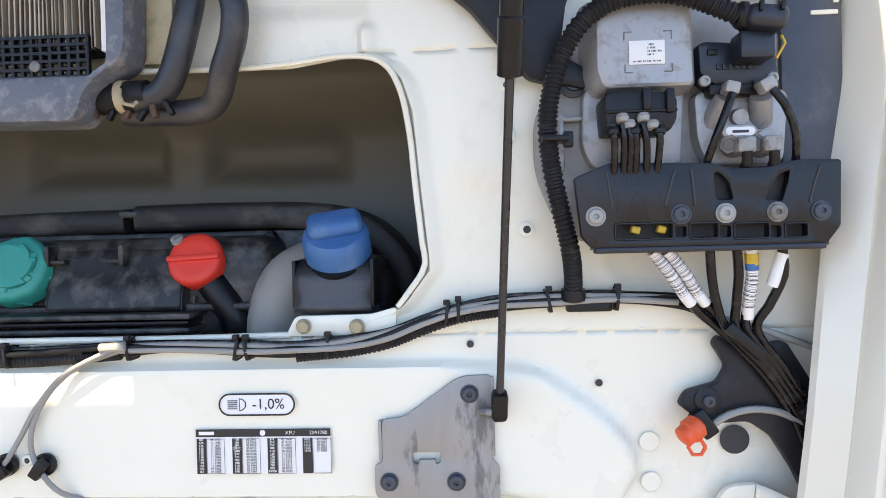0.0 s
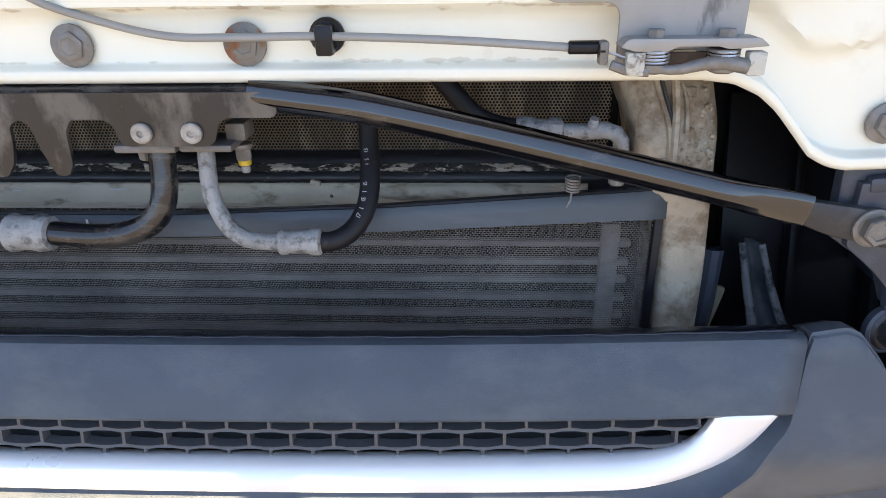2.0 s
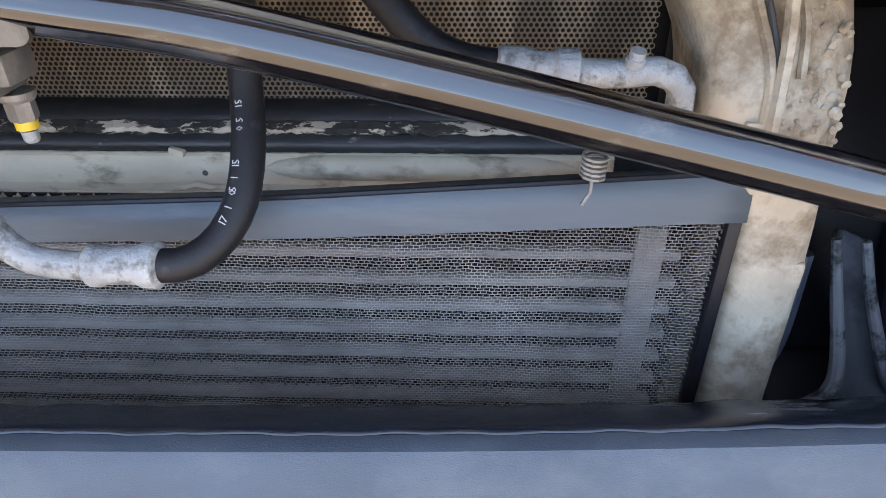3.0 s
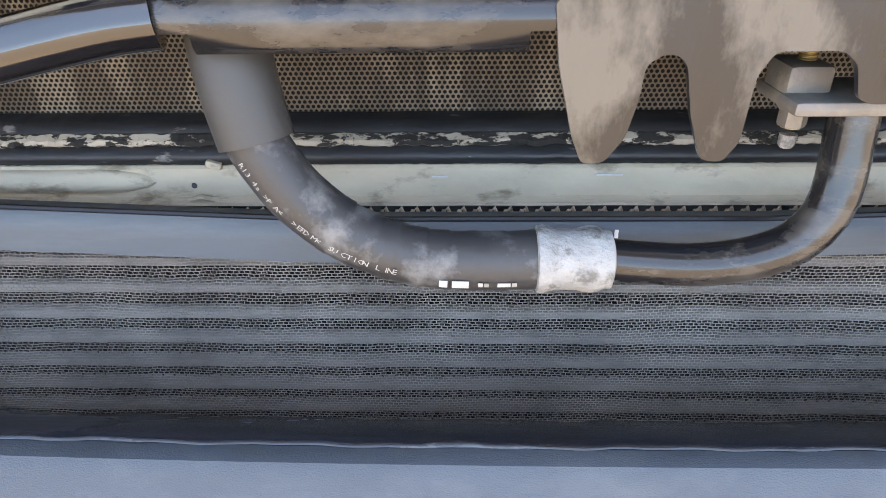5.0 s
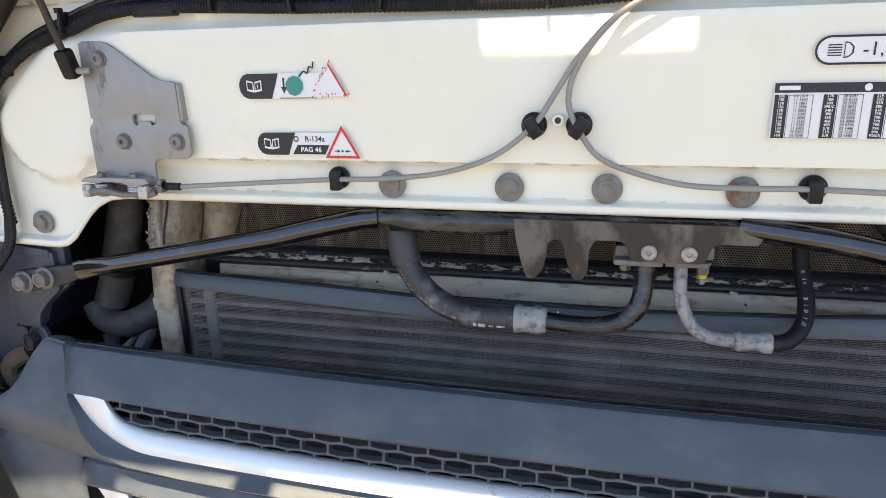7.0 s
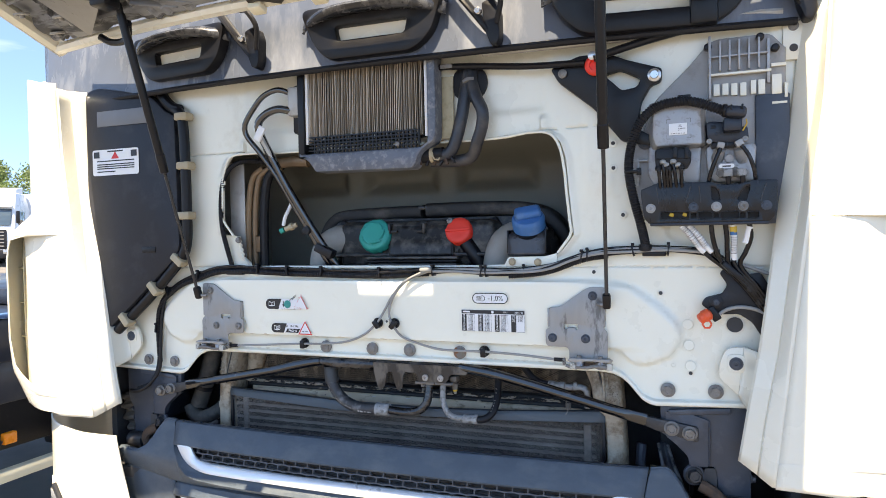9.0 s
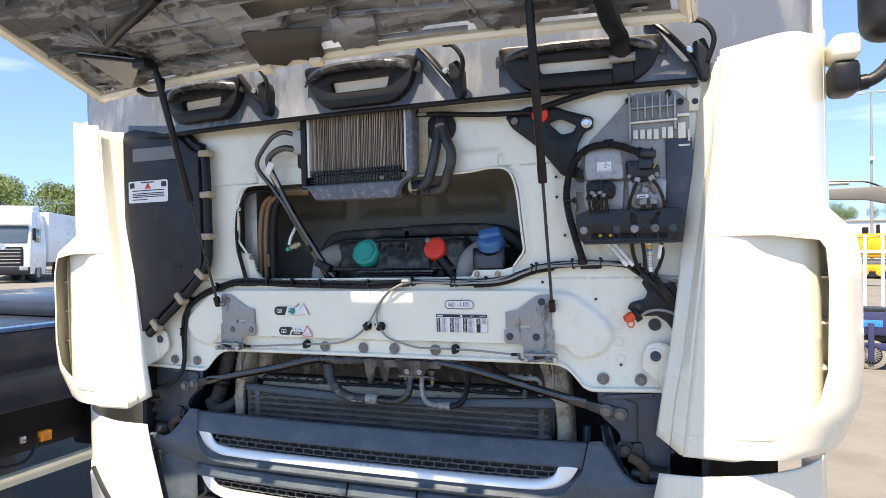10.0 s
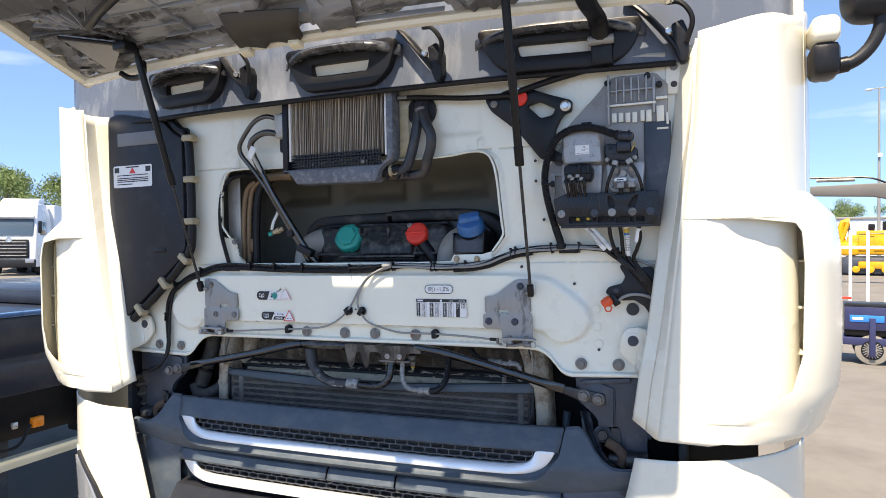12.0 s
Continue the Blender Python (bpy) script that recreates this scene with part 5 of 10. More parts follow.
def duct(s):
    """Cast side duct of the cooler."""
    top = thing("air_duct", "dirty pale cast aluminium air duct at the side of the cooler", "duct", "cooler ducts")
    if s > 0:
        w, cx = along((0.94, 0.985, 1.08, 1.13, 1.18, 1.22, 1.26, 1.32), (0.025, 0.025, 0.0245, 0.025, 0.0365, 0.038, 0.0435, 0.047)), along((0.94, 0.985, 1.08, 1.13, 1.18, 1.22, 1.26, 1.32), (0.578, 0.5765, 0.5755, 0.572, 0.558, 0.5545, 0.542, 0.532))
    else:
        w, cx = along((0.94, 1.0, 1.12, 1.19, 1.24, 1.32), (0.0235, 0.0235, 0.0235, 0.026, 0.030, 0.032)), along((0.94, 1.0, 1.12, 1.19, 1.24, 1.32), (0.555, 0.5555, 0.5545, 0.547, 0.540, 0.538))
    rings = []
    for z in [0.94 + 0.38 * k / 24 for k in range(25)]:
        c, r = cx(z) * s, w(z)
        rings.append([(c + r * math.copysign(abs(math.cos(a)) ** 0.5, math.cos(a)), 0.085 + 0.045 * math.copysign(abs(math.sin(a)) ** 0.5, math.sin(a)) + 0.02 * smooth01(1.2, 1.3, z), z) for a in (2 * math.pi * j / 24 for j in range(24))])
    part("casting", add_rings(bmesh.new(), rings), DUCT, top, smooth=60)
    part("rib", tube([(cx(1.30) * s + 0.004 * s, 0.05, 1.30), (cx(1.24) * s, 0.040, 1.24), (cx(1.19) * s - 0.006 * s, 0.036, 1.185)], 0.0035, seg=6), DUCT, top)
    if s < 0:
        part("shoulder", tube([(0.478 * s, 0.112, 1.315), (0.480 * s, 0.110, 1.25), (0.492 * s, 0.112, 1.205), (0.512 * s, 0.116, 1.165)], lambda u: 0.034 - 0.014 * u, seg=16), DUCT, top, smooth=60)
    part("seam_flange", tube([((cx(z) - w(z) * 0.25) * s, 0.0395 + 0.02 * smooth01(1.2, 1.3, z), z) for z in (1.31, 1.26, 1.22, 1.19)], 0.0028, seg=6), DUCT, top)
    seam = [((cx(z) + (0.004 if s > 0 else -0.002) - 0.25 * w(z)) * s, 0.0385 + 0.02 * smooth01(1.2, 1.3, z), z) for z in (1.315, 1.29, 1.265, 1.24, 1.215, 1.19, 1.165)]
    part("seam_groove", tube(seam, 0.0016, seg=6), DARK, top, "dark seam in the casting")
    part("ridge", tube([(p[0] + 0.016 * s, p[1] + 0.001, p[2]) for p in seam[:4]] + [(seam[4][0] + 0.010 * s, seam[4][1], seam[4][2])], 0.0024, seg=6), DUCT, top)
    part("level_seam", tube([((cx(1.172) - w(1.172) * 0.55) * s, 0.0395, 1.1735), (cx(1.172) * s, 0.0382, 1.1745), ((cx(1.172) + w(1.172) * 0.7) * s, 0.0405, 1.178)], 0.0016, seg=6), DUCT, top)
    rd = random.Random(71 + int(s))
    bm = bmesh.new()
    for _ in range(90):
        z = rd.uniform(1.18, 1.30)
        add_lathe(bm, ((cx(z) + w(z) * rd.uniform(-0.05, 0.75)) * s, 0.0402 + 0.02 * smooth01(1.2, 1.3, z), z), (rd.uniform(-0.3, 0.3), -1, rd.uniform(-0.3, 0.3)), [(0, rd.uniform(0.0012, 0.003)), (0.0012, rd.uniform(0.0006, 0.0014)), (0.0018, 0.0002)], 6)
    tagged(part("casting_lump", bm, DUCT, top, "rough cast lumps", smooth=60), kind="stuff")
    part("patch_plate", box(((cx(1.190) - 0.012) * s, 0.0390, 1.1865), (0.015, 0.004, 0.013), 0.001, Matrix.Rotation(0.1, 3, "Y")), DUCT, top)
    part("boss", lathe((cx(1.185) * s, 0.044, 1.185), (0, -1, 0.1), [(0, 0.010), (0.004, 0.009), (0.005, 0.006)], 14), DUCT, top)
    for z in (1.272, 1.243, 1.10):
        part("casting_pad", box((cx(z) * s + 0.008 * s, 0.043 + 0.02 * smooth01(1.2, 1.3, z), z), (0.022, 0.006, 0.020), 0.003), DUCT, top)


duct(1)
duct(-1)

# ---- centre bar with its pipe bracket and the two braces ----
CHALKY_BOLT = mat("chalky_bolt_head", (0.36, 0.33, 0.30), 0.6, metal=0.15, vary=0.2, scale=150, bump=0.3, bump_scale=400, dirt=(0.16, 0.13, 0.10), dirt_amount=0.6, dirt_scale=110)
BAR_PAINT = mat("worn_black_bar_paint", (0.014, 0.014, 0.016), 0.24, vary=0.3, scale=30, dirt=(0.12, 0.105, 0.09), dirt_amount=0.6, dirt_scale=30, dirt_edge=(0.47, 0.66), coat=0.25, bump=0.06, bump_scale=60, specular=0.45, rough_vary=0.1, stretch=(0.6, 1, 1.5))
BRACE_GLOSS = mat("glossy_brace_paint", (0.007, 0.007, 0.009), 0.13, vary=0.3, scale=30, dirt=(0.10, 0.09, 0.08), dirt_amount=0.4, dirt_scale=60, dirt_edge=(0.56, 0.70), coat=0.6, coat_ior=1.6, bump=0.03, bump_scale=45, rough_vary=0.06, stretch=(0.5, 1, 1))
beam = thing("cross_brace", "glossy black tubular brace bolted across the front", "brace")
bm = bmesh.new()
prof = [(0.018, 1.2668), (0.006, 1.2672), (-0.0005, 1.2660), (-0.0052, 1.2632), (-0.0080, 1.2590), (-0.0092, 1.2545), (-0.0090, 1.2500), (-0.0078, 1.2450), (-0.0055, 1.2422), (-0.001, 1.2412), (0.009, 1.2410)]
add_sheet(bm, [[(x, y, z) for y, z in prof] for x in (-0.183, -0.15, -0.10, -0.0435)])
add_sheet(bm, [[(x, y, z) for y, z in prof[:7]] for x in (-0.2035, -0.190, -0.183)])
add_sheet(bm, [[(x, y, z) for y, z in prof[:7]] for x in (-0.0435, 0.0, 0.05, 0.10, 0.15, 0.2235)])
bmesh.ops.remove_doubles(bm, verts=bm.verts, dist=0.0002)
thick(part("centre_bar", bm, BAR_PAINT, beam, smooth=60), 0.003)
bm = bmesh.new()
o = rounded([(-0.034, 1.262), (-0.031, 1.236), (-0.0235, 1.206), (-0.0185, 1.1935), (-0.0095, 1.1935), (-0.001, 1.205), (0.003, 1.222), (0.004, 1.236), (0.010, 1.2405), (0.017, 1.2405), (0.0215, 1.236), (0.026, 1.215), (0.0335, 1.195), (0.0425, 1.194), (0.0485, 1.203), (0.050, 1.232), (0.056, 1.2415),
             (0.083, 1.2415), (0.090, 1.236), (0.094, 1.222), (0.099, 1.2195), (0.165, 1.2195), (0.171, 1.223), (0.176, 1.238), (0.184, 1.2425), (0.2195, 1.2425), (0.2238, 1.2455), (0.2238, 1.262)], 0.003, 3)
add_plate(bm, o, -0.0112, -0.0082)
thick(part("pipe_bracket", bm, DUSTY_STEEL, beam, "toothed steel bracket caked with pale dust"), 0.0008)
for x in (0.113, 0.154):
    bm = bmesh.new()
    add_torx(bm, (x, -0.0112, 1.2305), (0, -1, 0), 0.0084, 0.0048)
    part("bracket_bolt", bm, CHALKY_BOLT, beam, "round dusty bolt head")


def brace(s):
    if s > 0:
        ends = [(0.203, 0.002, 1.2590), (0.244, -0.004, 1.2550), (0.296, -0.010, 1.2490), (0.376, -0.013, 1.2322), (0.458, -0.014, 1.2128), (0.544, -0.014, 1.1915), (0.617, -0.013, 1.1725), (0.648, -0.011, 1.165)]
    else:
        ends = [(-0.200, 0.001, 1.2545), (-0.2236, -0.004, 1.2520), (-0.279, -0.010, 1.2405), (-0.337, -0.013, 1.2265), (-0.398, -0.013, 1.2145), (-0.52, -0.014, 1.1905), (-0.607, -0.014, 1.1735), (-0.645, -0.011, 1.165)]
    # drawn tube: round behind, with flats along its upper front and lower front
    rings, line = [], spline(ends, 0.006)
    for k, p in enumerate(line):
        d = (line[min(k + 1, len(line) - 1)] - line[max(k - 1, 0)]).normalized()
        fr = Vector((0, -1, 0))
        fr = (fr - d * fr.dot(d)).normalized()
        up = d.cross(fr) if d.cross(fr).z > 0 else fr.cross(d)
        rad = 0.0131 - 0.0008 * k / len(line)
        press_ = smooth01(0.565, 0.640, abs(p.x))  # pressed flat towards the bolts
        ring = []
        for j in range(40):
            a = 2 * math.pi * j / 40
            rr = rad
            for at, dist in ((18, 0.962), (-38, 0.93)):
                c = math.cos(a - radians(at))
                if c > 0.3:
                    rr = min(rr, rad * dist / c)
            ring.append(p + fr * math.cos(a) * rr * (1 - 0.62 * press_) + up * math.sin(a) * rr * (1 + 0.12 * press_))
        rings.append(ring)
    part("brace_tube", add_rings(bmesh.new(), rings), BRACE_GLOSS, beam, "glossy black tube with a dusty lower side", smooth=60)
    o = rounded([(0.628, 1.176), (0.660, 1.172), (0.757, 1.157), (0.760, 1.122), (0.668, 1.143), (0.628, 1.160)], [0.01, 0.01, 0.006, 0.012, 0.01, 0.006])
    o = [(a * s, b) for a, b in o]
    part("flat_end", plate(o if s > 0 else o[::-1], -0.012, -0.004, bevel=0.0025), PIVOT, beam)
    for x, z in ((0.702, 1.151), (0.740, 1.143)):
        part("brace_bolt", add_hex_bolt(bmesh.new(), (x * s, -0.012, z), (0, -1, 0), 0.0125, 0.010, 0.0165), BOLT, beam, "large hexagon flange bolt")


brace(1)
brace(-1)
bm = bmesh.new()
for k in range(5):
    add_tube(bm, [(0.4655 + 0.006 * math.cos(a), 0.035 + 0.006 * math.sin(a), 1.178 - 0.0026 * (k + a / 6.283)) for a in [2 * math.pi * j / 10 for j in range(11)]], 0.0011, seg=5, raw=True)
add_tube(bm, [(0.4655, 0.035, 1.166), (0.464, 0.030, 1.158), (0.460, 0.028, 1.152)], 0.0012, seg=5)
part("spring_clip", bm, BOLT, beam)

# ---- refrigerant lines ----
HOSE_A = [(-0.1705, 0.012, 1.198), (-0.164, 0.0105, 1.186), (-0.151, 0.0085, 1.168), (-0.127, 0.006, 1.149), (-0.095, 0.0045, 1.137), (-0.060, 0.004, 1.1345), (-0.030, 0.004, 1.1355)]
line_a = thing("suction_hose", "thick black rubber refrigerant hose with a pale crimped aluminium sleeve", "hose")
part("hose_sleeve", tube([(-0.182, 0.036, 1.262), (-0.179, 0.023, 1.240), (-0.1745, 0.016, 1.218), (-0.1695, 0.012, 1.196)], lambda u: 0.0195 - 0.001 * u, seg=24), SLEEVE, line_a, "matt rubber sleeve", smooth=60)
part("hose", tube(HOSE_A, lambda u: 0.0148 + (0.0007 * ((u * 11) % 1.0) if u > 0.30 else 0.0003), seg=28, step=0.0012), HOSE_GREY, line_a, "grey rubber hose wound with overlapping tape", smooth=35)
part("crimp_sleeve", lathe((-0.0345, 0.004, 1.1355), (1, 0, 0), [(0, 0.0148), (0.0008, 0.0172), (0.004, 0.0175), (0.0075, 0.0165), (0.0095, 0.0157), (0.021, 0.0157), (0.0235, 0.0166), (0.027, 0.0172), (0.031, 0.0168), (0.0345, 0.0152), (0.0375, 0.0152), (0.039, 0.011)], 28), CRIMP, line_a, "chalky oxidised aluminium crimp", smooth=40)
part("steel_pipe", tube([(0.003, 0.004, 1.1352), (0.022, 0.004, 1.1335), (0.046, 0.004, 1.1325), (0.073, 0.0045, 1.1355), (0.094, 0.005, 1.1445), (0.1065, 0.0075, 1.159), (0.1105, 0.011, 1.176), (0.111, 0.014, 1.190), (0.1115, 0.018, 1.214)], 0.0112, seg=20), BAR_PAINT, line_a, "black pipe smeared with dust", smooth=60)
part("flange", box((0.1035, 0.026, 1.2122), (0.054, 0.046, 0.0075), 0.003), BLOCK, line_a)
part("block", box((0.0885, 0.031, 1.2195), (0.0215, 0.026, 0.0175), 0.003), BLOCK, line_a)
part("stud", tube([(0.0905, 0.031, 1.228), (0.0905, 0.031, 1.244)], 0.0044, seg=12, ribs=0.0006, pitch=0.0018), BRASS, line_a, "yellow-plated threaded stud")
part("nut", add_hex_bolt(bmesh.new(), (0.0905, 0.0305, 1.2085), (0, 0, -1), 0.0068, 0.010, 0.0085), BOLT, line_a)
part("paint_mark", lathe((0.0905, 0.0305, 1.1990), (0, 0, -1), [(0, 0.0050), (0.0034, 0.0050)], 14), YELLOW, line_a, "yellow paint mark")
part("stud_tip", lathe((0.0905, 0.0305, 1.192), (0, 0, -1), [(0, 0.0042), (0.0055, 0.004), (0.007, 0.003)], 14), CRIMP, line_a)

line_b = thing("pressure_hose", "slim oxidised aluminium pipe crimped to a black rubber hose", "hose")
part("aluminium_pipe", tube([(0.150, 0.018, 1.214), (0.1505, 0.0125, 1.188), (0.1515, 0.009, 1.174), (0.157, 0.005, 1.157), (0.166, 0.001, 1.1425), (0.180, -0.002, 1.1335), (0.198, -0.003, 1.1310), (0.214, -0.003, 1.1308)], 0.0074, seg=18), CRIMP, line_b, "chalky oxidised aluminium", smooth=60)
part("crimp_sleeve", lathe((0.209, -0.003, 1.1308), (1, 0, 0.02), [(0, 0.0078), (0.001, 0.0098), (0.003, 0.0112), (0.007, 0.0112), (0.009, 0.0099), (0.026, 0.0102), (0.030, 0.0118), (0.037, 0.0120), (0.039, 0.009)], 24), CRIMP, line_b, "chalky oxidised aluminium crimp", smooth=40)
HOSE_B = [(0.246, -0.003, 1.1312), (0.260, -0.001, 1.1318), (0.274, 0.008, 1.139), (0.283, 0.020, 1.152), (0.286, 0.034, 1.168), (0.285, 0.050, 1.186), (0.283, 0.062, 1.205), (0.282, 0.075, 1.245)]
part("hose", tube(HOSE_B, 0.0090, seg=18), RUBBER, line_b, "black rubber hose with small white print", smooth=60)
part("flange", box((0.1545, 0.026, 1.2122), (0.046, 0.042, 0.0070), 0.003), BLOCK, line_b)
part("block", box((0.176, 0.034, 1.222), (0.018, 0.026, 0.016), 0.003), BLOCK, line_b)
part("nut", add_hex_bolt(bmesh.new(), (0.1755, 0.036, 1.2085), (0, 0, -1), 0.0072, 0.012, 0.009), BOLT, line_b)
part("paint_mark", lathe((0.1755, 0.036, 1.1970), (0, 0, -1), [(0, 0.0058), (0.0080, 0.0056)], 14), YELLOW, line_b, "yellow paint mark")
part("stud_tip", lathe((0.1755, 0.036, 1.188), (0, 0, -1), [(0, 0.0042), (0.005, 0.004), (0.0065, 0.003)], 14), CRIMP, line_b)


def print_along(path, radius, text, size, start, end, side, parent):
    """White print wrapped onto a hose: letters one by one along its centre line; | stands for a plain bar."""
    ln = spline(path, 0.002)
    L = [0.0]
    for p, q in zip(ln, ln[1:]):
        L.append(L[-1] + (q - p).length)
    out_ = bmesh.new()
    for k, ch in enumerate(text):
        if ch == " ":
            continue
        u = start + (end - start) * k / max(1, len(text) - 1)
        j = min(len(ln) - 2, max(1, next((i for i, v in enumerate(L) if v >= u), len(ln) - 2)))
        d = (ln[j + 1] - ln[j - 1]).normalized()
        n = Vector(side)
        n = (n - d * n.dot(d)).normalized()
        m = Matrix.Identity(4)
        m.col[0], m.col[1], m.col[2], m.col[3] = (*d, 0), (*n.cross(d), 0), (*n, 0), (*(ln[j] + n * (radius + 0.0004)), 1)
        if ch == "|":
            add_box(out_, m @ Vector((0, 0, 0)), (size * 0.75, size * 0.9, 0.0003), 0, m.to_3x3())
            continue
        cu = bpy.data.curves.new("print", "FONT")
        cu.body, cu.size, cu.align_x, cu.align_y, cu.resolution_u = ch, size, "CENTER", "CENTER", 1
        tmp = bpy.data.objects.new("print", cu)
        tm = bpy.data.meshes.new_from_object(tmp)
        tm.transform(m)
        out_.from_mesh(tm)
        bpy.data.objects.remove(tmp)
        bpy.data.curves.remove(cu)
        bpy.data.meshes.remove(tm)
    tagged(part("white_print", out_, PRINT, parent, smooth=0), kind="stuff")


print_along(HOSE_A, 0.0152, "R134a >PA< >EPDM< SUCTION LINE", 0.0048, 0.006, 0.093, (-0.45, -0.85, -0.05), line_a)
print_along(HOSE_A, 0.0155, "|||", 0.0056, 0.116, 0.126, (0.0, -0.84, -0.30), line_a)
print_along(HOSE_A, 0.0155, "||| ||||", 0.0030, 0.132, 0.150, (0.0, -0.84, -0.30), line_a)
print_along(HOSE_B, 0.0091, "17 I 05 I 15", 0.0062, 0.040, 0.074, (-0.25, -0.9, 0.2), line_b)
print_along(HOSE_B, 0.0091, "05 15", 0.0056, 0.092, 0.108, (-0.1, -0.9, 0.2), line_b)

line_c = thing("condenser_pipe", "bent aluminium pipe with a crimped joint behind the brace", "pipe")
part("bent_pipe", tube([(0.335, 0.055, 1.275), (0.355, 0.052, 1.255), (0.376, 0.050, 1.232), (0.396, 0.050, 1.221), (0.42, 0.05, 1.2165)], 0.0088, seg=14), RUBBER, line_c, smooth=60)
part("joint", lathe((0.414, 0.050, 1.2165), (1, 0, -0.05), [(0, 0.009), (0.002, 0.0115), (0.016, 0.0112), (0.02, 0.0098), (0.028, 0.0098), (0.030, 0.0118), (0.040, 0.0118), (0.042, 0.008)], 18), CRIMP, line_c, smooth=40)
part("elbow", tube([(0.45, 0.050, 1.2145), (0.476, 0.050, 1.214), (0.494, 0.050, 1.2155), (0.506, 0.0505, 1.209), (0.5085, 0.052, 1.195), (0.508, 0.056, 1.165)], 0.0072, seg=14), CRIMP, line_c, smooth=60)
part("service_valve", lathe((0.481, 0.046, 1.2195), (0.1, -0.3, 1), [(0, 0.0050), (0.004, 0.0050), (0.0045, 0.004), (0.008, 0.004)], 14), CRIMP, line_c)

# ---- chassis brackets either side, and what shows behind ----
def side_bracket(s):
    top = thing("chassis_bracket", "dark grey painted steel cab bracket beside the cooler", "bracket", "cab brackets")
    o = [(0.676, 1.215), (0.680, 1.135), (0.705, 1.118), (0.730, 1.098), (0.742, 1.070), (0.789, 1.067), (0.797, 1.035), (0.795, 1.012), (0.806, 0.985), (0.8632, 0.985), (0.8632, 1.077), (0.8829, 1.1106), (0.8829, 1.215)]
    o = [(a * s, b) for a, b in o]
    part("plate", plate(o if s > 0 else o[::-1], 0.004, 0.016, bevel=0.002), CHASSIS, top)
    o = rounded([(0.690, 1.186), (0.742, 1.184), (0.779, 1.172), (0.777, 1.068), (0.738, 1.068), (0.736, 1.088), (0.716, 1.109), (0.690, 1.130)], [0.002, 0.004, 0.003, 0.003, 0.004, 0.014, 0.012, 0.004])
    o = [(a * s, b) for a, b in o]
    part("front_plate", plate(o if s > 0 else o[::-1], -0.004, 0.004, bevel=0.001), CHASSIS, top, "blue-grey front plate with a weld along its edge")
    part("weld_bead", tube([(0.7795 * s, 0.001, 1.170), (0.7805 * s, 0.0, 1.135), (0.7790 * s, 0.001, 1.10), (0.7785 * s, 0.001, 1.070)], 0.0028, seg=8, step=0.004), CHASSIS, top)
    part("recess", plate([(a * s, b) for a, b in rounded([(0.770, 1.064), (0.792, 1.066), (0.796, 1.036), (0.790, 1.0), (0.766, 1.03)], 0.005)][::int(s)], 0.000, 0.0038), DARK, top, "dark cut-out above the pivot")
    part("weld_gusset", box((0.76 * s, 0.0, 1.190), (0.13, 0.012, 0.014), 0.004, Matrix.Rotation(-0.10 * s, 3, "Y")), CHASSIS, top)
    part("return_flange", box((0.82 * s, 0.10, 1.12), (0.014, 0.18, 0.19), 0.003), CHASSIS, top)
    # step hinge with its big bolt
    part("pivot_bolt", add_hex_bolt(bmesh.new(), (0.747 * s, 0.0, 1.047), (0.2 * s, -1, 0.1), 0.0145, 0.016, 0.019), PIVOT, top)
    part("pivot_collar", lathe((0.747 * s, 0.004, 1.047), (0.2 * s, -1, 0.1), [(0, 0.023), (0.006, 0.023), (0.008, 0.0205), (0.008, 0.016)], 28), CHASSIS, top)
    for z in (1.0736, 1.048):
        part("edge_bolt", add_hex_bolt(bmesh.new(), (0.8632 * s, 0.010, z), (s, 0, 0), 0.0075, 0.008, 0.0095), CHASSIS, top)
    part("hook", tube([(0.76 * s, -0.01, 1.03), (0.79 * s, -0.015, 1.015), (0.802 * s, -0.015, 0.995), (0.795 * s, -0.012, 0.972)], 0.010, seg=10, flat=1.4), RUST, top, "rust-brown hook")
    part("pivot_sleeve", lathe((0.765 * s, -0.005, 0.985), (s, 0, 0.0), [(0, 0.012), (0.016, 0.015), (0.03, 0.012), (0.045, 0.012), (0.046, 0.024), (0.10, 0.024), (0.101, 0.018)], 20), PIVOT, top)
    return top


side_bracket(1)
side_bracket(-1)

mats["scraped"] = mat("scraped_casting", (0.20, 0.205, 0.215), 0.5, vary=0.3, scale=20, bump=0.2, bump_scale=120, dirt=(0.02, 0.02, 0.022), dirt_amount=0.9, dirt_scale=24, dirt_edge=(0.5, 0.58))
mats["horn"] = mat("dusty_horn_casting", (0.11, 0.12, 0.135), 0.55, vary=0.4, scale=14, bump=0.2, bump_scale=120, dirt=(0.03, 0.032, 0.036), dirt_amount=0.7, dirt_scale=16, dirt_edge=(0.48, 0.62))
behind = thing("truck_chassis", "dark chassis and fan shroud behind the cooling pack", "chassis")
# dark sheets added to close the void, its shade put into their colour
bm = bmesh.new()
add_box(bm, (0, 0.32, 1.0), (2.3, 0.02, 0.9))
part("dark_backing", bm, DARK, behind)
bm = bmesh.new()
add_box(bm, (0, 0.2, 0.90), (1.9, 0.5, 0.03))
add_box(bm, (0, 0.26, 1.36), (2.0, 0.40, 0.02))
part("cross_member", bm, DARK, behind)
for s in (-1, 1):
    part("side_wall", box((0.95 * s, 0.17, 1.05), (0.02, 0.32, 0.42)), DARK, behind)
EDGE_A = spline([(0.668, 0.14, 1.068), (0.678, 0.13, 1.02), (0.690, 0.12, 0.965), (0.683, 0.112, 0.940), (0.645, 0.105, 0.922)], 0.006)
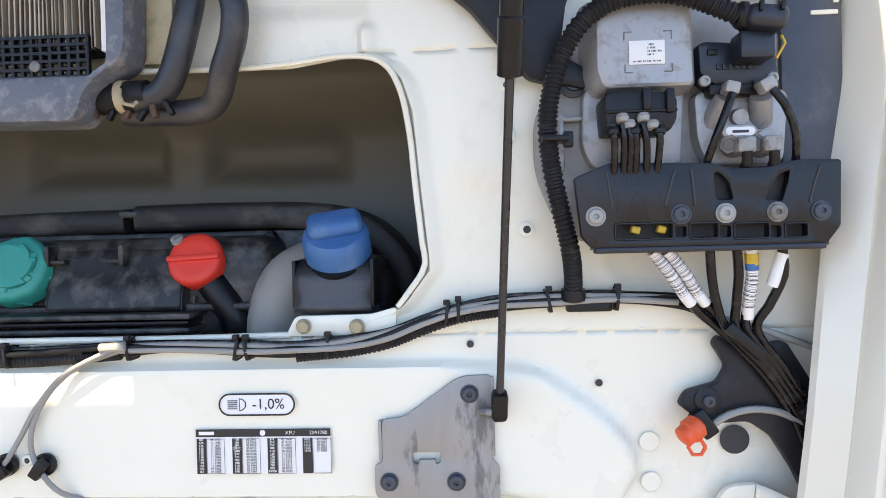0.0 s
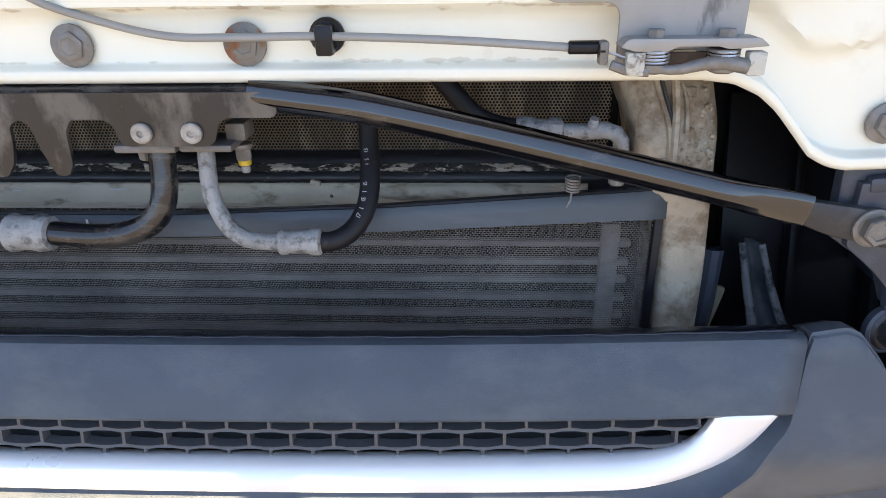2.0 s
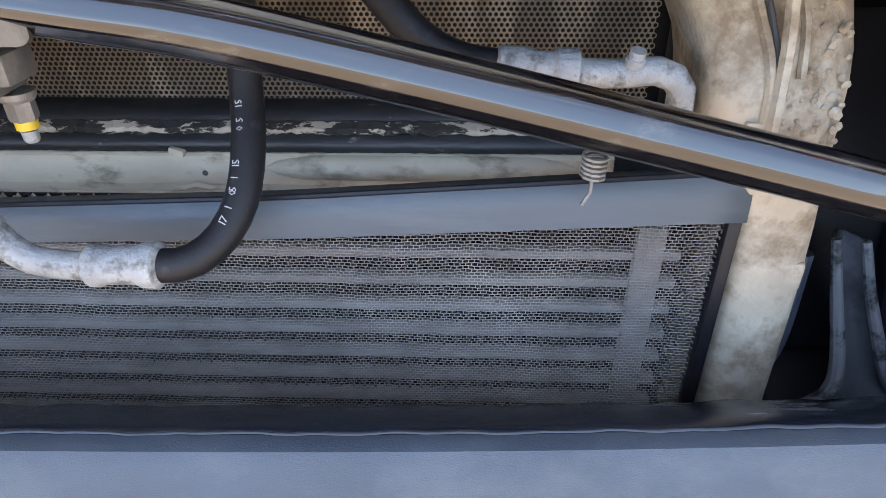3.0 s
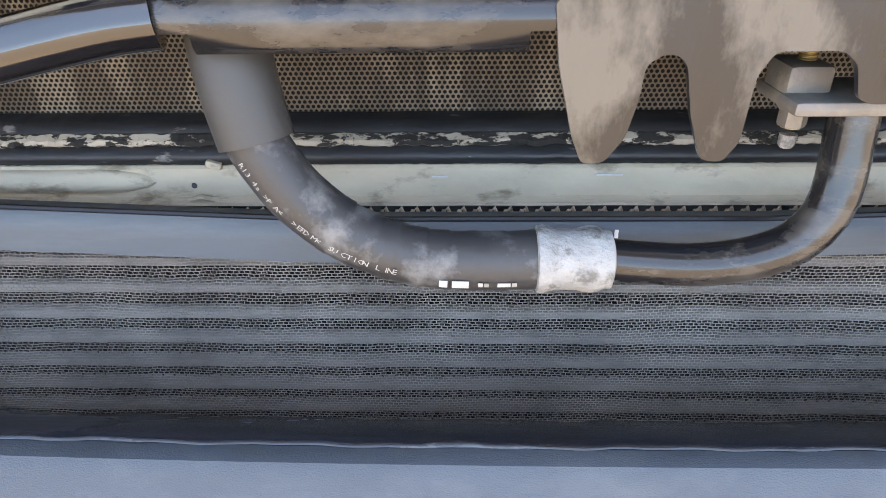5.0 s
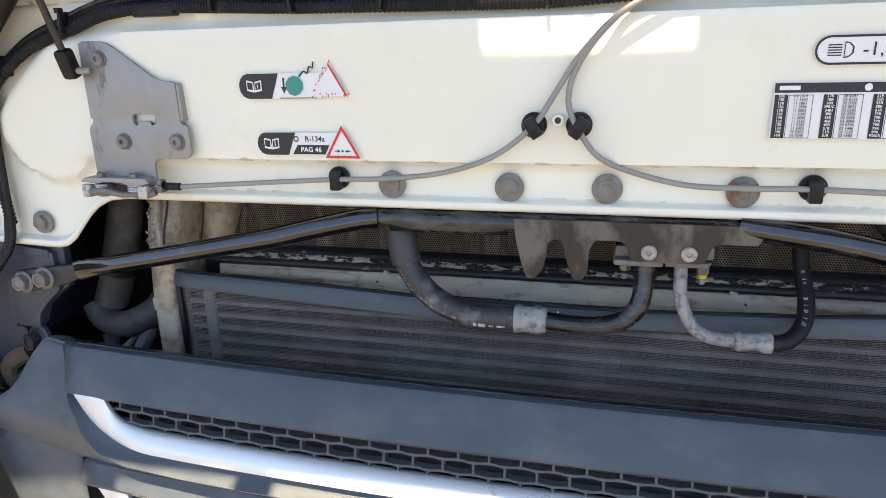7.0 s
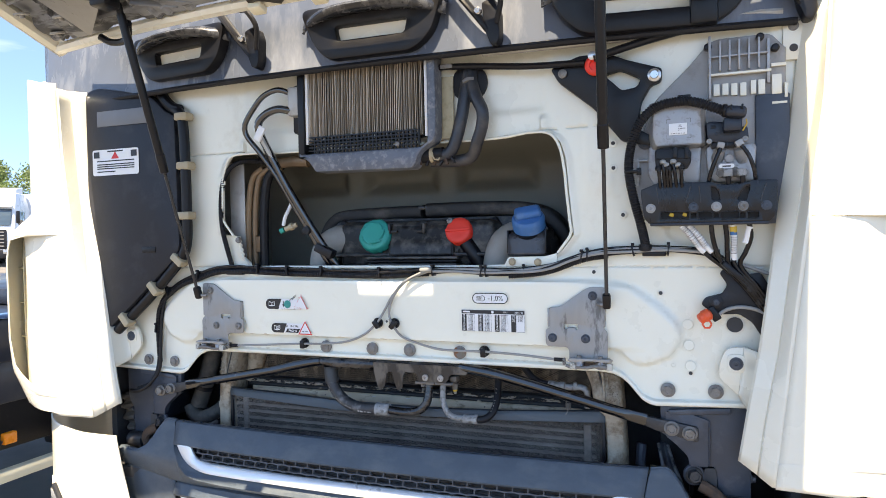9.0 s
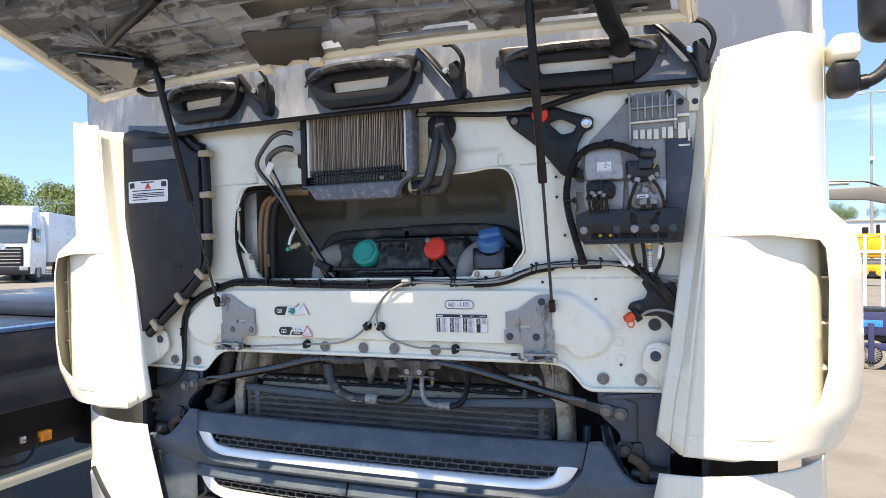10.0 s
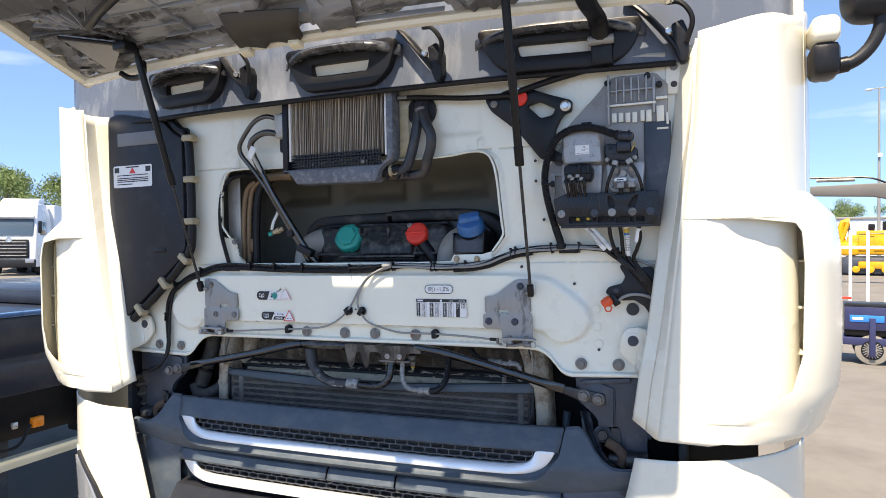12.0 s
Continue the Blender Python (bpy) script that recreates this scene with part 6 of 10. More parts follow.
EDGE_B = spline([(0.690, 0.14, 1.066), (0.706, 0.13, 1.015), (0.735, 0.12, 0.950), (0.760, 0.112, 0.925), (0.785, 0.11, 0.905)], 0.006)
rows = []
for k in range(31):
    a, b = EDGE_A[round(k * (len(EDGE_A) - 1) / 30)], EDGE_B[round(k * (len(EDGE_B) - 1) / 30)]
    rows.append([a.lerp(b, f) + Vector((0, 0.016 * math.sin(math.pi * f), 0)) for f in (0, 0.12, 0.3, 0.5, 0.7, 0.88, 1)])
thick(part("frame_horn", add_sheet(bmesh.new(), rows), mats["horn"], behind, "dusty blue-grey forked casting", smooth=60), 0.004)
for e in (EDGE_A, EDGE_B):
    part("horn_edge", tube([tuple(p) for p in e], lambda u: 0.0035 + 0.0035 * u, seg=10, raw=True), mats["scraped"], behind, "scraped edge of the casting")
part("tan_pad", box((0.652, 0.16, 0.975), (0.022, 0.01, 0.06), 0.004, Matrix.Rotation(0.2, 3, "Y")), TAN, behind, "tan pad behind the casting")
part("inner_panel", box((0.80, 0.215, 1.07), (0.26, 0.012, 0.28), 0.004, Matrix.Rotation(-0.25, 3, "X")), GREY_PLASTIC, behind, "dark blue-grey inner panel")
for x, w in ((0.745, 0.012), (0.845, 0.020)):
    part("panel_rib", box((x, 0.195, 1.07), (w, 0.02, 0.27), 0.004, Matrix.Rotation(-0.25, 3, "X")), GREY_PLASTIC, behind)
part("coupling_pipe", tube([(0.62, 0.12, 0.95), (0.625, 0.11, 1.0), (0.63, 0.12, 1.07)], 0.012, seg=10), CHASSIS, behind)
bm = bmesh.new()
part("air_hose", tube([(-0.632, 0.10, 1.285), (-0.640, 0.095, 1.227), (-0.656, 0.09, 1.165), (-0.676, 0.09, 1.11), (-0.690, 0.09, 1.080)], 0.026, seg=16), DUSTY_RUBBER, behind, "thick dusty rubber hose")
part("air_hose", tube([(-0.715, 0.085, 1.075), (-0.703, 0.08, 1.056), (-0.685, 0.08, 1.046), (-0.663, 0.08, 1.044), (-0.640, 0.085, 1.052), (-0.617, 0.09, 1.065), (-0.600, 0.10, 1.080), (-0.592, 0.12, 1.11)], 0.021, seg=16), DUSTY_RUBBER, behind)
part("hose_collar", lathe((-0.664, 0.09, 1.142), (-0.35, 0, -1), [(0, 0.026), (0.001, 0.0295), (0.011, 0.0295), (0.012, 0.026)], 18), BLACK, behind)
part("hose_collar", lathe((-0.604, 0.096, 1.074), (0.6, 0.3, 0.6), [(0, 0.021), (0.001, 0.0245), (0.009, 0.0245), (0.010, 0.021)], 18), DUSTY_RUBBER, behind)
part("stay", tube([(-0.740, 0.085, 0.95), (-0.725, 0.085, 0.961), (-0.648, 0.10, 1.025), (-0.62, 0.11, 1.05)], 0.011, seg=10, flat=0.6), ALU, behind)
part("stay", tube([(-0.672, 0.085, 0.945), (-0.664, 0.085, 0.960), (-0.648, 0.09, 1.00), (-0.628, 0.10, 1.036)], 0.017, seg=12, flat=0.7), mats["scraped"], behind, "scraped dark casting")
part("stay", tube([(-0.715, 0.10, 0.93), (-0.713, 0.10, 1.02)], 0.014, seg=10), CHASSIS, behind)
part("bellows", tube([(-0.90, 0.05, 1.12), (-0.885, 0.05, 1.05), (-0.87, 0.06, 0.99)], 0.05, seg=16, ribs=0.012, pitch=0.028), DUSTY_RUBBER, behind, "ribbed rubber bellows")

# ---- bolts on the sheet ----
def sheet_bolt(x, z, r, mat_, name="flange_bolt", label="dull grey hexagon flange bolt in the cream sheet"):
    y = press(x, z) - 0.003
    bm = add_lathe(bmesh.new(), (x, y, z), (0, -1, 0), [(0, r), (0.003, r), (0.0045, r * 0.82)], 24)
    add_hex_bolt(bm, (x, y - 0.004, z), (0, -1, 0), r * 0.70, 0.0035 if abs(x) < 0.4 else 0.006)
    return solo(name, bm, mat_, label, "bolt", "bolts along the sheet")


for x, z in ((-0.180, 1.2955), (-0.041, 1.2955), (0.066, 1.2965)):
    sheet_bolt(x, z, 0.0165, BOLT)
sheet_bolt(0.2025, 1.2965, 0.0165, RUSTY_BOLT, label="rust-stained flange bolt in the cream sheet")
for x, z in ((0.695, 1.235), (0.794, 1.237), (-0.791, 1.232), (-0.693, 1.231)):
    sheet_bolt(x, z, 0.016, BOLT)


def rivet_nut(x, z, r=0.009):
    y = press(x, z) - 0.002
    bm = add_lathe(bmesh.new(), (x, y, z), (0, -1, 0), [(0, r), (0.002, r), (0.003, r * 0.8), (0.003, r * 0.5), (0.001, r * 0.45)], 20)
    top = thing("rivet_nut", "small painted threaded insert in the cream sheet", "rivet nut", "threaded inserts")
    part("rim", bm, CREAM, top)
    part("bore", lathe((x, y - 0.0014, z), (0, -1, 0), [(0, r * 0.5), (0.0009, r * 0.5)], 16), DARK, top, "dark threaded bore")
    return top


for x, z in ((0.604, 1.629), (0.585, 1.79), (0.013, 1.372), (0.585, 1.735)):
    rivet_nut(x, z, 0.009 if x > 0.1 else 0.007)
for x, z in ((0.347, 1.5245), (0.409, 1.5235), (-0.434, 1.588)):
    y = press(x, z) - 0.003
    solo("ear_bolt", add_hex_bolt(bmesh.new(), (x, y - 0.006 if x > 0 else y, z), (0, -1, 0), 0.0075, 0.006, 0.009), TAN if x > 0 else BOLT, "yellowish zinc bolt on the opening's lower ear", "bolt", "ear bolts")
bm = plate(rounded([(0.325, 1.513), (0.337, 1.536), (0.425, 1.537), (0.455, 1.545), (0.452, 1.513)], 0.006), -0.021, -0.015, bevel=0.001)
part("mounting_ear", bm, CREAM, cab)


# ---- latch plates with their spring catches ----
WORN_WHITE = mat("chipped_white_coating", (0.50, 0.485, 0.43), 0.6, vary=0.15, scale=90, bump=0.4, bump_scale=300, dirt=(0.14, 0.11, 0.085), dirt_amount=0.85, dirt_scale=120, dirt_edge=(0.52, 0.62))
def latch_plate(s):
    top = thing("latch_plate", "grey galvanised latch plate screwed to the cream sheet", "latch plate", "flap latches")
    o = [(0.435, 1.418), (0.460, 1.420), (0.524, 1.466), (0.559, 1.467), (0.559, 1.371), (0.567, 1.364), (0.567, 1.284), (0.480, 1.284), (0.480, 1.326), (0.4255, 1.326), (0.4255, 1.366), (0.4345, 1.369)]
    o = rounded(o, [0.006, 0.01, 0.012, 0.004, 0.003, 0.006, 0.004, 0.004, 0.012, 0.012, 0.012, 0.003])
    h = rounded([(0.469, 1.369), (0.469, 1.380), (0.501, 1.380), (0.501, 1.369), (0.495, 1.366), (0.495, 1.372), (0.476, 1.372), (0.476, 1.366)], 0.0025, 3)
    mir = lambda pts: [(a * s, b) for a, b in pts][:: int(s)]
    part("plate", plate(mir(o), -0.028, -0.024, [mir(h)], 0.0008), STEEL, top)
    part("slot_floor", box((0.485 * s, -0.017, 1.373), (0.034, 0.004, 0.018)), CREAM, top, "cream sheet seen through the slot")
    part("side_lip", box((0.4325 * s, -0.022, 1.394), (0.004, 0.012, 0.044), 0.0012), STEEL, top)
    part("side_lip", box((0.5605 * s, -0.022, 1.42), (0.004, 0.012, 0.09), 0.0012), STEEL, top)
    for x, z in ((0.442, 1.347), (0.518, 1.347), (0.535, 1.446)):
        bm = bmesh.new()
        add_torx(bm, (x * s, -0.028, z), (0, -1, 0), 0.0085, 0.006, 0.0105)
        part("torx_screw", bm, CHASSIS if s > 0 else BOLT, top, "round torx screw")
    # catch: two coiled pivots between worn white cheeks, a cast lever across
    part("lower_fold", plate(mir(rounded([(0.478, 1.2985), (0.484, 1.3040), (0.572, 1.3040), (0.579, 1.2985), (0.552, 1.2965), (0.545, 1.2985), (0.518, 1.2985), (0.510, 1.2950), (0.488, 1.2955)], 0.002)), -0.046, -0.026, bevel=0.0008), STEEL, top, "folded lower lip of the plate")
    for x in (0.5035, 0.5515):
        part("pivot_nut", add_hex_bolt(bmesh.new(), (x * s, -0.038, 1.3035), (0, 0, 1), 0.0062, 0.006), BOLT, top)
        bm = bmesh.new()
        for k in range(4):
            ring = [(x * s + 0.0105 * math.cos(a), -0.037 + 0.0095 * math.sin(a), 1.2950 - 0.0023 * k + 0.0006 * math.sin(a)) for a in (2 * math.pi * j / 16 for j in range(17))]
            add_tube(bm, ring, 0.0009, seg=5, raw=True)
        part("coil_spring", bm, BRIGHT, top, "small bright coil spring")
        part("pivot", lathe((x * s, -0.037, 1.2960), (0, 0, -1), [(0, 0.0095), (0.002, 0.0095), (0.0025, 0.006), (0.009, 0.006), (0.010, 0.0105), (0.015, 0.0095), (0.0165, 0.006)], 18), BOLT, top)
    part("lever", tube([(0.503 * s, -0.043, 1.2835), (0.518 * s, -0.045, 1.2830), (0.530 * s, -0.045, 1.2855), (0.545 * s, -0.045, 1.2880), (0.566 * s, -0.043, 1.2850)], lambda u: 0.0030 + 0.0026 * u, seg=10), BOLT, top, "dark cast lever between the springs", smooth=60)
    part("lever_arm", tube([(0.474 * s, -0.040, 1.2860), (0.484 * s, -0.041, 1.2825), (0.500 * s, -0.043, 1.2815)], 0.0036, seg=8), BOLT, top)
    # brown box doubles as the shadow behind the lever
    part("lever_shadow", box((0.527 * s, -0.030, 1.2880), (0.060, 0.004, 0.010), 0.001), RUST, top, "brown stained back of the catch, also standing for the lever's shadow")
    for x, w_ in ((0.4900, 0.0130), (0.5722, 0.0125)):
        part("cheek", box((x * s, -0.041, 1.2868), (w_, 0.010, 0.0160), 0.0016), WORN_WHITE, top, "chipped white catch cheek")
    part("inner_pad", box((0.5270 * s, -0.028, 1.2905), (0.016, 0.004, 0.008), 0.001), TAN, top)
    part("cable_stop", box((0.4690 * s, -0.034, 1.2935), (0.0065, 0.012, 0.0165), 0.002), BOLT, top)
    part("stop_rim", lathe((0.4655 * s, -0.034, 1.2950), (s, 0, 0), [(0, 0.0050), (0.002, 0.0062), (0.004, 0.0062), (0.006, 0.0045)], 12), BLACK, top)
    part("cable_wire", tube([(0.472 * s, -0.035, 1.2940), (0.480 * s, -0.038, 1.2915), (0.487 * s, -0.040, 1.2895)], 0.0011, seg=6), BRIGHT, top)
    return top


latch_plate(1)
latch_plate(-1)


# ---- grey release cables and their clips ----
def cable(points, name, label):
    bm = tube([(x, y, z) for x, y, z in points], 0.0031, seg=10)
    return solo(name, bm, GREY_CABLE, label, "cable", "flap release cables", smooth=60)


py = lambda x, z, d: (x, press(x, z) - d, z)
cable([py(0.14, 1.503, 0.022), py(0.085, 1.484, 0.018), py(0.055, 1.459, 0.012), py(0.031, 1.425, 0.010), py(0.0235, 1.393, 0.011), py(0.034, 1.365, 0.014), py(0.056, 1.335, 0.010), py(0.094, 1.3155, 0.010), py(0.146, 1.304, 0.012),
       py(0.20, 1.3035, 0.020), py(0.267, 1.3035, 0.017), py(0.36, 1.300, 0.018), (0.455, -0.030, 1.296)], "release_cable", "thin grey release cable looping to the latch")
cable([py(0.135, 1.507, 0.024), py(0.074, 1.477, 0.018), py(0.034, 1.437, 0.011), py(0.010, 1.400, 0.010), py(-0.012, 1.367, 0.014), py(-0.056, 1.3335, 0.010), py(-0.116, 1.312, 0.011), py(-0.18, 1.3055, 0.020),
       py(-0.245, 1.3025, 0.017), py(-0.35, 1.296, 0.018), (-0.452, -0.030, 1.292)], "release_cable", "thin grey release cable looping to the latch")
for s, z in ((1, 1.2965), (-1, 1.2925)):
    solo("cable_end", lathe((0.445 * s, -0.030, z), (s, 0, 0), [(0, 0.004), (0.001, 0.0048), (0.022, 0.0048), (0.023, 0.003)], 12), BLACK, "black sleeve at the end of a release cable", "cable end", "cable ends")
for x, z, a in ((0.035, 1.3675, 0.6), (-0.0115, 1.3675, -0.6), (0.267, 1.3025, 0.0), (-0.246, 1.3025, 0.0)):
    top = thing("cable_clip", "round black plastic clip holding a release cable", "cable clip", "release cable clips")
    y = press(x, z) - 0.003
    part("base", lathe((x, y, z), (0, -1, 0), [(0, 0.0135), (0.004, 0.0135), (0.007, 0.011)], 22), BLACK, top)
    part("jaw", box((x, y - 0.012, z - 0.002), (0.013, 0.014, 0.022), 0.002, Matrix.Rotation(a, 3, "Y")), BLACK, top)


# ---- writing ----
def text_points(body, size, bold=0.0):
    """Flat letters as vertices and faces, middle at the origin."""
    cu = bpy.data.curves.new("letters", "FONT")
    cu.body, cu.size, cu.align_x, cu.align_y, cu.offset, cu.resolution_u = body, size, "CENTER", "CENTER", bold, 3
    ob = bpy.data.objects.new("letters", cu)
    me = ob.to_mesh()
    vs, fs = [v.co.copy() for v in me.vertices], [tuple(p.vertices) for p in me.polygons]
    ob.to_mesh_clear()
    bpy.data.objects.remove(ob)
    bpy.data.curves.remove(cu)
    return vs, fs


def add_text(bm, body, size, place, bold=0.0):
    vs, fs = text_points(body, size, bold)
    made = [bm.verts.new(place(v.x, v.y)) for v in vs]
    for f in fs:
        try:
            bm.faces.new([made[k] for k in f])
        except ValueError:
            pass
    return bm


def flat(x, z, d=0.0015, turn=0.0):
    """Onto the sheet round x, z, d metres off it."""
    c, s = math.cos(turn), math.sin(turn)
    y = press(x, z) - 0.003
    return lambda a, b: (x + a * c - b * s, y - d, z + a * s + b * c)


def add_flat(bm, pts, place):
    f = bm.faces.new([bm.verts.new(place(*p)) for p in pts])
    return f


def rect(x0, z0, x1, z1):
    return [(x0, z0), (x1, z0), (x1, z1), (x0, z1)]


def add_ring_flat(bm, outer, inner, place):
    vo, vi = [bm.verts.new(place(*p)) for p in outer], [bm.verts.new(place(*p)) for p in inner]
    n = len(vo)
    for k in range(n):
        bm.faces.new((vo[k], vo[(k + 1) % n], vi[(k + 1) % n], vi[k]))


def pill(w, h, n=12):
    r = h / 2
    right = [(w / 2 - r + r * math.cos(a), r * math.sin(a)) for a in (-math.pi / 2 + math.pi * k / n for k in range(n + 1))]
    return right + [(-x, -z) for x, z in right]


def sticker(name, label, x, z, outline):
    top = thing(name, label, "sticker", "stickers on the sheet")
    bm = bmesh.new()
    add_flat(bm, outline, flat(x, z, 0.0006))
    part("backing", bm, WHITE, top, smooth=0)
    return top


# headlamp setting
st = sticker("headlamp_sticker", "white oval sticker with a headlamp sign reading -1,0%", 0.2905, 1.436, pill(0.0895, 0.0262))
pl = flat(0.2905, 1.436, 0.0012)
bm = bmesh.new()
add_ring_flat(bm, pill(0.0895, 0.0262), pill(0.0855, 0.0222), pl)
part("border", bm, INK, st, smooth=0)
bm = bmesh.new()
add_text(bm, "-1,0%", 0.0172, lambda a, b: pl(a + 0.0135, b))
for k in range(5):
    add_flat(bm, rect(-0.034, -0.0058 + 0.0029 * k - 0.0006 + 0.0006 * (2 - k), -0.0225, -0.0058 + 0.0029 * k + 0.0005 + 0.0006 * (2 - k)), pl)
dlamp = [(-0.0205, -0.0074), (-0.0165, -0.0066), (-0.0125, -0.003), (-0.0125, 0.003), (-0.0165, 0.0066), (-0.0205, 0.0074)]
add_ring_flat(bm, dlamp, [(-0.0168 + (a + 0.0165) * 0.74, b * 0.84) for a, b in dlamp], pl)
part("lettering", bm, INK, st, smooth=0)

# table of approval numbers
st = sticker("fuse_table", "white table sticker with black columns and rows of approval numbers", 0.2955, 1.381, rect(-0.0795, -0.0262, 0.0795, 0.0262))
pl = flat(0.2955, 1.381, 0.0012)
bm = bmesh.new()
add_flat(bm, rect(-0.079, 0.0170, 0.079, 0.0260), pl)
part("head_bar", bm, INK, st, smooth=0)
for c, x0 in enumerate((-0.0782, -0.0362, 0.0052, 0.0462)):
    bm = bmesh.new()
    add_flat(bm, rect(x0, -0.0258, x0 + 0.0115, 0.0152), pl)
    part("black_column", bm, INK, st, smooth=0)
bm = bmesh.new()
pl2 = flat(0.2955, 1.381, 0.0018)
CODES = ("10R 13R 13R 13R 13R 13R 13R 13R 13R 13R 14R 16R", "17R 18R 28R 29R/C 34RI 39R 43R 46R 48R 51R 51R 51R", "51R 55R 55R 58R 61R 73R 79R 79R 79R 79R 89R 93/IIIR", "105R 111R 121C 122R 131R")
FIGURES = ("04 2319,11 1443,11 1861,11 2006,11 2005,11 2045,11 2046,11 2167,11 2188,11 2402,07 0360,06 0240", "08 0341,03 0156,00 0420,02 0011,02 0185,00 0396,00 0636,04 4008,04 0346,02 1446,02 1528,02 1665",
           "02 1660,01 0253,01 0635,02 0028,00 0078,01 0135,01 0109,01 0111,01 0112,01 0113,00 0073,00 0030", "05 0018,00 0007,00 0071,00 0005,01 0003")
for c, x0 in enumerate((-0.0782, -0.0362, 0.0052, 0.0462)):
    for r, word in enumerate(CODES[c].split()):
        add_text(bm, word, 0.0036, lambda a, b: pl2(a + x0 + 0.0057, b + 0.0138 - 0.00335 * r), 0.00006)
add_flat(bm, rect(-0.075, 0.0195, -0.057, 0.0235), pl2)
add_flat(bm, [(0.0 + 0.0034 * math.cos(a), 0.0215 + 0.0034 * math.sin(a)) for a in (2 * math.pi * k / 14 for k in range(14))], pl2)
add_text(bm, "XFU", 0.0060, lambda a, b: pl2(a + 0.032, b + 0.0212))
add_text(bm, "2041780", 0.0060, lambda a, b: pl2(a + 0.065, b + 0.0212))
tagged(part("white_print", bm, WHITE, st, smooth=0), kind="stuff")
bm = bmesh.new()
for c, x0 in enumerate((-0.0662, -0.0242, 0.0172, 0.0582)):
    for r, word in enumerate(FIGURES[c].split(",")):
        add_text(bm, word, 0.0037, lambda a, b: pl2(a + x0 + 0.0106, b + 0.0138 - 0.00335 * r), 0.00005)
tagged(part("figure_print", bm, INK, st, smooth=0), kind="stuff")
for c, x0 in enumerate((-0.0662, -0.0242, 0.0172, 0.0582)):
    bm = bmesh.new()
    add_ring_flat(bm, rect(x0, -0.0256, x0 + 0.0212, 0.0150), rect(x0 + 0.0005, -0.0251, x0 + 0.0207, 0.0145), pl2)
    part("column_frame", bm, INK, st, smooth=0)


def book_sign(bm_black, bm_white, pl, pl2, h):
    """Black rounded field with an open manual."""
    o = [(0.0, -h / 2)] + [(-0.028 - h / 2 * math.sin(a) * 0.9, -h / 2 * math.cos(a)) for a in (math.pi * k / 10 for k in range(11))] + [(0.010, h / 2)]
    add_flat(bm_black, o, pl)
    for s in (-1, 1):
        q = [(-0.021, -0.0068), (-0.021 + s * 0.0095, -0.0050), (-0.021 + s * 0.0095, 0.0068), (-0.021 + s * 0.001, 0.0052)]
        add_flat(bm_white, q, pl2)
    for s in (-1, 1):
        if s > 0:
            add_text(bm_white, "i", 0.0085, lambda a, b: (pl2(a, b)[0] - 0.0162 + 0.0, pl2(a, b)[1] - 0.0009, pl2(a, b)[2] + 0.0004), 0.0002)
        add_flat(bm_black, [(-0.021 + s * 0.0018, -0.0040), (-0.021 + s * 0.0082, -0.0030), (-0.021 + s * 0.0082, 0.0048), (-0.021 + s * 0.0018, 0.0035)], lambda a, b: (pl2(a, b)[0], pl2(a, b)[1] - 0.0005, pl2(a, b)[2]))


def triangle(r):
    return [(r * 1.0 * math.cos(a), r * math.sin(a) - r * 0.0) for a in (math.pi / 2, math.pi / 2 + 2.0944, math.pi / 2 + 4.18879)]


# refrigerant sign
st = sticker("refrigerant_sticker", "small sticker with manual sign, R-134a, PAG 46 and warning triangle", -0.283, 1.345, pill(0.112, 0.026))
pl, pl2, pl3 = flat(-0.283, 1.345, 0.0012), flat(-0.283, 1.345, 0.0018), flat(-0.283, 1.345, 0.0026)
bk, wh = bmesh.new(), bmesh.new()
book_sign(bk, wh, lambda a, b: pl(a - 0.016, b), lambda a, b: pl2(a - 0.016, b), 0.026)
add_flat(bk, [(-0.011, -0.0120), (-0.004, -0.0012), (0.036, -0.0012), (0.030, -0.0120)], pl)
add_text(bk, "R-134a", 0.0088, lambda a, b: pl(a + 0.018, b + 0.0055), 0.0001)
add_ring_flat(bk, [(-0.0055 + 0.0036 * math.cos(k * 0.785), 0.0058 + 0.0036 * math.sin(k * 0.785)) for k in range(8)], [(-0.0055 + 0.0022 * math.cos(k * 0.785), 0.0058 + 0.0022 * math.sin(k * 0.785)) for k in range(8)], pl)
add_text(wh, "PAG 46", 0.0082, lambda a, b: pl2(a + 0.013, b - 0.0066), 0.0002)
tri_at = lambda f: (lambda a, b: f(a + 0.0525, b - 0.0035))
add_flat(wh, triangle(0.0225), tri_at(pl2))
part("black_print", bk, INK, st, smooth=0)
tagged(part("white_print", wh, WHITE, st, smooth=0), kind="stuff")
bm = bmesh.new()
add_ring_flat(bm, triangle(0.0250), triangle(0.0195), tri_at(pl3))
part("red_triangle", bm, REDINK, st, smooth=0)
bm = bmesh.new()
for s in (-1, 1):
    add_flat(bm, [(s * 0.0095, -0.0048), (s * 0.0095, -0.0036), (s * 0.0062, -0.0036), (s * 0.0062, -0.0022), (s * 0.0030, -0.0042), (s * 0.0062, -0.0062), (s * 0.0062, -0.0048)], tri_at(pl3))
add_flat(bm, [(0.0014 * math.cos(k * 0.785), -0.0042 + 0.0014 * math.sin(k * 0.785)) for k in range(8)], tri_at(pl3))
part("arrows", bm, INK, st, smooth=0)

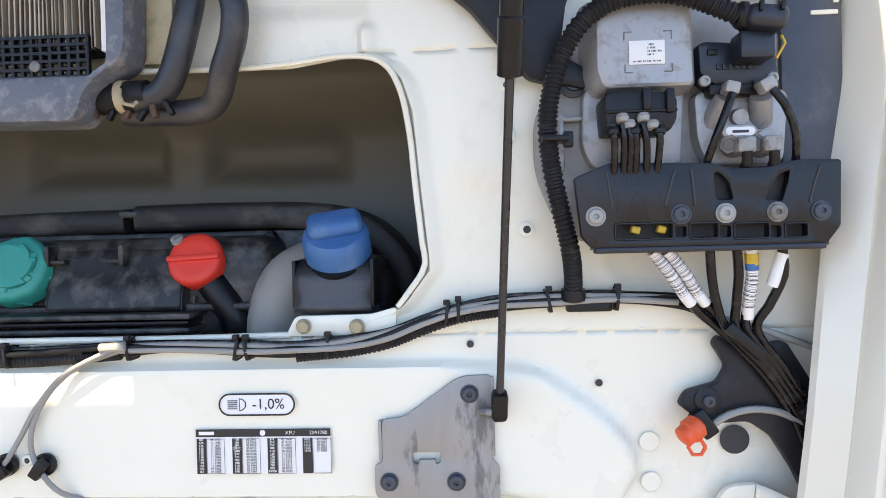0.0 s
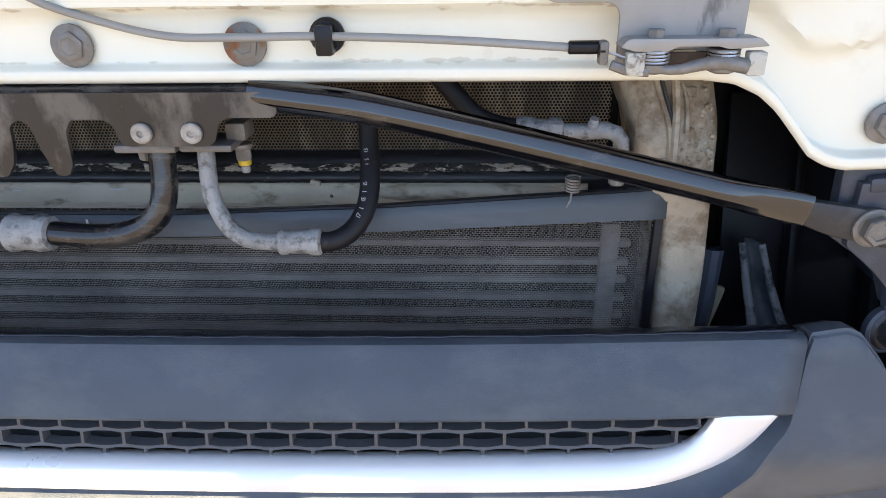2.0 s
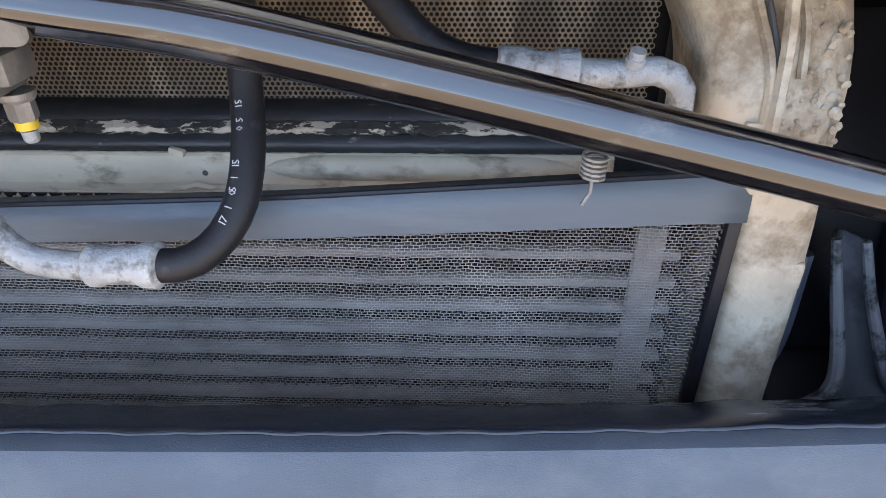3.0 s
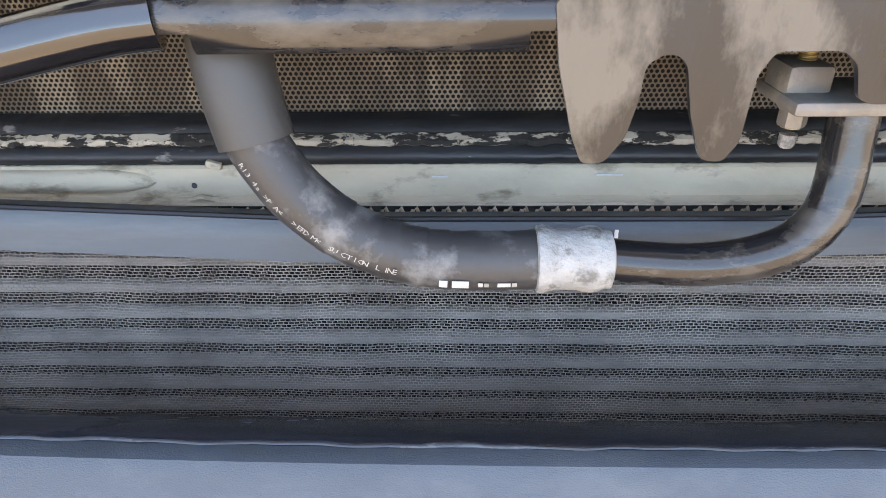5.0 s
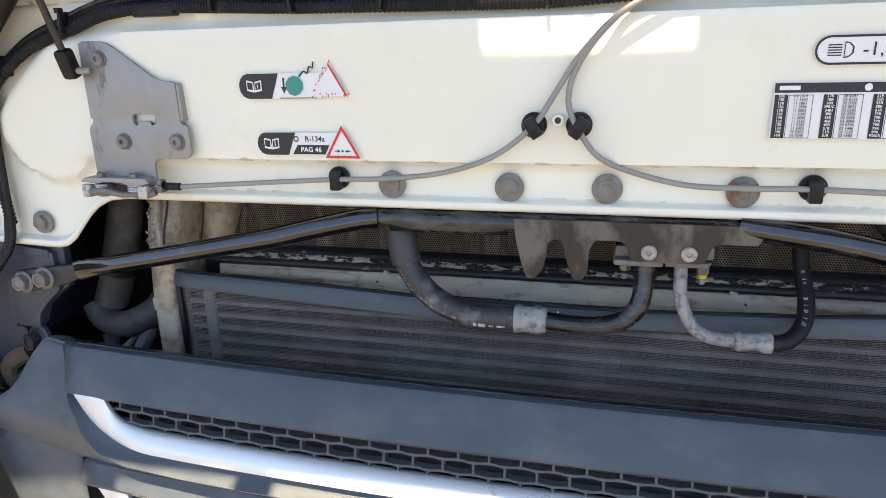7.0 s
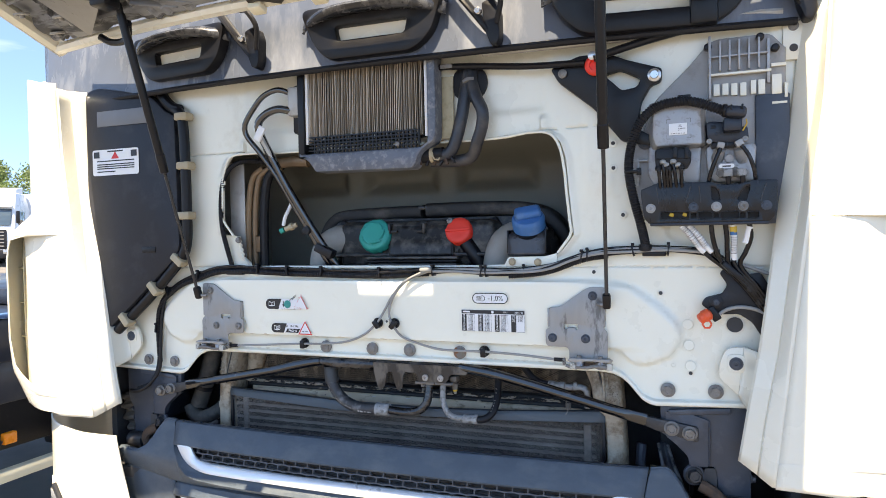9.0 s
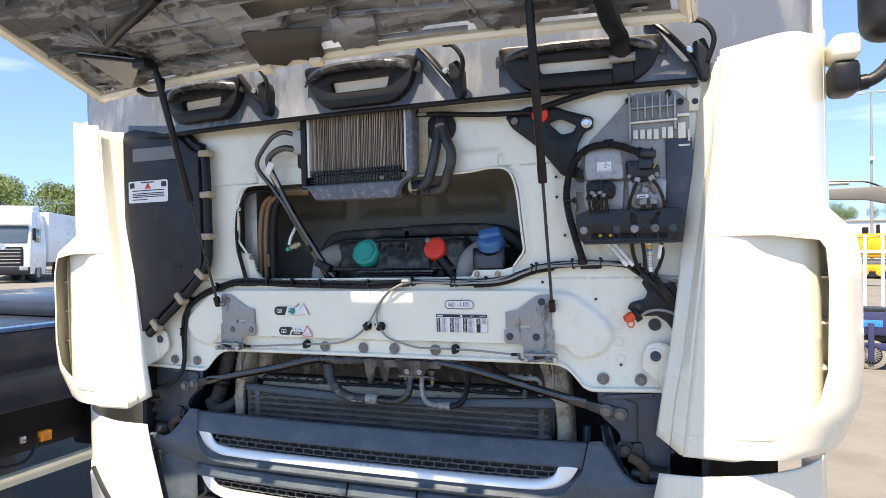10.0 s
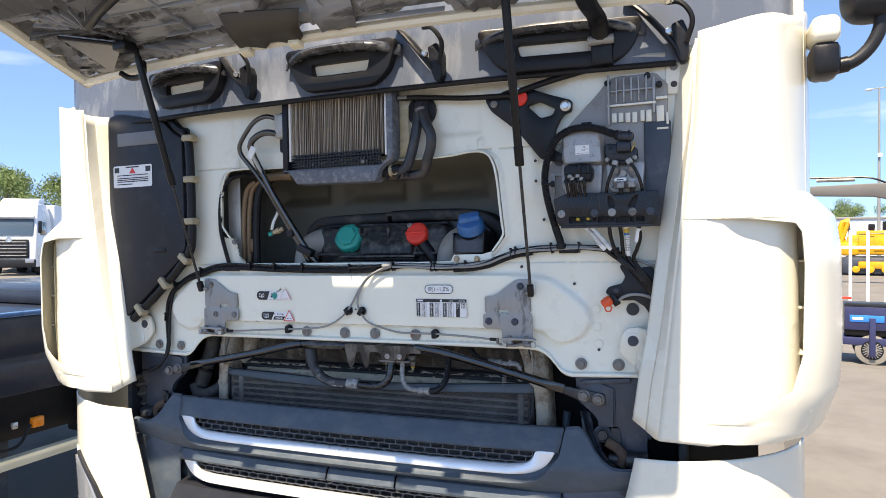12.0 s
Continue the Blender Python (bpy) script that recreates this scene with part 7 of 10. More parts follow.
# coolant sign
st = sticker("coolant_sticker", "small sticker with manual sign, green cap and worn red triangle", -0.296, 1.411, pill(0.112, 0.028))
pl, pl2, pl3 = flat(-0.296, 1.411, 0.0012), flat(-0.296, 1.411, 0.0018), flat(-0.296, 1.411, 0.0026)
bk, wh = bmesh.new(), bmesh.new()
book_sign(bk, wh, lambda a, b: pl(a - 0.016, b), lambda a, b: pl2(a - 0.016, b), 0.028)
add_flat(bk, rect(-0.001, -0.001, 0.0012, 0.009), pl)
add_flat(bk, [(-0.0035, -0.001), (0.0037, -0.001), (0.0001, -0.0085)], pl)
add_flat(bk, rect(-0.006, -0.0138, 0.040, -0.0130), pl)
add_tube(bk, [(*pl(0.020, 0.010),), (*pl(0.026, 0.016),), (*pl(0.030, 0.013),), (*pl(0.033, 0.021),), (*pl(0.037, 0.019),), (*pl(0.038, 0.026),)], 0.0009, seg=5, step=0.002)
add_flat(wh, triangle(0.0235), lambda a, b: pl2(a + 0.056, b + 0.000))
part("black_print", bk, INK, st, smooth=0)
tagged(part("white_print", wh, WHITE, st, smooth=0), kind="stuff")
bm = bmesh.new()
add_flat(bm, [(0.0135 + 0.0105 * (1 + 0.06 * (k % 2)) * math.cos(k * math.pi / 10), 0.0105 * (1 + 0.06 * (k % 2)) * math.sin(k * math.pi / 10)) for k in range(20)], pl2)
part("green_disc", bm, TEALINK, st, smooth=0)
bm = bmesh.new()
t0, t1 = triangle(0.0255), triangle(0.0215)
vo, vi = [bm.verts.new(pl3(a + 0.056, b)) for a, b in t0], [bm.verts.new(pl3(a + 0.056, b)) for a, b in t1]
bm.faces.new((vo[2], vo[0], vi[0], vi[2]))
rt = random.Random(3)
for k in range(26):
    f = rt.random()
    e = rt.choice(((0, 1), (1, 2)))
    a = t0[e[0]][0] * (1 - f) + t0[e[1]][0] * f + rt.uniform(-0.001, 0.003)
    b = t0[e[0]][1] * (1 - f) + t0[e[1]][1] * f + rt.uniform(-0.001, 0.003)
    add_flat(bm, [(a, b), (a + 0.0012, b + 0.0004), (a + 0.0016, b + 0.0022), (a + 0.0003, b + 0.0018)], lambda u, v: pl3(u + 0.056, v))
part("red_triangle", bm, REDINK, st, "worn, scratched red triangle", smooth=0)

# ---- wiring along the sheet ----
RUN = [(0.925, 1.385), (0.905, 1.412), (0.880, 1.445), (0.852, 1.480), (0.825, 1.512), (0.800, 1.534), (0.765, 1.546), (0.696, 1.550), (0.625, 1.549), (0.570, 1.546), (0.524, 1.539), (0.485, 1.527), (0.445, 1.513), (0.40, 1.504), (0.34, 1.501), (0.283, 1.501),
       (0.20, 1.503), (0.132, 1.503), (0.06, 1.499), (0.0, 1.496), (-0.10, 1.497), (-0.19, 1.499), (-0.275, 1.501), (-0.37, 1.506), (-0.457, 1.508), (-0.52, 1.503), (-0.575, 1.488), (-0.635, 1.470), (-0.682, 1.445), (-0.715, 1.417), (-0.733, 1.385), (-0.741, 1.340), (-0.742, 1.285), (-0.739, 1.235)]


def strand(dz, off, wob, seed, i0=0, i1=None):
    r = random.Random(seed)
    return [(x, press(x, max(z, 1.22)) - 0.003 - off - r.uniform(0, wob * 0.5), z + dz + r.uniform(-wob, wob)) for x, z in RUN[i0:i1]]


def loom(name, label, pts, r, m, **kw):
    return solo(name, tube(pts, r, **kw), m, label, "cable", "wiring along the sheet", smooth=60 if not kw.get("ribs") else 20)


LINE_BLACK = mat("glossy_wire_sheath", (0.009, 0.009, 0.011), 0.24, vary=0.3, scale=60, dirt=(0.14, 0.135, 0.13), dirt_amount=0.4, dirt_scale=50, dirt_edge=(0.52, 0.7))
loom("wiring_loom", "black wiring strand tied along the cream sheet", strand(0.004, 0.007, 0.0020, 1), 0.0045, RUBBER, seg=10)
loom("wiring_loom", "black wiring strand tied along the cream sheet", strand(-0.004, 0.009, 0.0025, 2), 0.0042, RUBBER, seg=10)
loom("wiring_loom", "black wiring strand tied along the cream sheet", strand(0.001, 0.017, 0.0025, 3, 3, 20), 0.0036, RUBBER, seg=10)
loom("grey_pipe_line", "pale grey plastic line tied along the wiring", strand(0.0035, 0.016, 0.0015, 4, 5, 18), 0.0036, GREY_CABLE, seg=10)
loom("grey_pipe_line", "pale grey plastic line tied along the wiring", strand(-0.0015, 0.019, 0.0015, 14, 6, 18), 0.0036, GREY_CABLE, seg=10)
loom("wiring_loom", "thin black wiring strand tied along the cream sheet", strand(0.007, 0.012, 0.0015, 15, 5, 27), 0.0028, LINE_BLACK, seg=8)
loom("corrugated_conduit", "black corrugated conduit in the wiring run", strand(-0.008, 0.008, 0.001, 5, 9, 15), 0.0078, RUBBER, seg=12, ribs=0.0011, pitch=0.0038)
loom("corrugated_conduit", "black corrugated conduit in the wiring run", strand(-0.007, 0.009, 0.001, 6, 17, 34), 0.0075, RUBBER, seg=12, ribs=0.0011, pitch=0.0038)
loom("grey_pipe_line", "pale grey plastic line behind the cable bracket", [(0.80, -0.03, 1.530), (0.85, -0.03, 1.515), (0.90, -0.025, 1.497), (0.935, -0.02, 1.482)], 0.004, GREY_CABLE, seg=10)
loom("wiring_loom", "black wiring strand curving down past the deflector", [(-0.739, -0.015, 1.24), (-0.745, -0.02, 1.20), (-0.765, -0.03, 1.165), (-0.80, -0.035, 1.145), (-0.84, -0.03, 1.140)], 0.006, RUBBER, seg=10)
loom("wiring_loom", "black wiring strand curving down past the deflector", [(-0.705, -0.018, 1.43), (-0.722, -0.02, 1.36), (-0.728, -0.02, 1.28), (-0.735, -0.02, 1.21), (-0.76, -0.03, 1.17), (-0.81, -0.03, 1.15)], 0.0045, RUBBER, seg=10)
for k, (x, z) in enumerate(((0.525, 1.540), (0.512, 1.536), (0.625, 1.549), (0.700, 1.550), (0.377, 1.503), (0.283, 1.501), (0.272, 1.501), (0.146, 1.503), (0.0, 1.496), (-0.17, 1.499), (-0.275, 1.501), (-0.37, 1.506), (-0.575, 1.488), (-0.69, 1.440), (-0.741, 1.33), (0.80, 1.533))):
    bm = bmesh.new()
    y = press(x, z) - 0.013
    add_box(bm, (x, y, z), (0.0045, 0.026, 0.026), 0.004, Matrix.Rotation(0.2 * math.sin(k * 2.3), 3, "Y"))
    add_box(bm, (x, y - 0.010, z + 0.014), (0.007, 0.008, 0.006), 0.001)
    solo("cable_tie", bm, BLACK, "black plastic tie round the wiring", "cable tie", "cable ties")
for x, z, w in ((0.30, 1.498, 0.03), (0.67, 1.542, 0.05), (-0.45, 1.497, 0.055), (0.08, 1.502, 0.02)):
    solo("loom_clip", box((x, press(x, z) - 0.012, z), (w, 0.014, 0.012), 0.002), BLACK, "flat black plastic clip under the wiring", "clip", "loom clips")
solo("cable_sleeve", lathe((0.115, press(0.12, 1.503) - 0.026, 1.506), (1, 0, 0.05), [(0, 0.0045), (0.001, 0.0055), (0.03, 0.0055), (0.031, 0.004)], 12), GREY_CABLE, "pale grey sleeve where the release cables meet", "sleeve")
# branch up beside the opening
loom("corrugated_conduit", "black corrugated conduit rising beside the opening", [(-0.462, -0.022, 1.512), (-0.472, -0.028, 1.56), (-0.486, -0.030, 1.62), (-0.489, -0.030, 1.69), (-0.478, -0.03, 1.755), (-0.455, -0.025, 1.792), (-0.42, -0.010, 1.808), (-0.37, 0.02, 1.805), (-0.33, 0.05, 1.79)], 0.0072, RUBBER, seg=12, ribs=0.0011, pitch=0.0038)
solo("conduit_ear", plate(rounded([(-0.499, 1.765), (-0.475, 1.768), (-0.47, 1.742), (-0.497, 1.742)], 0.008), -0.034, -0.029), CREAM, "small cream ear holding the conduit", "bracket")

# ---- black box on the passenger side with pipe along its edge ----
bx = thing("wash_water_tank", "dark blue-grey plastic tank with a white sticker", "tank")
o = rounded([(-0.945, 2.035), (-0.90, 2.048), (-0.70, 2.010), (-0.640, 1.955), (-0.612, 1.945), (-0.606, 1.57), (-0.628, 1.535), (-0.875, 1.330), (-0.945, 1.330)], [0.02, 0.03, 0.03, 0.02, 0.015, 0.04, 0.03, 0.02, 0.01])
part("body", plate(o[::-1], -0.068, -0.020, bevel=0.008), mat("tank_blue_grey", (0.016, 0.018, 0.024), 0.42, vary=0.15, scale=10, bump=0.12, bump_scale=700, dirt=(0.07, 0.07, 0.08), dirt_amount=0.4, dirt_scale=9, specular=0.3), bx)
part("pale_patch", box((-0.80, -0.0695, 1.952), (0.19, 0.003, 0.045), 0.001), mat("tank_grey_patch", (0.16, 0.165, 0.175), 0.4, vary=0.15, scale=20), bx, "lighter grey panel near the top")
part("neck", tube([(-0.68, -0.045, 2.02), (-0.655, -0.05, 1.99), (-0.63, -0.05, 1.968), (-0.605, -0.05, 1.96)], 0.016, seg=10), BLACK, bx)
part("embossed_bar", box((-0.715, -0.0690, 1.565), (0.05, 0.0022, 0.016), 0.0008), BLACK, bx)
st = thing("tank_sticker", "white sticker with a red warning triangle and tiny lines", "sticker")
bm = bmesh.new()
sp = lambda a, b: (-0.83 + a, -0.0695, 1.824 + b)
add_flat(bm, rounded(rect(-0.088, -0.038, 0.088, 0.038), 0.008), sp)
part("backing", bm, WHITE, st, smooth=0)
bm = bmesh.new()
sq = lambda a, b: (-0.83 + a, -0.0702, 1.824 + b)
for z in (0.004, -0.006, -0.012, -0.018, -0.027):
    add_flat(bm, rect(-0.07, z - 0.0016, 0.072 if z > -0.02 else 0.0, z + 0.0016), sq)
for x0 in (-0.082, 0.060):
    add_flat(bm, rect(x0, 0.014, x0 + 0.022, 0.032), sq)
add_flat(bm, rect(-0.03, 0.030, 0.03, 0.034), sq)
part("print", bm, INK, st, smooth=0)
bm = bmesh.new()
add_flat(bm, [(0.0, 0.031), (-0.015, 0.010), (0.015, 0.010)], sq)
part("triangle", bm, REDINK, st, smooth=0)
pp = thing("tank_edge_pipe", "black pipe along the tank edge held by tan clips", "pipe")
EDGE = [(-0.625, -0.05, 1.962), (-0.600, -0.055, 1.948), (-0.588, -0.058, 1.90), (-0.585, -0.058, 1.80), (-0.586, -0.056, 1.70), (-0.589, -0.054, 1.60), (-0.605, -0.054, 1.548), (-0.66, -0.052, 1.492), (-0.73, -0.05, 1.43), (-0.80, -0.05, 1.372), (-0.86, -0.05, 1.325)]
part("pipe", tube(EDGE, 0.0145, seg=14), BLACK, pp, smooth=60)
for x, z, a in ((-0.586, 1.938, 0.0), (-0.583, 1.80, 0.0), (-0.586, 1.66, 0.0), (-0.615, 1.535, 0.7), (-0.705, 1.453, 0.86), (-0.815, 1.360, 0.86)):
    part("clip", box((x, -0.058, z), (0.044, 0.034, 0.022), 0.005, Matrix.Rotation(a, 3, "Y")), TAN, pp, "tan plastic clip")

# ---- heater radiator above the opening ----
hr = thing("heater_radiator", "dusty heater radiator with bent fins in a dark frame", "radiator")
bm = bmesh.new()
rf = random.Random(5)
x = -0.168
while x < 0.148:
    add_box(bm, (x, -0.071 + rf.uniform(-0.001, 0.002), 1.928), (0.0016, 0.014, 0.185), 0, Matrix.Rotation(rf.uniform(-0.012, 0.012), 3, "Y") @ Matrix.Rotation(rf.uniform(-0.3, 0.3), 3, "Z"))
    x += rf.uniform(0.0042, 0.0062)
tagged(part("fin_core", bm, mat("heater_fins", (0.37, 0.31, 0.25), 0.6, metal=0.3, vary=0.25, scale=60, island=0.35), hr, "thin dusty metal fins", smooth=0), kind="stuff")
# dark sheet stands for the shade behind the heater fins
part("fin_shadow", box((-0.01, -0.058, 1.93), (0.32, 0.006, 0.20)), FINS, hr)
for x in (-0.174, 0.1554):
    part("side_strip", box((x, -0.070, 1.93), (0.007, 0.02, 0.20), 0.001), WHITE, hr, "pale side strip")
part("side_frame", box((-0.188, -0.062, 1.915), (0.020, 0.05, 0.24), 0.005), BLACK, hr)
bm = bmesh.new()
for i in range(29):
    add_box(bm, (0.1375 - 0.0103 * i, -0.080, 1.825), (0.0034, 0.005, 0.046))
for k in range(6):
    add_box(bm, (-0.014, -0.0805, 1.8035 + 0.0086 * k), (0.305, 0.005, 0.0032))
tagged(part("plastic_lattice", bm, BLACK, hr, "black plastic lattice over the lower fins", smooth=0), kind="stuff")
part("lattice_screw", lathe((0.081, -0.081, 1.815), (0, -1, 0), [(0, 0.006), (0.004, 0.006), (0.005, 0.004)], 12), BOLT, hr)
o = rounded([(-0.196, 1.804), (0.146, 1.8032), (0.1605, 1.814), (0.1615, 1.84), (0.1615, 2.03), (0.1843, 2.03), (0.1843, 1.88), (0.183, 1.83), (0.176, 1.8145), (0.153, 1.8014), (0.137, 1.784), (0.130, 1.7635), (0.1207, 1.7536), (-0.145, 1.757), (-0.165, 1.785), (-0.185, 1.797)], 0.008)
part("skirt", plate(o[::-1], -0.092, -0.045, bevel=0.006), mat("skirt_grey", (0.10, 0.115, 0.145), 0.42, vary=0.3, scale=40, bump=0.25, bump_scale=260, dirt=(0.30, 0.30, 0.31), dirt_amount=0.7, dirt_scale=55, dirt_edge=(0.50, 0.66)), hr, "blue-grey stained plastic skirt")
part("pipe_stub", tube([(0.10, -0.04, 1.782), (0.135, -0.05, 1.785), (0.165, -0.055, 1.786), (0.19, -0.055, 1.787)], 0.017, seg=14), RUBBER, hr)
rg = random.Random(17)
for k in range(7):
    x = 0.115 + 0.017 * k
    part("clamp_scrap", box((x, -0.062 + rg.uniform(-0.004, 0.006), 1.768 + rg.uniform(-0.004, 0.003)), (rg.uniform(0.004, 0.007), 0.008, rg.uniform(0.010, 0.018)), 0.0015, Matrix.Rotation(rg.uniform(-0.7, 0.7), 3, "Y")), RUST if k % 2 else BLACK, hr, "rusty clamp scrap" if k % 2 else "")
part("clamp_ear", tube([(0.168, -0.075, 1.79), (0.172, -0.082, 1.776), (0.182, -0.080, 1.770), (0.186, -0.074, 1.776)], 0.0022, seg=6), TAN, hr, "tan wire clamp")
part("hose_band", lathe((0.158, -0.055, 1.786), (1, 0, 0), [(0, 0.0185), (0.008, 0.0185)], 18), TAN, hr, "tan hose clamp")
part("bracket_plate", box((0.195, -0.040, 1.90), (0.035, 0.004, 0.15), 0.001), mat("stained_cream", (0.5, 0.43, 0.28), 0.5, vary=0.2, scale=30, dirt=(0.2, 0.14, 0.07), dirt_amount=0.6, dirt_scale=25), hr)

HEATER_RUBBER = mat("heater_hose_rubber", (0.024, 0.028, 0.037), 0.38, vary=0.2, scale=30, bump=0.1, bump_scale=300, dirt=(0.15, 0.125, 0.10), dirt_amount=0.6, dirt_scale=12, dirt_edge=(0.5, 0.75))
hh = thing("heater_hose", "thick black rubber heater hose bent into the opening", "hose", "heater hoses")
part("hose", tube([(0.250, -0.035, 1.985), (0.247, -0.05, 1.94), (0.2415, -0.058, 1.888), (0.233, -0.060, 1.85), (0.2235, -0.060, 1.818), (0.213, -0.058, 1.797), (0.199, -0.056, 1.786), (0.175, -0.056, 1.783)], 0.0148, seg=16), HEATER_RUBBER, hh, smooth=60)
hh = thing("heater_hose", "thick black rubber heater hose bent into the opening", "hose", "heater hoses")
part("hose", tube([(0.262, -0.035, 1.985), (0.262, -0.05, 1.955), (0.276, -0.062, 1.915), (0.292, -0.066, 1.88), (0.289, -0.062, 1.845), (0.275, -0.055, 1.812), (0.262, -0.040, 1.788), (0.246, -0.030, 1.776), (0.222, -0.030, 1.772), (0.19, -0.030, 1.772), (0.15, -0.03, 1.774)], 0.0148, seg=16), HEATER_RUBBER, hh, smooth=60)
part("clamp", lathe((0.257, -0.05, 1.957), (0.2, -0.3, -1), [(0, 0.018), (0.008, 0.018)], 16), STEEL, hh)
gr = solo("hose_grommet", lathe((0.252, -0.03, 1.955), (0, -1, 0), [(0, 0.045), (0.008, 0.045), (0.012, 0.03)], 20), RUBBER, "black rubber grommet round the heater hoses", "grommet")

# ---- air-conditioning pipes to the left ----
ac = thing("air_conditioning_pipes", "pair of black air-conditioning pipes on a valve block", "pipe")
part("valve_block", box((-0.215, -0.055, 1.945), (0.034, 0.05, 0.075), 0.006), ALU, ac, "grey aluminium valve block")
part("valve_back", box((-0.212, -0.035, 1.93), (0.05, 0.03, 0.13), 0.01), BLACK, ac)
part("pipe", tube([(-0.225, -0.07, 1.968), (-0.26, -0.08, 1.978), (-0.305, -0.08, 1.965), (-0.345, -0.075, 1.93), (-0.372, -0.07, 1.895), (-0.368, -0.065, 1.865), (-0.335, -0.055, 1.82), (-0.29, -0.04, 1.75), (-0.235, -0.02, 1.645), (-0.185, 0.01, 1.54), (-0.165, 0.03, 1.49)], 0.0075, seg=12), BLACK_GLOSS, ac, smooth=60)
part("pipe", tube([(-0.225, -0.07, 1.922), (-0.26, -0.08, 1.928), (-0.30, -0.078, 1.918), (-0.325, -0.075, 1.895), (-0.320, -0.068, 1.86), (-0.295, -0.055, 1.80), (-0.26, -0.038, 1.72), (-0.21, -0.012, 1.62), (-0.160, 0.012, 1.53), (-0.14, 0.03, 1.49)], 0.0105, seg=12), BLACK_GLOSS, ac, smooth=60)
part("alu_length", tube([(-0.318, -0.078, 1.862), (-0.285, -0.052, 1.78), (-0.25, -0.034, 1.70), (-0.205, -0.010, 1.61)], 0.0065, seg=10), ALU, ac, "bare aluminium length")
part("white_tag", box((-0.315, -0.084, 1.868), (0.022, 0.008, 0.04), 0.003, Matrix.Rotation(0.5, 3, "Y")), WHITE, ac)
part("pipe_clamp", box((-0.172, -0.005, 1.555), (0.055, 0.03, 0.024), 0.004, Matrix.Rotation(0.45, 3, "Y")), BLACK, ac)
part("rubber_stop", lathe((-0.218, -0.016, 1.61), (0, -1, 0), [(0, 0.011), (0.012, 0.011), (0.013, 0.004)], 14), BLACK, ac)
sv = thing("pressure_switch", "brass pressure switch with a teal plug and white lead", "switch")
part("body", lathe((-0.262, 0.0, 1.628), (-0.9, -0.2, -0.35), [(0, 0.007), (0.012, 0.007), (0.012, 0.010), (0.022, 0.010), (0.022, 0.007), (0.036, 0.007)], 12), TAN, sv)
part("plug", lathe((-0.298, -0.008, 1.614), (-0.9, -0.2, -0.35), [(0, 0.007), (0.012, 0.007), (0.013, 0.004)], 12), GREEN, sv, "teal plug")
part("lead", tube([(-0.30, -0.008, 1.625), (-0.295, -0.005, 1.65), (-0.285, 0.0, 1.672), (-0.28, 0.005, 1.69)], 0.005, seg=8), WHITE, sv)
cp = thing("coolant_pipes", "brown coolant pipes and hoses inside the opening", "pipe")
part("upper_tube", tube([(-0.22, 0.0, 1.797), (-0.27, 0.0, 1.80), (-0.33, 0.02, 1.80)], 0.015, seg=12), BROWN, cp)
for dx, r, m in ((-0.437, 0.009, BROWN), (-0.415, 0.008, BROWN), (-0.385, 0.013, RUBBER)):
    part("riser", tube([(dx + 0.05, 0.03, 1.79), (dx + 0.015, 0.03, 1.765), (dx, 0.03, 1.70), (dx - 0.005, 0.03, 1.60), (dx - 0.005, 0.03, 1.48)], r, seg=10), m, cp)
part("tan_bracket", box((-0.40, 0.03, 1.575), (0.03, 0.02, 0.045), 0.003), BROWN, cp)
part("grey_sheath", box((-0.47, 0.02, 1.66), (0.05, 0.004, 0.30), 0.001), ALU, cp)

# ---- header tank with its caps ----
tk = thing("expansion_tank", "black plastic coolant tank, dusty, inside the opening", "tank")
bm = add_box(bmesh.new(), (0.05, 0.18, 1.565), (0.46, 0.20, 0.135), 0.025, seg=3)
part("body", bm, TANK, tk)
part("seam", box((0.05, 0.165, 1.540), (0.475, 0.195, 0.010), 0.003), TANK, tk)
bm = bmesh.new()
add_sheet(bm, [[(x, y, z) for y, z in ((0.13, 1.622), (0.100, 1.6215), (0.084, 1.616), (0.078, 1.604), (0.074, 1.585), (0.066, 1.575), (0.060, 1.560), (0.057, 1.545), (0.056, 1.538))] for x in (-0.012, -0.006, 0.02, 0.08, 0.14, 0.160, 0.166)])
thick(part("front_block", bm, TANK, tk, "bulging dusty front of the tank", smooth=50), 0.004)
for x in (-0.012, 0.166):
    part("block_side", plate([(0.056, 1.538), (0.057, 1.545), (0.060, 1.560), (0.066, 1.575), (0.074, 1.585), (0.078, 1.604), (0.084, 1.616), (0.100, 1.6215), (0.13, 1.622), (0.13, 1.538)], x - 0.002, x + 0.002, m=Matrix(((0, 1, 0, 0), (1, 0, 0, 0), (0, 0, 1, 0), (0, 0, 0, 1)))), TANK, tk)
part("front_lip", box((0.06, 0.070, 1.533), (0.262, 0.085, 0.008), 0.003), TANK, tk)
part("front_lip", box((0.06, 0.076, 1.524), (0.250, 0.080, 0.006), 0.002), BLACK, tk)
part("front_lip", box((0.06, 0.072, 1.515), (0.256, 0.080, 0.007), 0.003), TANK, tk)
part("lower_shell", box((0.06, 0.085, 1.495), (0.235, 0.075, 0.030), 0.004), TANK, tk)
for x, z in ((-0.026, 1.605), (0.178, 1.55), (0.172, 1.57), (-0.020, 1.57)):
    part("edge_notch", box((x, 0.074, z), (0.004, 0.010, 0.010), 0.001), TANK, tk)
part("lug", lathe((0.155, 0.080, 1.626), (0, -0.6, 0.8), [(0, 0.0085), (0.006, 0.0085), (0.008, 0.006), (0.008, 0.003)], 14), CRIMP, tk, "pale screw lug")
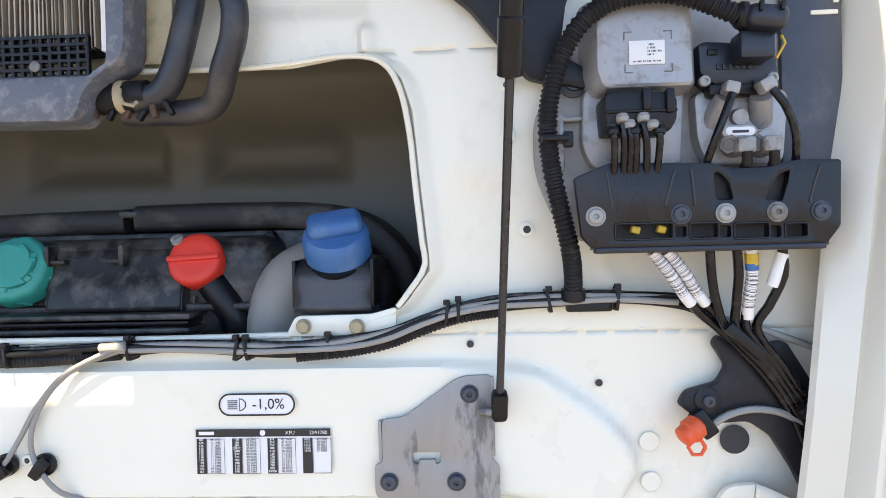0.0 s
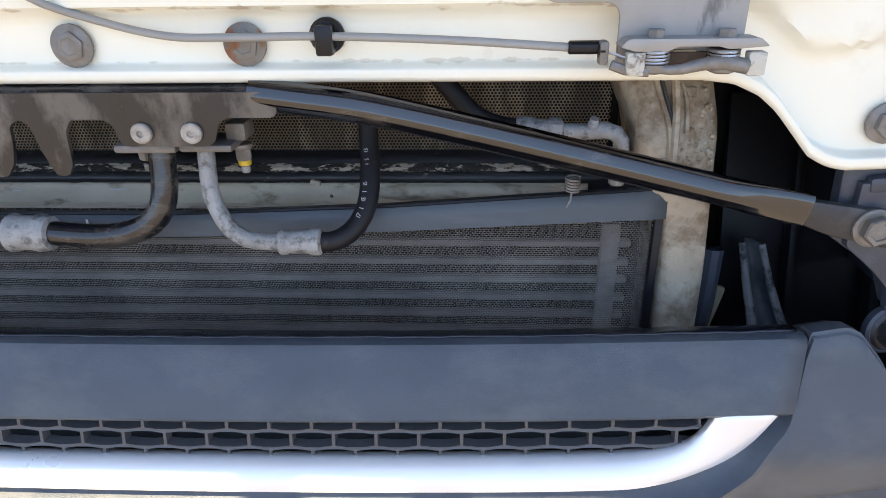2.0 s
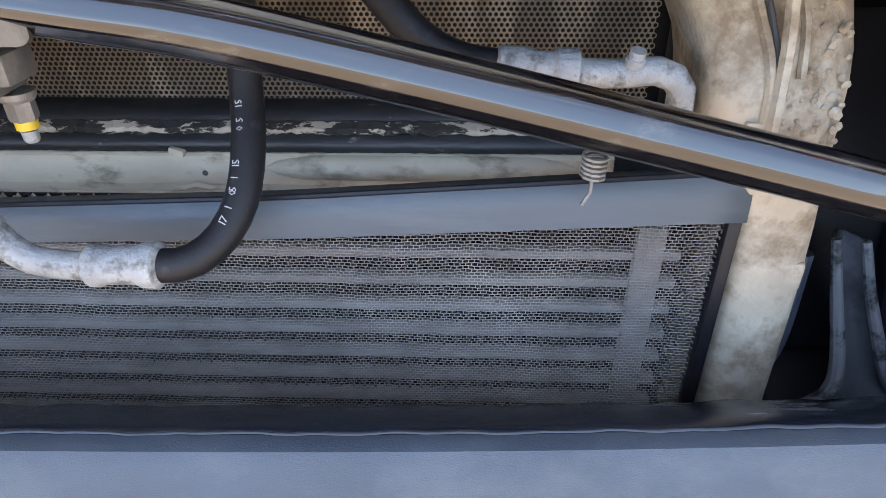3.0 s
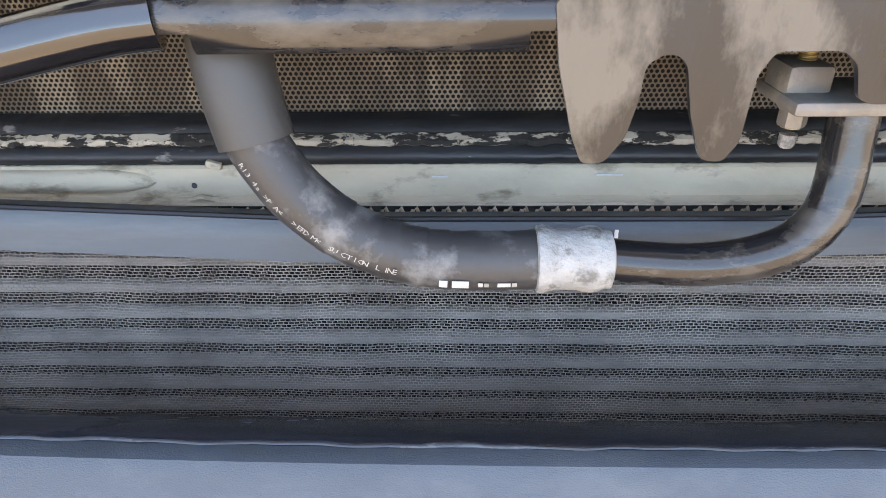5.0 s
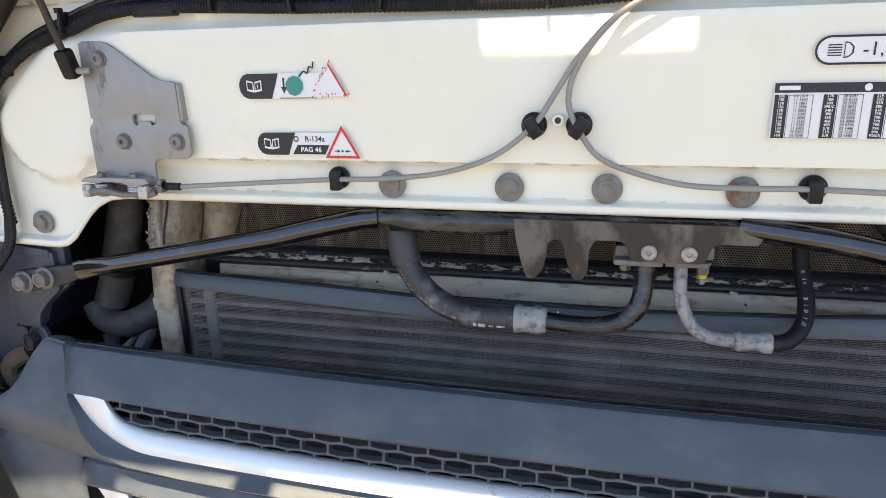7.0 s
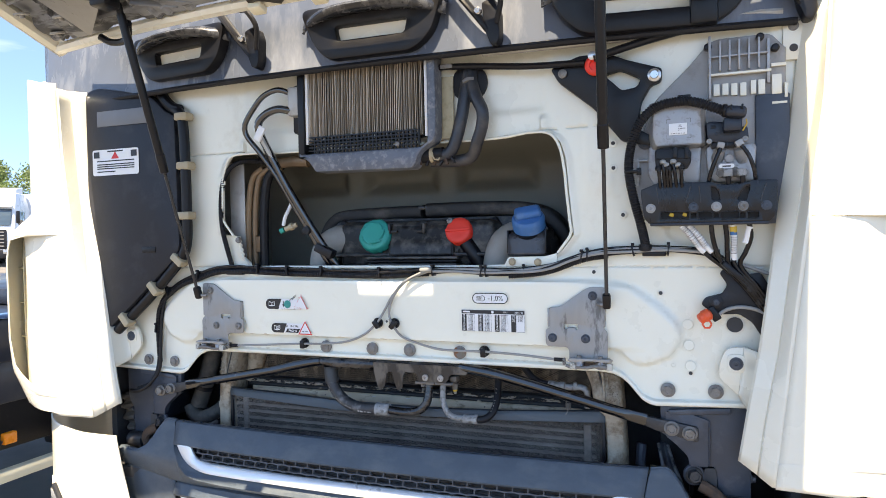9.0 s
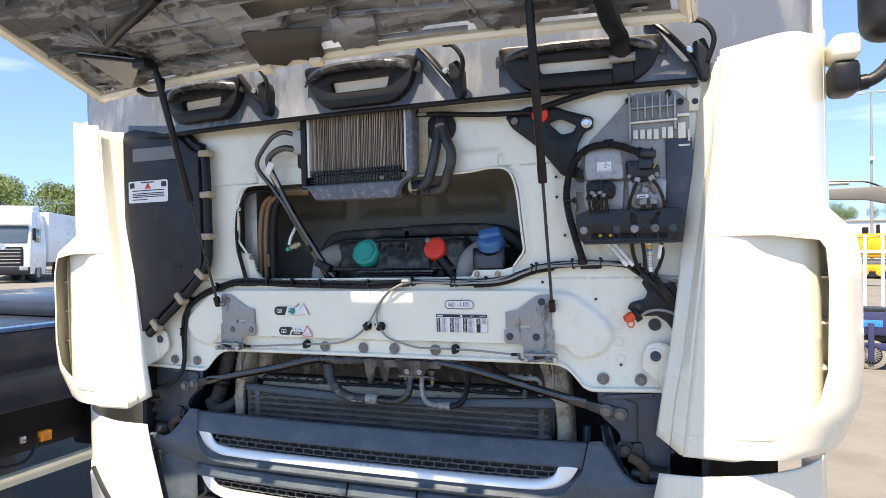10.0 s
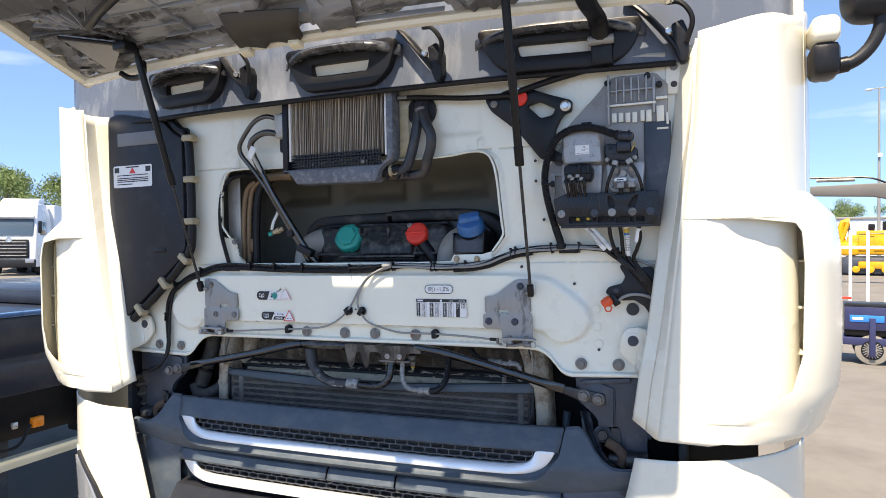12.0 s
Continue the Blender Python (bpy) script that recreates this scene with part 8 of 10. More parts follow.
for x0, z0, x1, z1 in ((-0.125, 1.600, -0.10, 1.58), (-0.130, 1.585, -0.098, 1.560), (0.232, 1.620, 0.262, 1.635), (0.230, 1.605, 0.258, 1.618)):
    part("bracket_web", tube([(x0, 0.135, z0), (x1, 0.135, z1)], 0.003, seg=6), BLACK, tk)
part("arch_plate", plate(rounded([(-0.27, 1.46), (-0.27, 1.60), (-0.22, 1.640), (0.36, 1.640), (0.41, 1.60), (0.42, 1.46)], [0, 0.05, 0.03, 0.05, 0.05, 0]), 0.15, 0.17, bevel=0.003), TANK, tk)
for x in (-0.015, 0.085):
    part("rib", box((x, 0.078, 1.610), (0.008, 0.03, 0.028), 0.003), TANK, tk)
    part("rib", box((x + (0.012 if x < 0 else -0.012), 0.076, 1.603), (0.022, 0.02, 0.006), 0.002), TANK, tk)
def strip(path, wide, deep):
    """A flat foam strip along a line across the opening: deep in y, wide in the plane of the line."""
    ln = spline(path, 0.01)
    rings = []
    for k, q in enumerate(ln):
        d = (ln[min(k + 1, len(ln) - 1)] - ln[max(k - 1, 0)]).normalized()
        n = Vector((0, 1, 0)).cross(d).normalized()
        rings.append([q + n * wide * math.copysign(abs(math.cos(a)) ** 0.45, math.cos(a)) + Vector((0, deep, 0)) * math.copysign(abs(math.sin(a)) ** 0.45, math.sin(a)) for a in (2 * math.pi * j / 20 for j in range(20))])
    return add_rings(bmesh.new(), rings)


FOAM = mat("dusty_foam_strip", (0.02, 0.02, 0.021), 0.6, vary=0.3, scale=30, bump=0.3, bump_scale=150, dirt=(0.17, 0.15, 0.13), dirt_amount=0.6, dirt_scale=14, dirt_edge=(0.5, 0.68), stretch=(0.6, 1, 1))
part("foam_strip", strip([(-0.27, 0.19, 1.56), (-0.262, 0.19, 1.60), (-0.235, 0.19, 1.637), (-0.19, 0.19, 1.652), (-0.05, 0.19, 1.657), (0.045, 0.19, 1.658)], 0.018, 0.045), FOAM, tk, "flat black foam strip, dusty on top", smooth=50)
part("foam_strip", strip([(0.060, 0.19, 1.661), (0.20, 0.19, 1.662), (0.32, 0.19, 1.658), (0.39, 0.19, 1.641), (0.435, 0.19, 1.597), (0.455, 0.19, 1.54), (0.46, 0.19, 1.48)], 0.020, 0.045), FOAM, tk, "flat black foam strip, dusty on top", smooth=50)
part("foam_joint", box((0.052, 0.17, 1.668), (0.03, 0.05, 0.014), 0.004), DUSTY_STEEL, tk)
part("bracket_arm", box((0.255, 0.14, 1.585), (0.07, 0.02, 0.09), 0.006, Matrix.Rotation(-0.5, 3, "Y")), BLACK, tk)
part("bracket_arm", box((-0.185, 0.14, 1.585), (0.07, 0.02, 0.09), 0.006, Matrix.Rotation(0.5, 3, "Y")), BLACK, tk)
part("bracket_screw", lathe((0.262, 0.125, 1.60), (0, -1, 0), [(0, 0.008), (0.004, 0.008), (0.005, 0.004)], 14), BOLT, tk)
part("sight_slot", box((0.303, 0.155, 1.622), (0.022, 0.006, 0.024), 0.001), DARK, tk)
part("yellow_mark", box((0.303, 0.1515, 1.629), (0.006, 0.002, 0.004)), YELLOW, tk)
part("filler_neck", tube([(0.18, 0.09, 1.595), (0.205, 0.085, 1.56), (0.225, 0.085, 1.53), (0.232, 0.09, 1.50)], 0.021, seg=14), BLACK, tk)
part("filler_neck", tube([(-0.055, 0.12, 1.59), (-0.05, 0.16, 1.56)], 0.032, seg=14), BLACK, tk)
for s, x in ((1, 0.30), (-1, -0.215)):
    bm = bmesh.new()
    add_tube(bm, [(x - 0.02, 0.10, 1.47), (x - 0.015, 0.085, 1.52), (x + 0.0, 0.09, 1.565), (x + 0.03, 0.11, 1.585), (x + 0.07, 0.14, 1.58)], 0.04, seg=18)
    solo("air_elbow", bm, mat("pale_grey_plastic", (0.33, 0.31, 0.28), 0.55, vary=0.15, scale=25, dirt=(0.2, 0.17, 0.13), dirt_amount=0.4, dirt_scale=12), "pale grey moulded air elbow beside the tank", "air duct", "air elbows", smooth=60)


def cap_frame(p, axis):
    a, b, d = frame_of(axis)
    return Matrix.Translation(p) @ Matrix((a, b, d)).transposed().to_4x4()


def cap(name, label, p, axis, r, h, mat_, style):
    top = thing(name, label, "cap", "filler caps")
    m = cap_frame(Vector(p), axis)
    bm = bmesh.new()
    seg = 48
    rings = []
    for hh_, k in ((-h * 0.5, 0.90), (-h * 0.42, 1.0), (h * 0.25, 1.0), (h * 0.40, 0.95), (h * 0.5, 0.86), (h * 0.52, 0.60), (h * 0.50, 0.02)):
        ring = []
        for j in range(seg):
            w = 2 * math.pi * j / seg
            kk = k
            if style == "green":
                kk = k * (1 + (0.04 * max(0.0, math.sin(6 * w)) if k > 0.8 else 0))
            ring.append((r * kk * math.cos(w), r * kk * math.sin(w), hh_))
        rings.append(ring)
    add_rings(bm, rings)
    if style == "red":
        add_box(bm, (0, 0, h * 0.54), (r * 1.90, r * 0.22, h * 0.26), r * 0.06, Matrix.Rotation(0.05, 3, "Z"))
    elif style == "blue":
        add_box(bm, (0, -0.1 * r, h * 0.66), (r * 1.60, r * 0.95, h * 0.56), r * 0.26, Matrix.Rotation(0.25, 3, "Z"), 4)
    else:
        for r0, h0, h1, tw in ((1.06, -0.40, 0.42, 0.35), (0.80, 0.40, 0.72, 0.9)):
            saw = []
            for t in range(5):
                u = t / 4
                saw.append([(r * r0 * (0.84 + 0.16 * ((6 * (w + tw * u) / (2 * math.pi)) % 1.0)) * (1 - 0.12 * u ** 3) * math.cos(w), r * r0 * (0.84 + 0.16 * ((6 * (w + tw * u) / (2 * math.pi)) % 1.0)) * (1 - 0.12 * u ** 3) * math.sin(w), h * (h0 + (h1 - h0) * u)) for w in (2 * math.pi * j / 96 for j in range(96))])
            add_rings(bm, saw)
    bmesh.ops.transform(bm, matrix=m, verts=bm.verts)
    part("lid", bm, mat_, top, smooth=40)
    part("seal_ring", lathe(m @ Vector((0, 0, -h * 0.62)), axis, [(0, r * 0.88), (h * 0.14, r * 0.88)], 28), BLACK, top, "black seal ring")


cap("coolant_filler", "green ribbed coolant filler cap on the tank", (-0.058, 0.072, 1.592), (0.02, -0.92, 0.38), 0.0455, 0.032, GREEN, "green")
cap("washer_cap", "red washer fluid filler cap with a grip bar", (0.181, 0.078, 1.600), (-0.03, -0.93, 0.36), 0.0365, 0.026, RED, "red")
cap("fluid_cap", "large blue filler cap with a wide grip", (0.381, 0.010, 1.618), (0.02, -0.62, 0.78), 0.040, 0.040, BLUE, "blue")
fb = thing("filler_bracket", "glossy dark bent bracket under the blue cap", "bracket")
bm = bmesh.new()
prof = [(0.09, 1.600), (0.045, 1.600), (0.010, 1.598), (-0.006, 1.588), (-0.010, 1.572), (-0.008, 1.556), (-0.012, 1.545), (-0.012, 1.540)]
add_sheet(bm, [[(x, y, z) for y, z in prof] for x in (0.334, 0.36, 0.39, 0.424)])
thick(part("bent_plate", bm, mat("satin_dark_bracket", (0.05, 0.05, 0.056), 0.3, metal=0.3, vary=0.15, scale=20, bump=0.05, bump_scale=80, dirt=(0.10, 0.095, 0.09), dirt_amount=0.4, dirt_scale=25), fb, smooth=60), 0.004)
part("cheek", box((0.425, 0.04, 1.572), (0.004, 0.10, 0.055), 0.001), BLACK, fb)
part("cheek", box((0.333, 0.04, 1.572), (0.004, 0.10, 0.055), 0.001), BLACK, fb)
part("bottle", box((0.38, 0.10, 1.53), (0.10, 0.12, 0.12), 0.02), DARK, fb)
part("cap_seat", lathe((0.381, 0.022, 1.596), (0.02, -0.62, 0.78), [(0, 0.037), (0.012, 0.040), (0.014, 0.034)], 28), BLACK, fb)

# ---- control unit and valves on the driver side ----
cu = thing("valve_mounting_plate", "dark grey ribbed mounting plate behind the valve unit", "mounting plate")
o = rounded([(0.612, 1.755), (0.612, 1.69), (0.632, 1.64), (0.66, 1.612), (0.93, 1.612), (0.93, 1.96), (0.902, 1.992), (0.79, 1.992), (0.745, 1.94), (0.672, 1.87), (0.648, 1.80)], [0.03, 0.03, 0.03, 0.02, 0, 0, 0.01, 0.02, 0.02, 0.02, 0.03])
part("plate", plate(o[::-1], -0.046, -0.030, bevel=0.004), mat("plate_grey", (0.30, 0.295, 0.29), 0.55, metal=0.2, vary=0.15, scale=25, bump=0.2, bump_scale=200, dirt=(0.1, 0.09, 0.08), dirt_amount=0.5, dirt_scale=15), cu)
part("dark_cover", box((0.904, -0.0485, 1.735), (0.064, 0.008, 0.265), 0.003), CHASSIS, cu, "smooth dark grey side panel")
for k in range(5):
    part("vent_rib", box((0.806 + 0.0183 * k, -0.052, 1.953), (0.0045, 0.014, 0.062), 0.0015), CASTING, cu)
part("vent_bar", box((0.842, -0.053, 1.952), (0.11, 0.010, 0.004), 0.001), CASTING, cu)
# cream, not casting grey: the sunlight on this bar is put into its colour
part("vent_bar", box((0.842, -0.053, 1.915), (0.12, 0.012, 0.005), 0.001), CREAM_OUT, cu, "bar coloured pale for the sunlight on it")
part("edge_wall", box((0.786, -0.054, 1.93), (0.005, 0.016, 0.13), 0.001), CASTING, cu)
part("edge_wall", box((0.897, -0.050, 1.935), (0.006, 0.010, 0.09), 0.001), CASTING, cu)
for x0, x1, z0, z1 in ((0.793, 0.805, 1.872, 1.896), (0.810, 0.822, 1.872, 1.896), (0.827, 0.839, 1.870, 1.895), (0.844, 0.856, 1.868, 1.895), (0.864, 0.874, 1.870, 1.898), (0.878, 0.891, 1.868, 1.898), (0.903, 0.921, 1.866, 1.906), (0.903, 0.931, 1.846, 1.851), (0.902, 0.930, 1.922, 1.929), (0.926, 0.932, 1.858, 1.888)):
    part("pale_slot", box(((x0 + x1) / 2, -0.050, (z0 + z1) / 2), (x1 - x0, 0.008, z1 - z0), 0.001), CREAM_OUT, cu, "pale sheet showing through a slot")
for x, z in ((0.783, 1.975), (0.882, 1.985), (0.91, 1.96)):
    part("stud", lathe((x, -0.046, z), (0, -1, 0), [(0, 0.008), (0.008, 0.008), (0.010, 0.005)], 14), BLACK, cu)
part("large_washer", lathe((0.655, -0.046, 1.785), (0, -1, 0), [(0, 0.016), (0.004, 0.016), (0.006, 0.010), (0.010, 0.009)], 22), CHASSIS, cu)
part("left_rib", box((0.640, -0.052, 1.72), (0.006, 0.012, 0.06), 0.002), CASTING, cu)
part("left_rib", box((0.648, -0.052, 1.745), (0.03, 0.012, 0.005), 0.002), CASTING, cu)

eu = thing("electronic_valve_unit", "grey cast aluminium control unit with black plug and label", "control unit")
bm = bmesh.new()
rings = []
for y, e in ((-0.045, 0.006), (-0.060, 0.004), (-0.078, 0.0), (-0.090, -0.006), (-0.092, -0.012)):
    rings.append([(p[0], y, p[1]) for p in [(a, b) for a, b in (tuple(q) for q in rounded([(0.674 - e, 1.766 - e * 0.5), (0.6675 - e, 1.786), (0.668 - e, 1.862 + e), (0.771 + e, 1.864 + e), (0.774 + e, 1.772), (0.766, 1.766 - e * 0.5)], 0.008))]])
add_rings(bm, rings)
part("housing", bm, CASTING, eu, "bead-blasted grey casting", smooth=30)
part("lower_flange", plate(rounded([(0.663, 1.775), (0.660, 1.715), (0.672, 1.690), (0.764, 1.690), (0.769, 1.775)], 0.010), -0.062, -0.045, bevel=0.004), CASTING, eu)
bm = bmesh.new()
add_box(bm, (0.7222, -0.0928, 1.8025), (0.0355, 0.0012, 0.0240), 0.0004)
lab = part("label", bm, WHITE, eu, "white label with tiny lines")
bm = bmesh.new()
lp = lambda a, b: (0.7222 + a, -0.0938, 1.8025 + b)
for k, w in enumerate((0.009, 0.0095, 0.0155, 0.007)):
    for j in range(int(w / 0.0013)):
        if (j * 7 + k * 3) % 5:
            add_flat(bm, rect(0.0005 + 0.0013 * j, 0.0078 - 0.0034 * k - 0.0009, 0.0013 + 0.0013 * j, 0.0078 - 0.0034 * k + 0.0009), lp)
for j in range(22):
    if (j * 5) % 7 > 1:
        add_flat(bm, rect(-0.0152 + 0.0014 * j, -0.0098, -0.0143 + 0.0014 * j, -0.0082), lp)
pr = part("label_print", bm, INK, eu, smooth=0)
for x, z, a, b in ((0.700, 1.8235, 1, -1), (0.747, 1.8235, -1, -1), (0.7005, 1.783, 1, 1), (0.7475, 1.783, -1, 1)):
    bm = bmesh.new()
    add_box(bm, (x + 0.004 * a, -0.0922, z), (0.008, 0.0015, 0.0010))
    add_box(bm, (x, -0.0922, z + 0.004 * b), (0.0010, 0.0015, 0.008))
    part("corner_mark", bm, BLOCK, eu)
o = rounded([(0.676, 1.758), (0.683, 1.7635), (0.742, 1.7600), (0.7475, 1.753), (0.7470, 1.733), (0.740, 1.721), (0.678, 1.722)], 0.004)
part("plug_block", plate(o, -0.108, -0.060, bevel=0.004), BLACK, eu, "black multi-way plug")
part("plug_latch", box((0.7165, -0.110, 1.752), (0.0085, 0.008, 0.022), 0.002), BLACK, eu)
part("plug_latch", box((0.739, -0.110, 1.750), (0.008, 0.008, 0.024), 0.002), BLACK, eu)
part("plug_ridge", box((0.712, -0.1095, 1.741), (0.068, 0.004, 0.003), 0.001), BLACK, eu)
for x, z in ((0.6925, 1.7375), (0.7125, 1.7375), (0.699, 1.731), (0.7215, 1.730), (0.683, 1.725), (0.704, 1.725), (0.728, 1.725)):
    part("seal_collar", lathe((x, -0.110, z), (0, -0.25, -1), [(0, 0.0055), (0.004, 0.0066), (0.008, 0.0055)], 14), GREY_CABLE if z > 1.729 else BLACK, eu)
part("strap_clip", box((0.735, -0.096, 1.862), (0.026, 0.014, 0.018), 0.002), BLACK, eu)

SOLENOID = mat("blue_black_plastic", (0.010, 0.013, 0.022), 0.34, vary=0.25, scale=30, bump=0.15, bump_scale=700, dirt=(0.06, 0.065, 0.08), dirt_amount=0.4, dirt_scale=30, dirt_edge=(0.52, 0.75))


def pill_at(x, z, w, h):
    """A rounded bar's outline round a place."""
    r = h / 2
    right = [(w / 2 - r + r * math.cos(a), r * math.sin(a)) for a in (-math.pi / 2 + math.pi * k / 8 for k in range(9))]
    return [(x + a, z + b) for a, b in right] + [(x - a, z - b) for a, b in right]


ev = thing("solenoid_valve", "black solenoid cover on a grey cast valve with brass elbows", "valve")
part("cover", plate(rounded([(0.777, 1.8126), (0.7855, 1.8157), (0.812, 1.8135), (0.819, 1.8005), (0.8554, 1.8015), (0.8575, 1.776), (0.841, 1.7690), (0.793, 1.7705), (0.7785, 1.7825)], 0.005)[::-1], -0.080, -0.045, bevel=0.004), SOLENOID, ev, "smooth blue-black cover")
part("cover_skirt", box((0.817, -0.070, 1.7655), (0.060, 0.022, 0.012), 0.003), BLACK, ev)
for x in (0.802, 0.817, 0.832):
    part("skirt_rib", box((x, -0.0815, 1.7675), (0.002, 0.004, 0.010), 0.0006), SOLENOID, ev)
for x, z in ((0.7830, 1.7745), (0.8505, 1.7755)):
    part("cover_screw", lathe((x, -0.078, z), (0, -1, 0), [(0, 0.0058), (0.004, 0.0058), (0.005, 0.0045), (0.005, 0.0028), (0.003, 0.0024)], 16), STEEL, ev, "pale screw sleeve")
for j in range(6):
    part("embossed_bar", box((0.797 + 0.0062 * j, -0.0806, 1.7885), (0.0045, 0.002, 0.006), 0.0005), SOLENOID, ev)
part("cover_port", box((0.791, -0.0808, 1.8035), (0.010, 0.003, 0.006), 0.001), BLACK, ev)
part("cast_body", plate(rounded([(0.776, 1.768), (0.779, 1.715), (0.790, 1.690), (0.868, 1.690), (0.874, 1.768)], 0.012), -0.066, -0.045, bevel=0.005), CASTING, ev)
for p0, p1, r in (((0.797, -0.058, 1.735), (0.804, -0.080, 1.758), 0.013), ((0.846, -0.058, 1.735), (0.839, -0.080, 1.758), 0.013), ((0.815, -0.055, 1.712), (0.815, -0.084, 1.712), 0.016), ((0.843, -0.055, 1.710), (0.842, -0.084, 1.710), 0.015), ((0.821, -0.058, 1.740), (0.821, -0.074, 1.738), 0.010)):
    part("port_boss", add_cyl(bmesh.new(), p0, p1, r, r * 0.82, 18), CASTING, ev, "rough cast port")
part("ring_boss", plate(pill_at(0.815, 1.7215, 0.036, 0.014), -0.086, -0.066, bevel=0.002), CASTING, ev)
part("name_bar", plate(pill_at(0.815, 1.7215, 0.029, 0.0085), -0.0872, -0.0855), WHITE, ev, "small pale name bar")
part("name_print", box((0.815, -0.0874, 1.7212), (0.016, 0.0006, 0.0026), 0.0), INK, ev)
for x, z, t, w_ in ((0.804, 1.7635, 0.25, 0.0125), (0.8385, 1.7655, -0.5, 0.0135), (0.8165, 1.7065, 0.0, 0.0155), (0.8425, 1.7070, 0.0, 0.0155)):
    part("elbow_fitting", add_box(bmesh.new(), (x, -0.092, z), (w_ * 1.15, 0.018, w_), 0.0025, Matrix.Rotation(t, 3, "Y")), STEEL if z > 1.75 else CRIMP, ev, "dull square push-in elbow")
    if z < 1.75:
        part("elbow_nut", add_hex_bolt(bmesh.new(), (x - 0.010, -0.080, z + 0.002), (-0.4, -1, 0), 0.0105, 0.008), BLOCK, ev)
bl = thing("plug_connector", "black angled plug on the corrugated hose", "plug")
part("shell", box((0.831, -0.105, 1.8265), (0.040, 0.036, 0.023), 0.008, Matrix.Rotation(0.12, 3, "Y"), 3), SOLENOID, bl)
part("shell_collar", lathe((0.806, -0.105, 1.832), (1, 0, -0.12), [(0, 0.0115), (0.003, 0.0135), (0.008, 0.0135), (0.010, 0.011)], 18), BLACK, bl)
for x in (0.822, 0.842):
    part("shell_rib", box((x, -0.1235, 1.834), (0.004, 0.006, 0.010), 0.001, Matrix.Rotation(0.12, 3, "Y")), BLACK, bl)
part("socket", box((0.826, -0.092, 1.8035), (0.034, 0.03, 0.028), 0.004), SOLENOID, bl)
part("yellow_tab", tube([(0.851, -0.10, 1.812), (0.852, -0.105, 1.803), (0.846, -0.105, 1.793), (0.843, -0.104, 1.787)], 0.0014, seg=6), YELLOW, bl, "thin yellow locking tab")
solo("corrugated_hose", tube([(0.808, -0.105, 1.832), (0.79, -0.105, 1.840), (0.76, -0.105, 1.852), (0.73, -0.105, 1.857), (0.69, -0.102, 1.853), (0.660, -0.098, 1.836), (0.640, -0.092, 1.808), (0.627, -0.088, 1.77), (0.622, -0.086, 1.73), (0.626, -0.084, 1.69), (0.634, -0.080, 1.65), (0.645, -0.070, 1.605), (0.651, -0.045, 1.572), (0.652, -0.03, 1.556)], 0.0102, seg=14, ribs=0.0016, pitch=0.0048),
     RUBBER, "thick black corrugated hose round the valve unit", "hose", smooth=20)
solo("hose_collar", lathe((0.652, -0.035, 1.562), (0, 0.15, -1), [(0, 0.013), (0.006, 0.014), (0.012, 0.014), (0.014, 0.010)], 18), BLACK, "black collar where the corrugated hose ends", "collar")
bm = add_box(bmesh.new(), (0.629, -0.088, 1.719), (0.028, 0.026, 0.006), 0.002)
add_box(bm, (0.643, -0.085, 1.719), (0.010, 0.012, 0.016), 0.002)
solo("cable_tie", bm, BLACK, "black plastic tie round the corrugated hose", "cable tie", "cable ties")

hd = thing("hose_holder", "black plastic holder with five bolts and a row of slots", "bracket")
o = rounded([(0.6463, 1.6784), (0.6825, 1.6926), (0.730, 1.6912), (0.7823, 1.6895), (0.800, 1.6835), (0.835, 1.6835), (0.8643, 1.6903), (0.9075, 1.6895), (0.9060, 1.6236), (0.8920, 1.6061), (0.6638, 1.6061), (0.6528, 1.6187)], 0.004)
slots = [rounded(rect(*q), 0.002, 3) for q in ((0.6868, 1.6160, 0.7421, 1.6300), (0.7457, 1.6165, 0.7560, 1.6265), (0.7601, 1.6155, 0.7863, 1.6289), (0.7893, 1.6155, 0.7995, 1.6265), (0.8036, 1.6145, 0.8357, 1.6278), (0.8381, 1.6145, 0.8482, 1.6252), (0.8528, 1.6145, 0.8727, 1.6265))]
notches = [rounded(q, 0.002, 3) for q in ([(0.7844, 1.6790), (0.7889, 1.6800), (0.7985, 1.6700), (0.8024, 1.6525), (0.787, 1.6525), (0.785, 1.66)], [(0.8577, 1.6800), (0.8478, 1.6760), (0.8393, 1.6643), (0.8336, 1.6515), (0.8499, 1.6500), (0.8558, 1.6694)])]
HOLDER = mat("holder_satin_plastic", (0.009, 0.0092, 0.012), 0.30, vary=0.25, scale=20, bump=0.06, bump_scale=500, dirt=(0.05, 0.048, 0.05), dirt_amount=0.45, dirt_scale=9, dirt_edge=(0.46, 0.75), specular=0.35, stretch=(1, 1, 0.35))
part("plate", plate(o, -0.098, -0.088, slots + notches, 0.0015), HOLDER, hd)
part("notch_back", box((0.821, -0.080, 1.666), (0.085, 0.004, 0.040)), DARK, hd)
for q in ((0.6868, 1.6160, 0.7421, 1.6300), (0.7601, 1.6155, 0.7863, 1.6289), (0.8036, 1.6145, 0.8357, 1.6278), (0.8528, 1.6145, 0.8727, 1.6265)):
    part("slot_rim", tube([(a, -0.0985, b) for a, b in (lambda p: p + p[:1])([tuple(v) for v in rounded(rect(q[0] - 0.001, q[1] - 0.001, q[2] + 0.001, q[3] + 0.001), 0.003, 4)])], 0.0011, seg=6, raw=True), HOLDER, hd)
part("foot", box((0.778, -0.0935, 1.6045), (0.226, 0.014, 0.006), 0.002), SOLENOID, hd)
part("slot_back", box((0.785, -0.075, 1.62), (0.24, 0.004, 0.03)), DARK, hd)
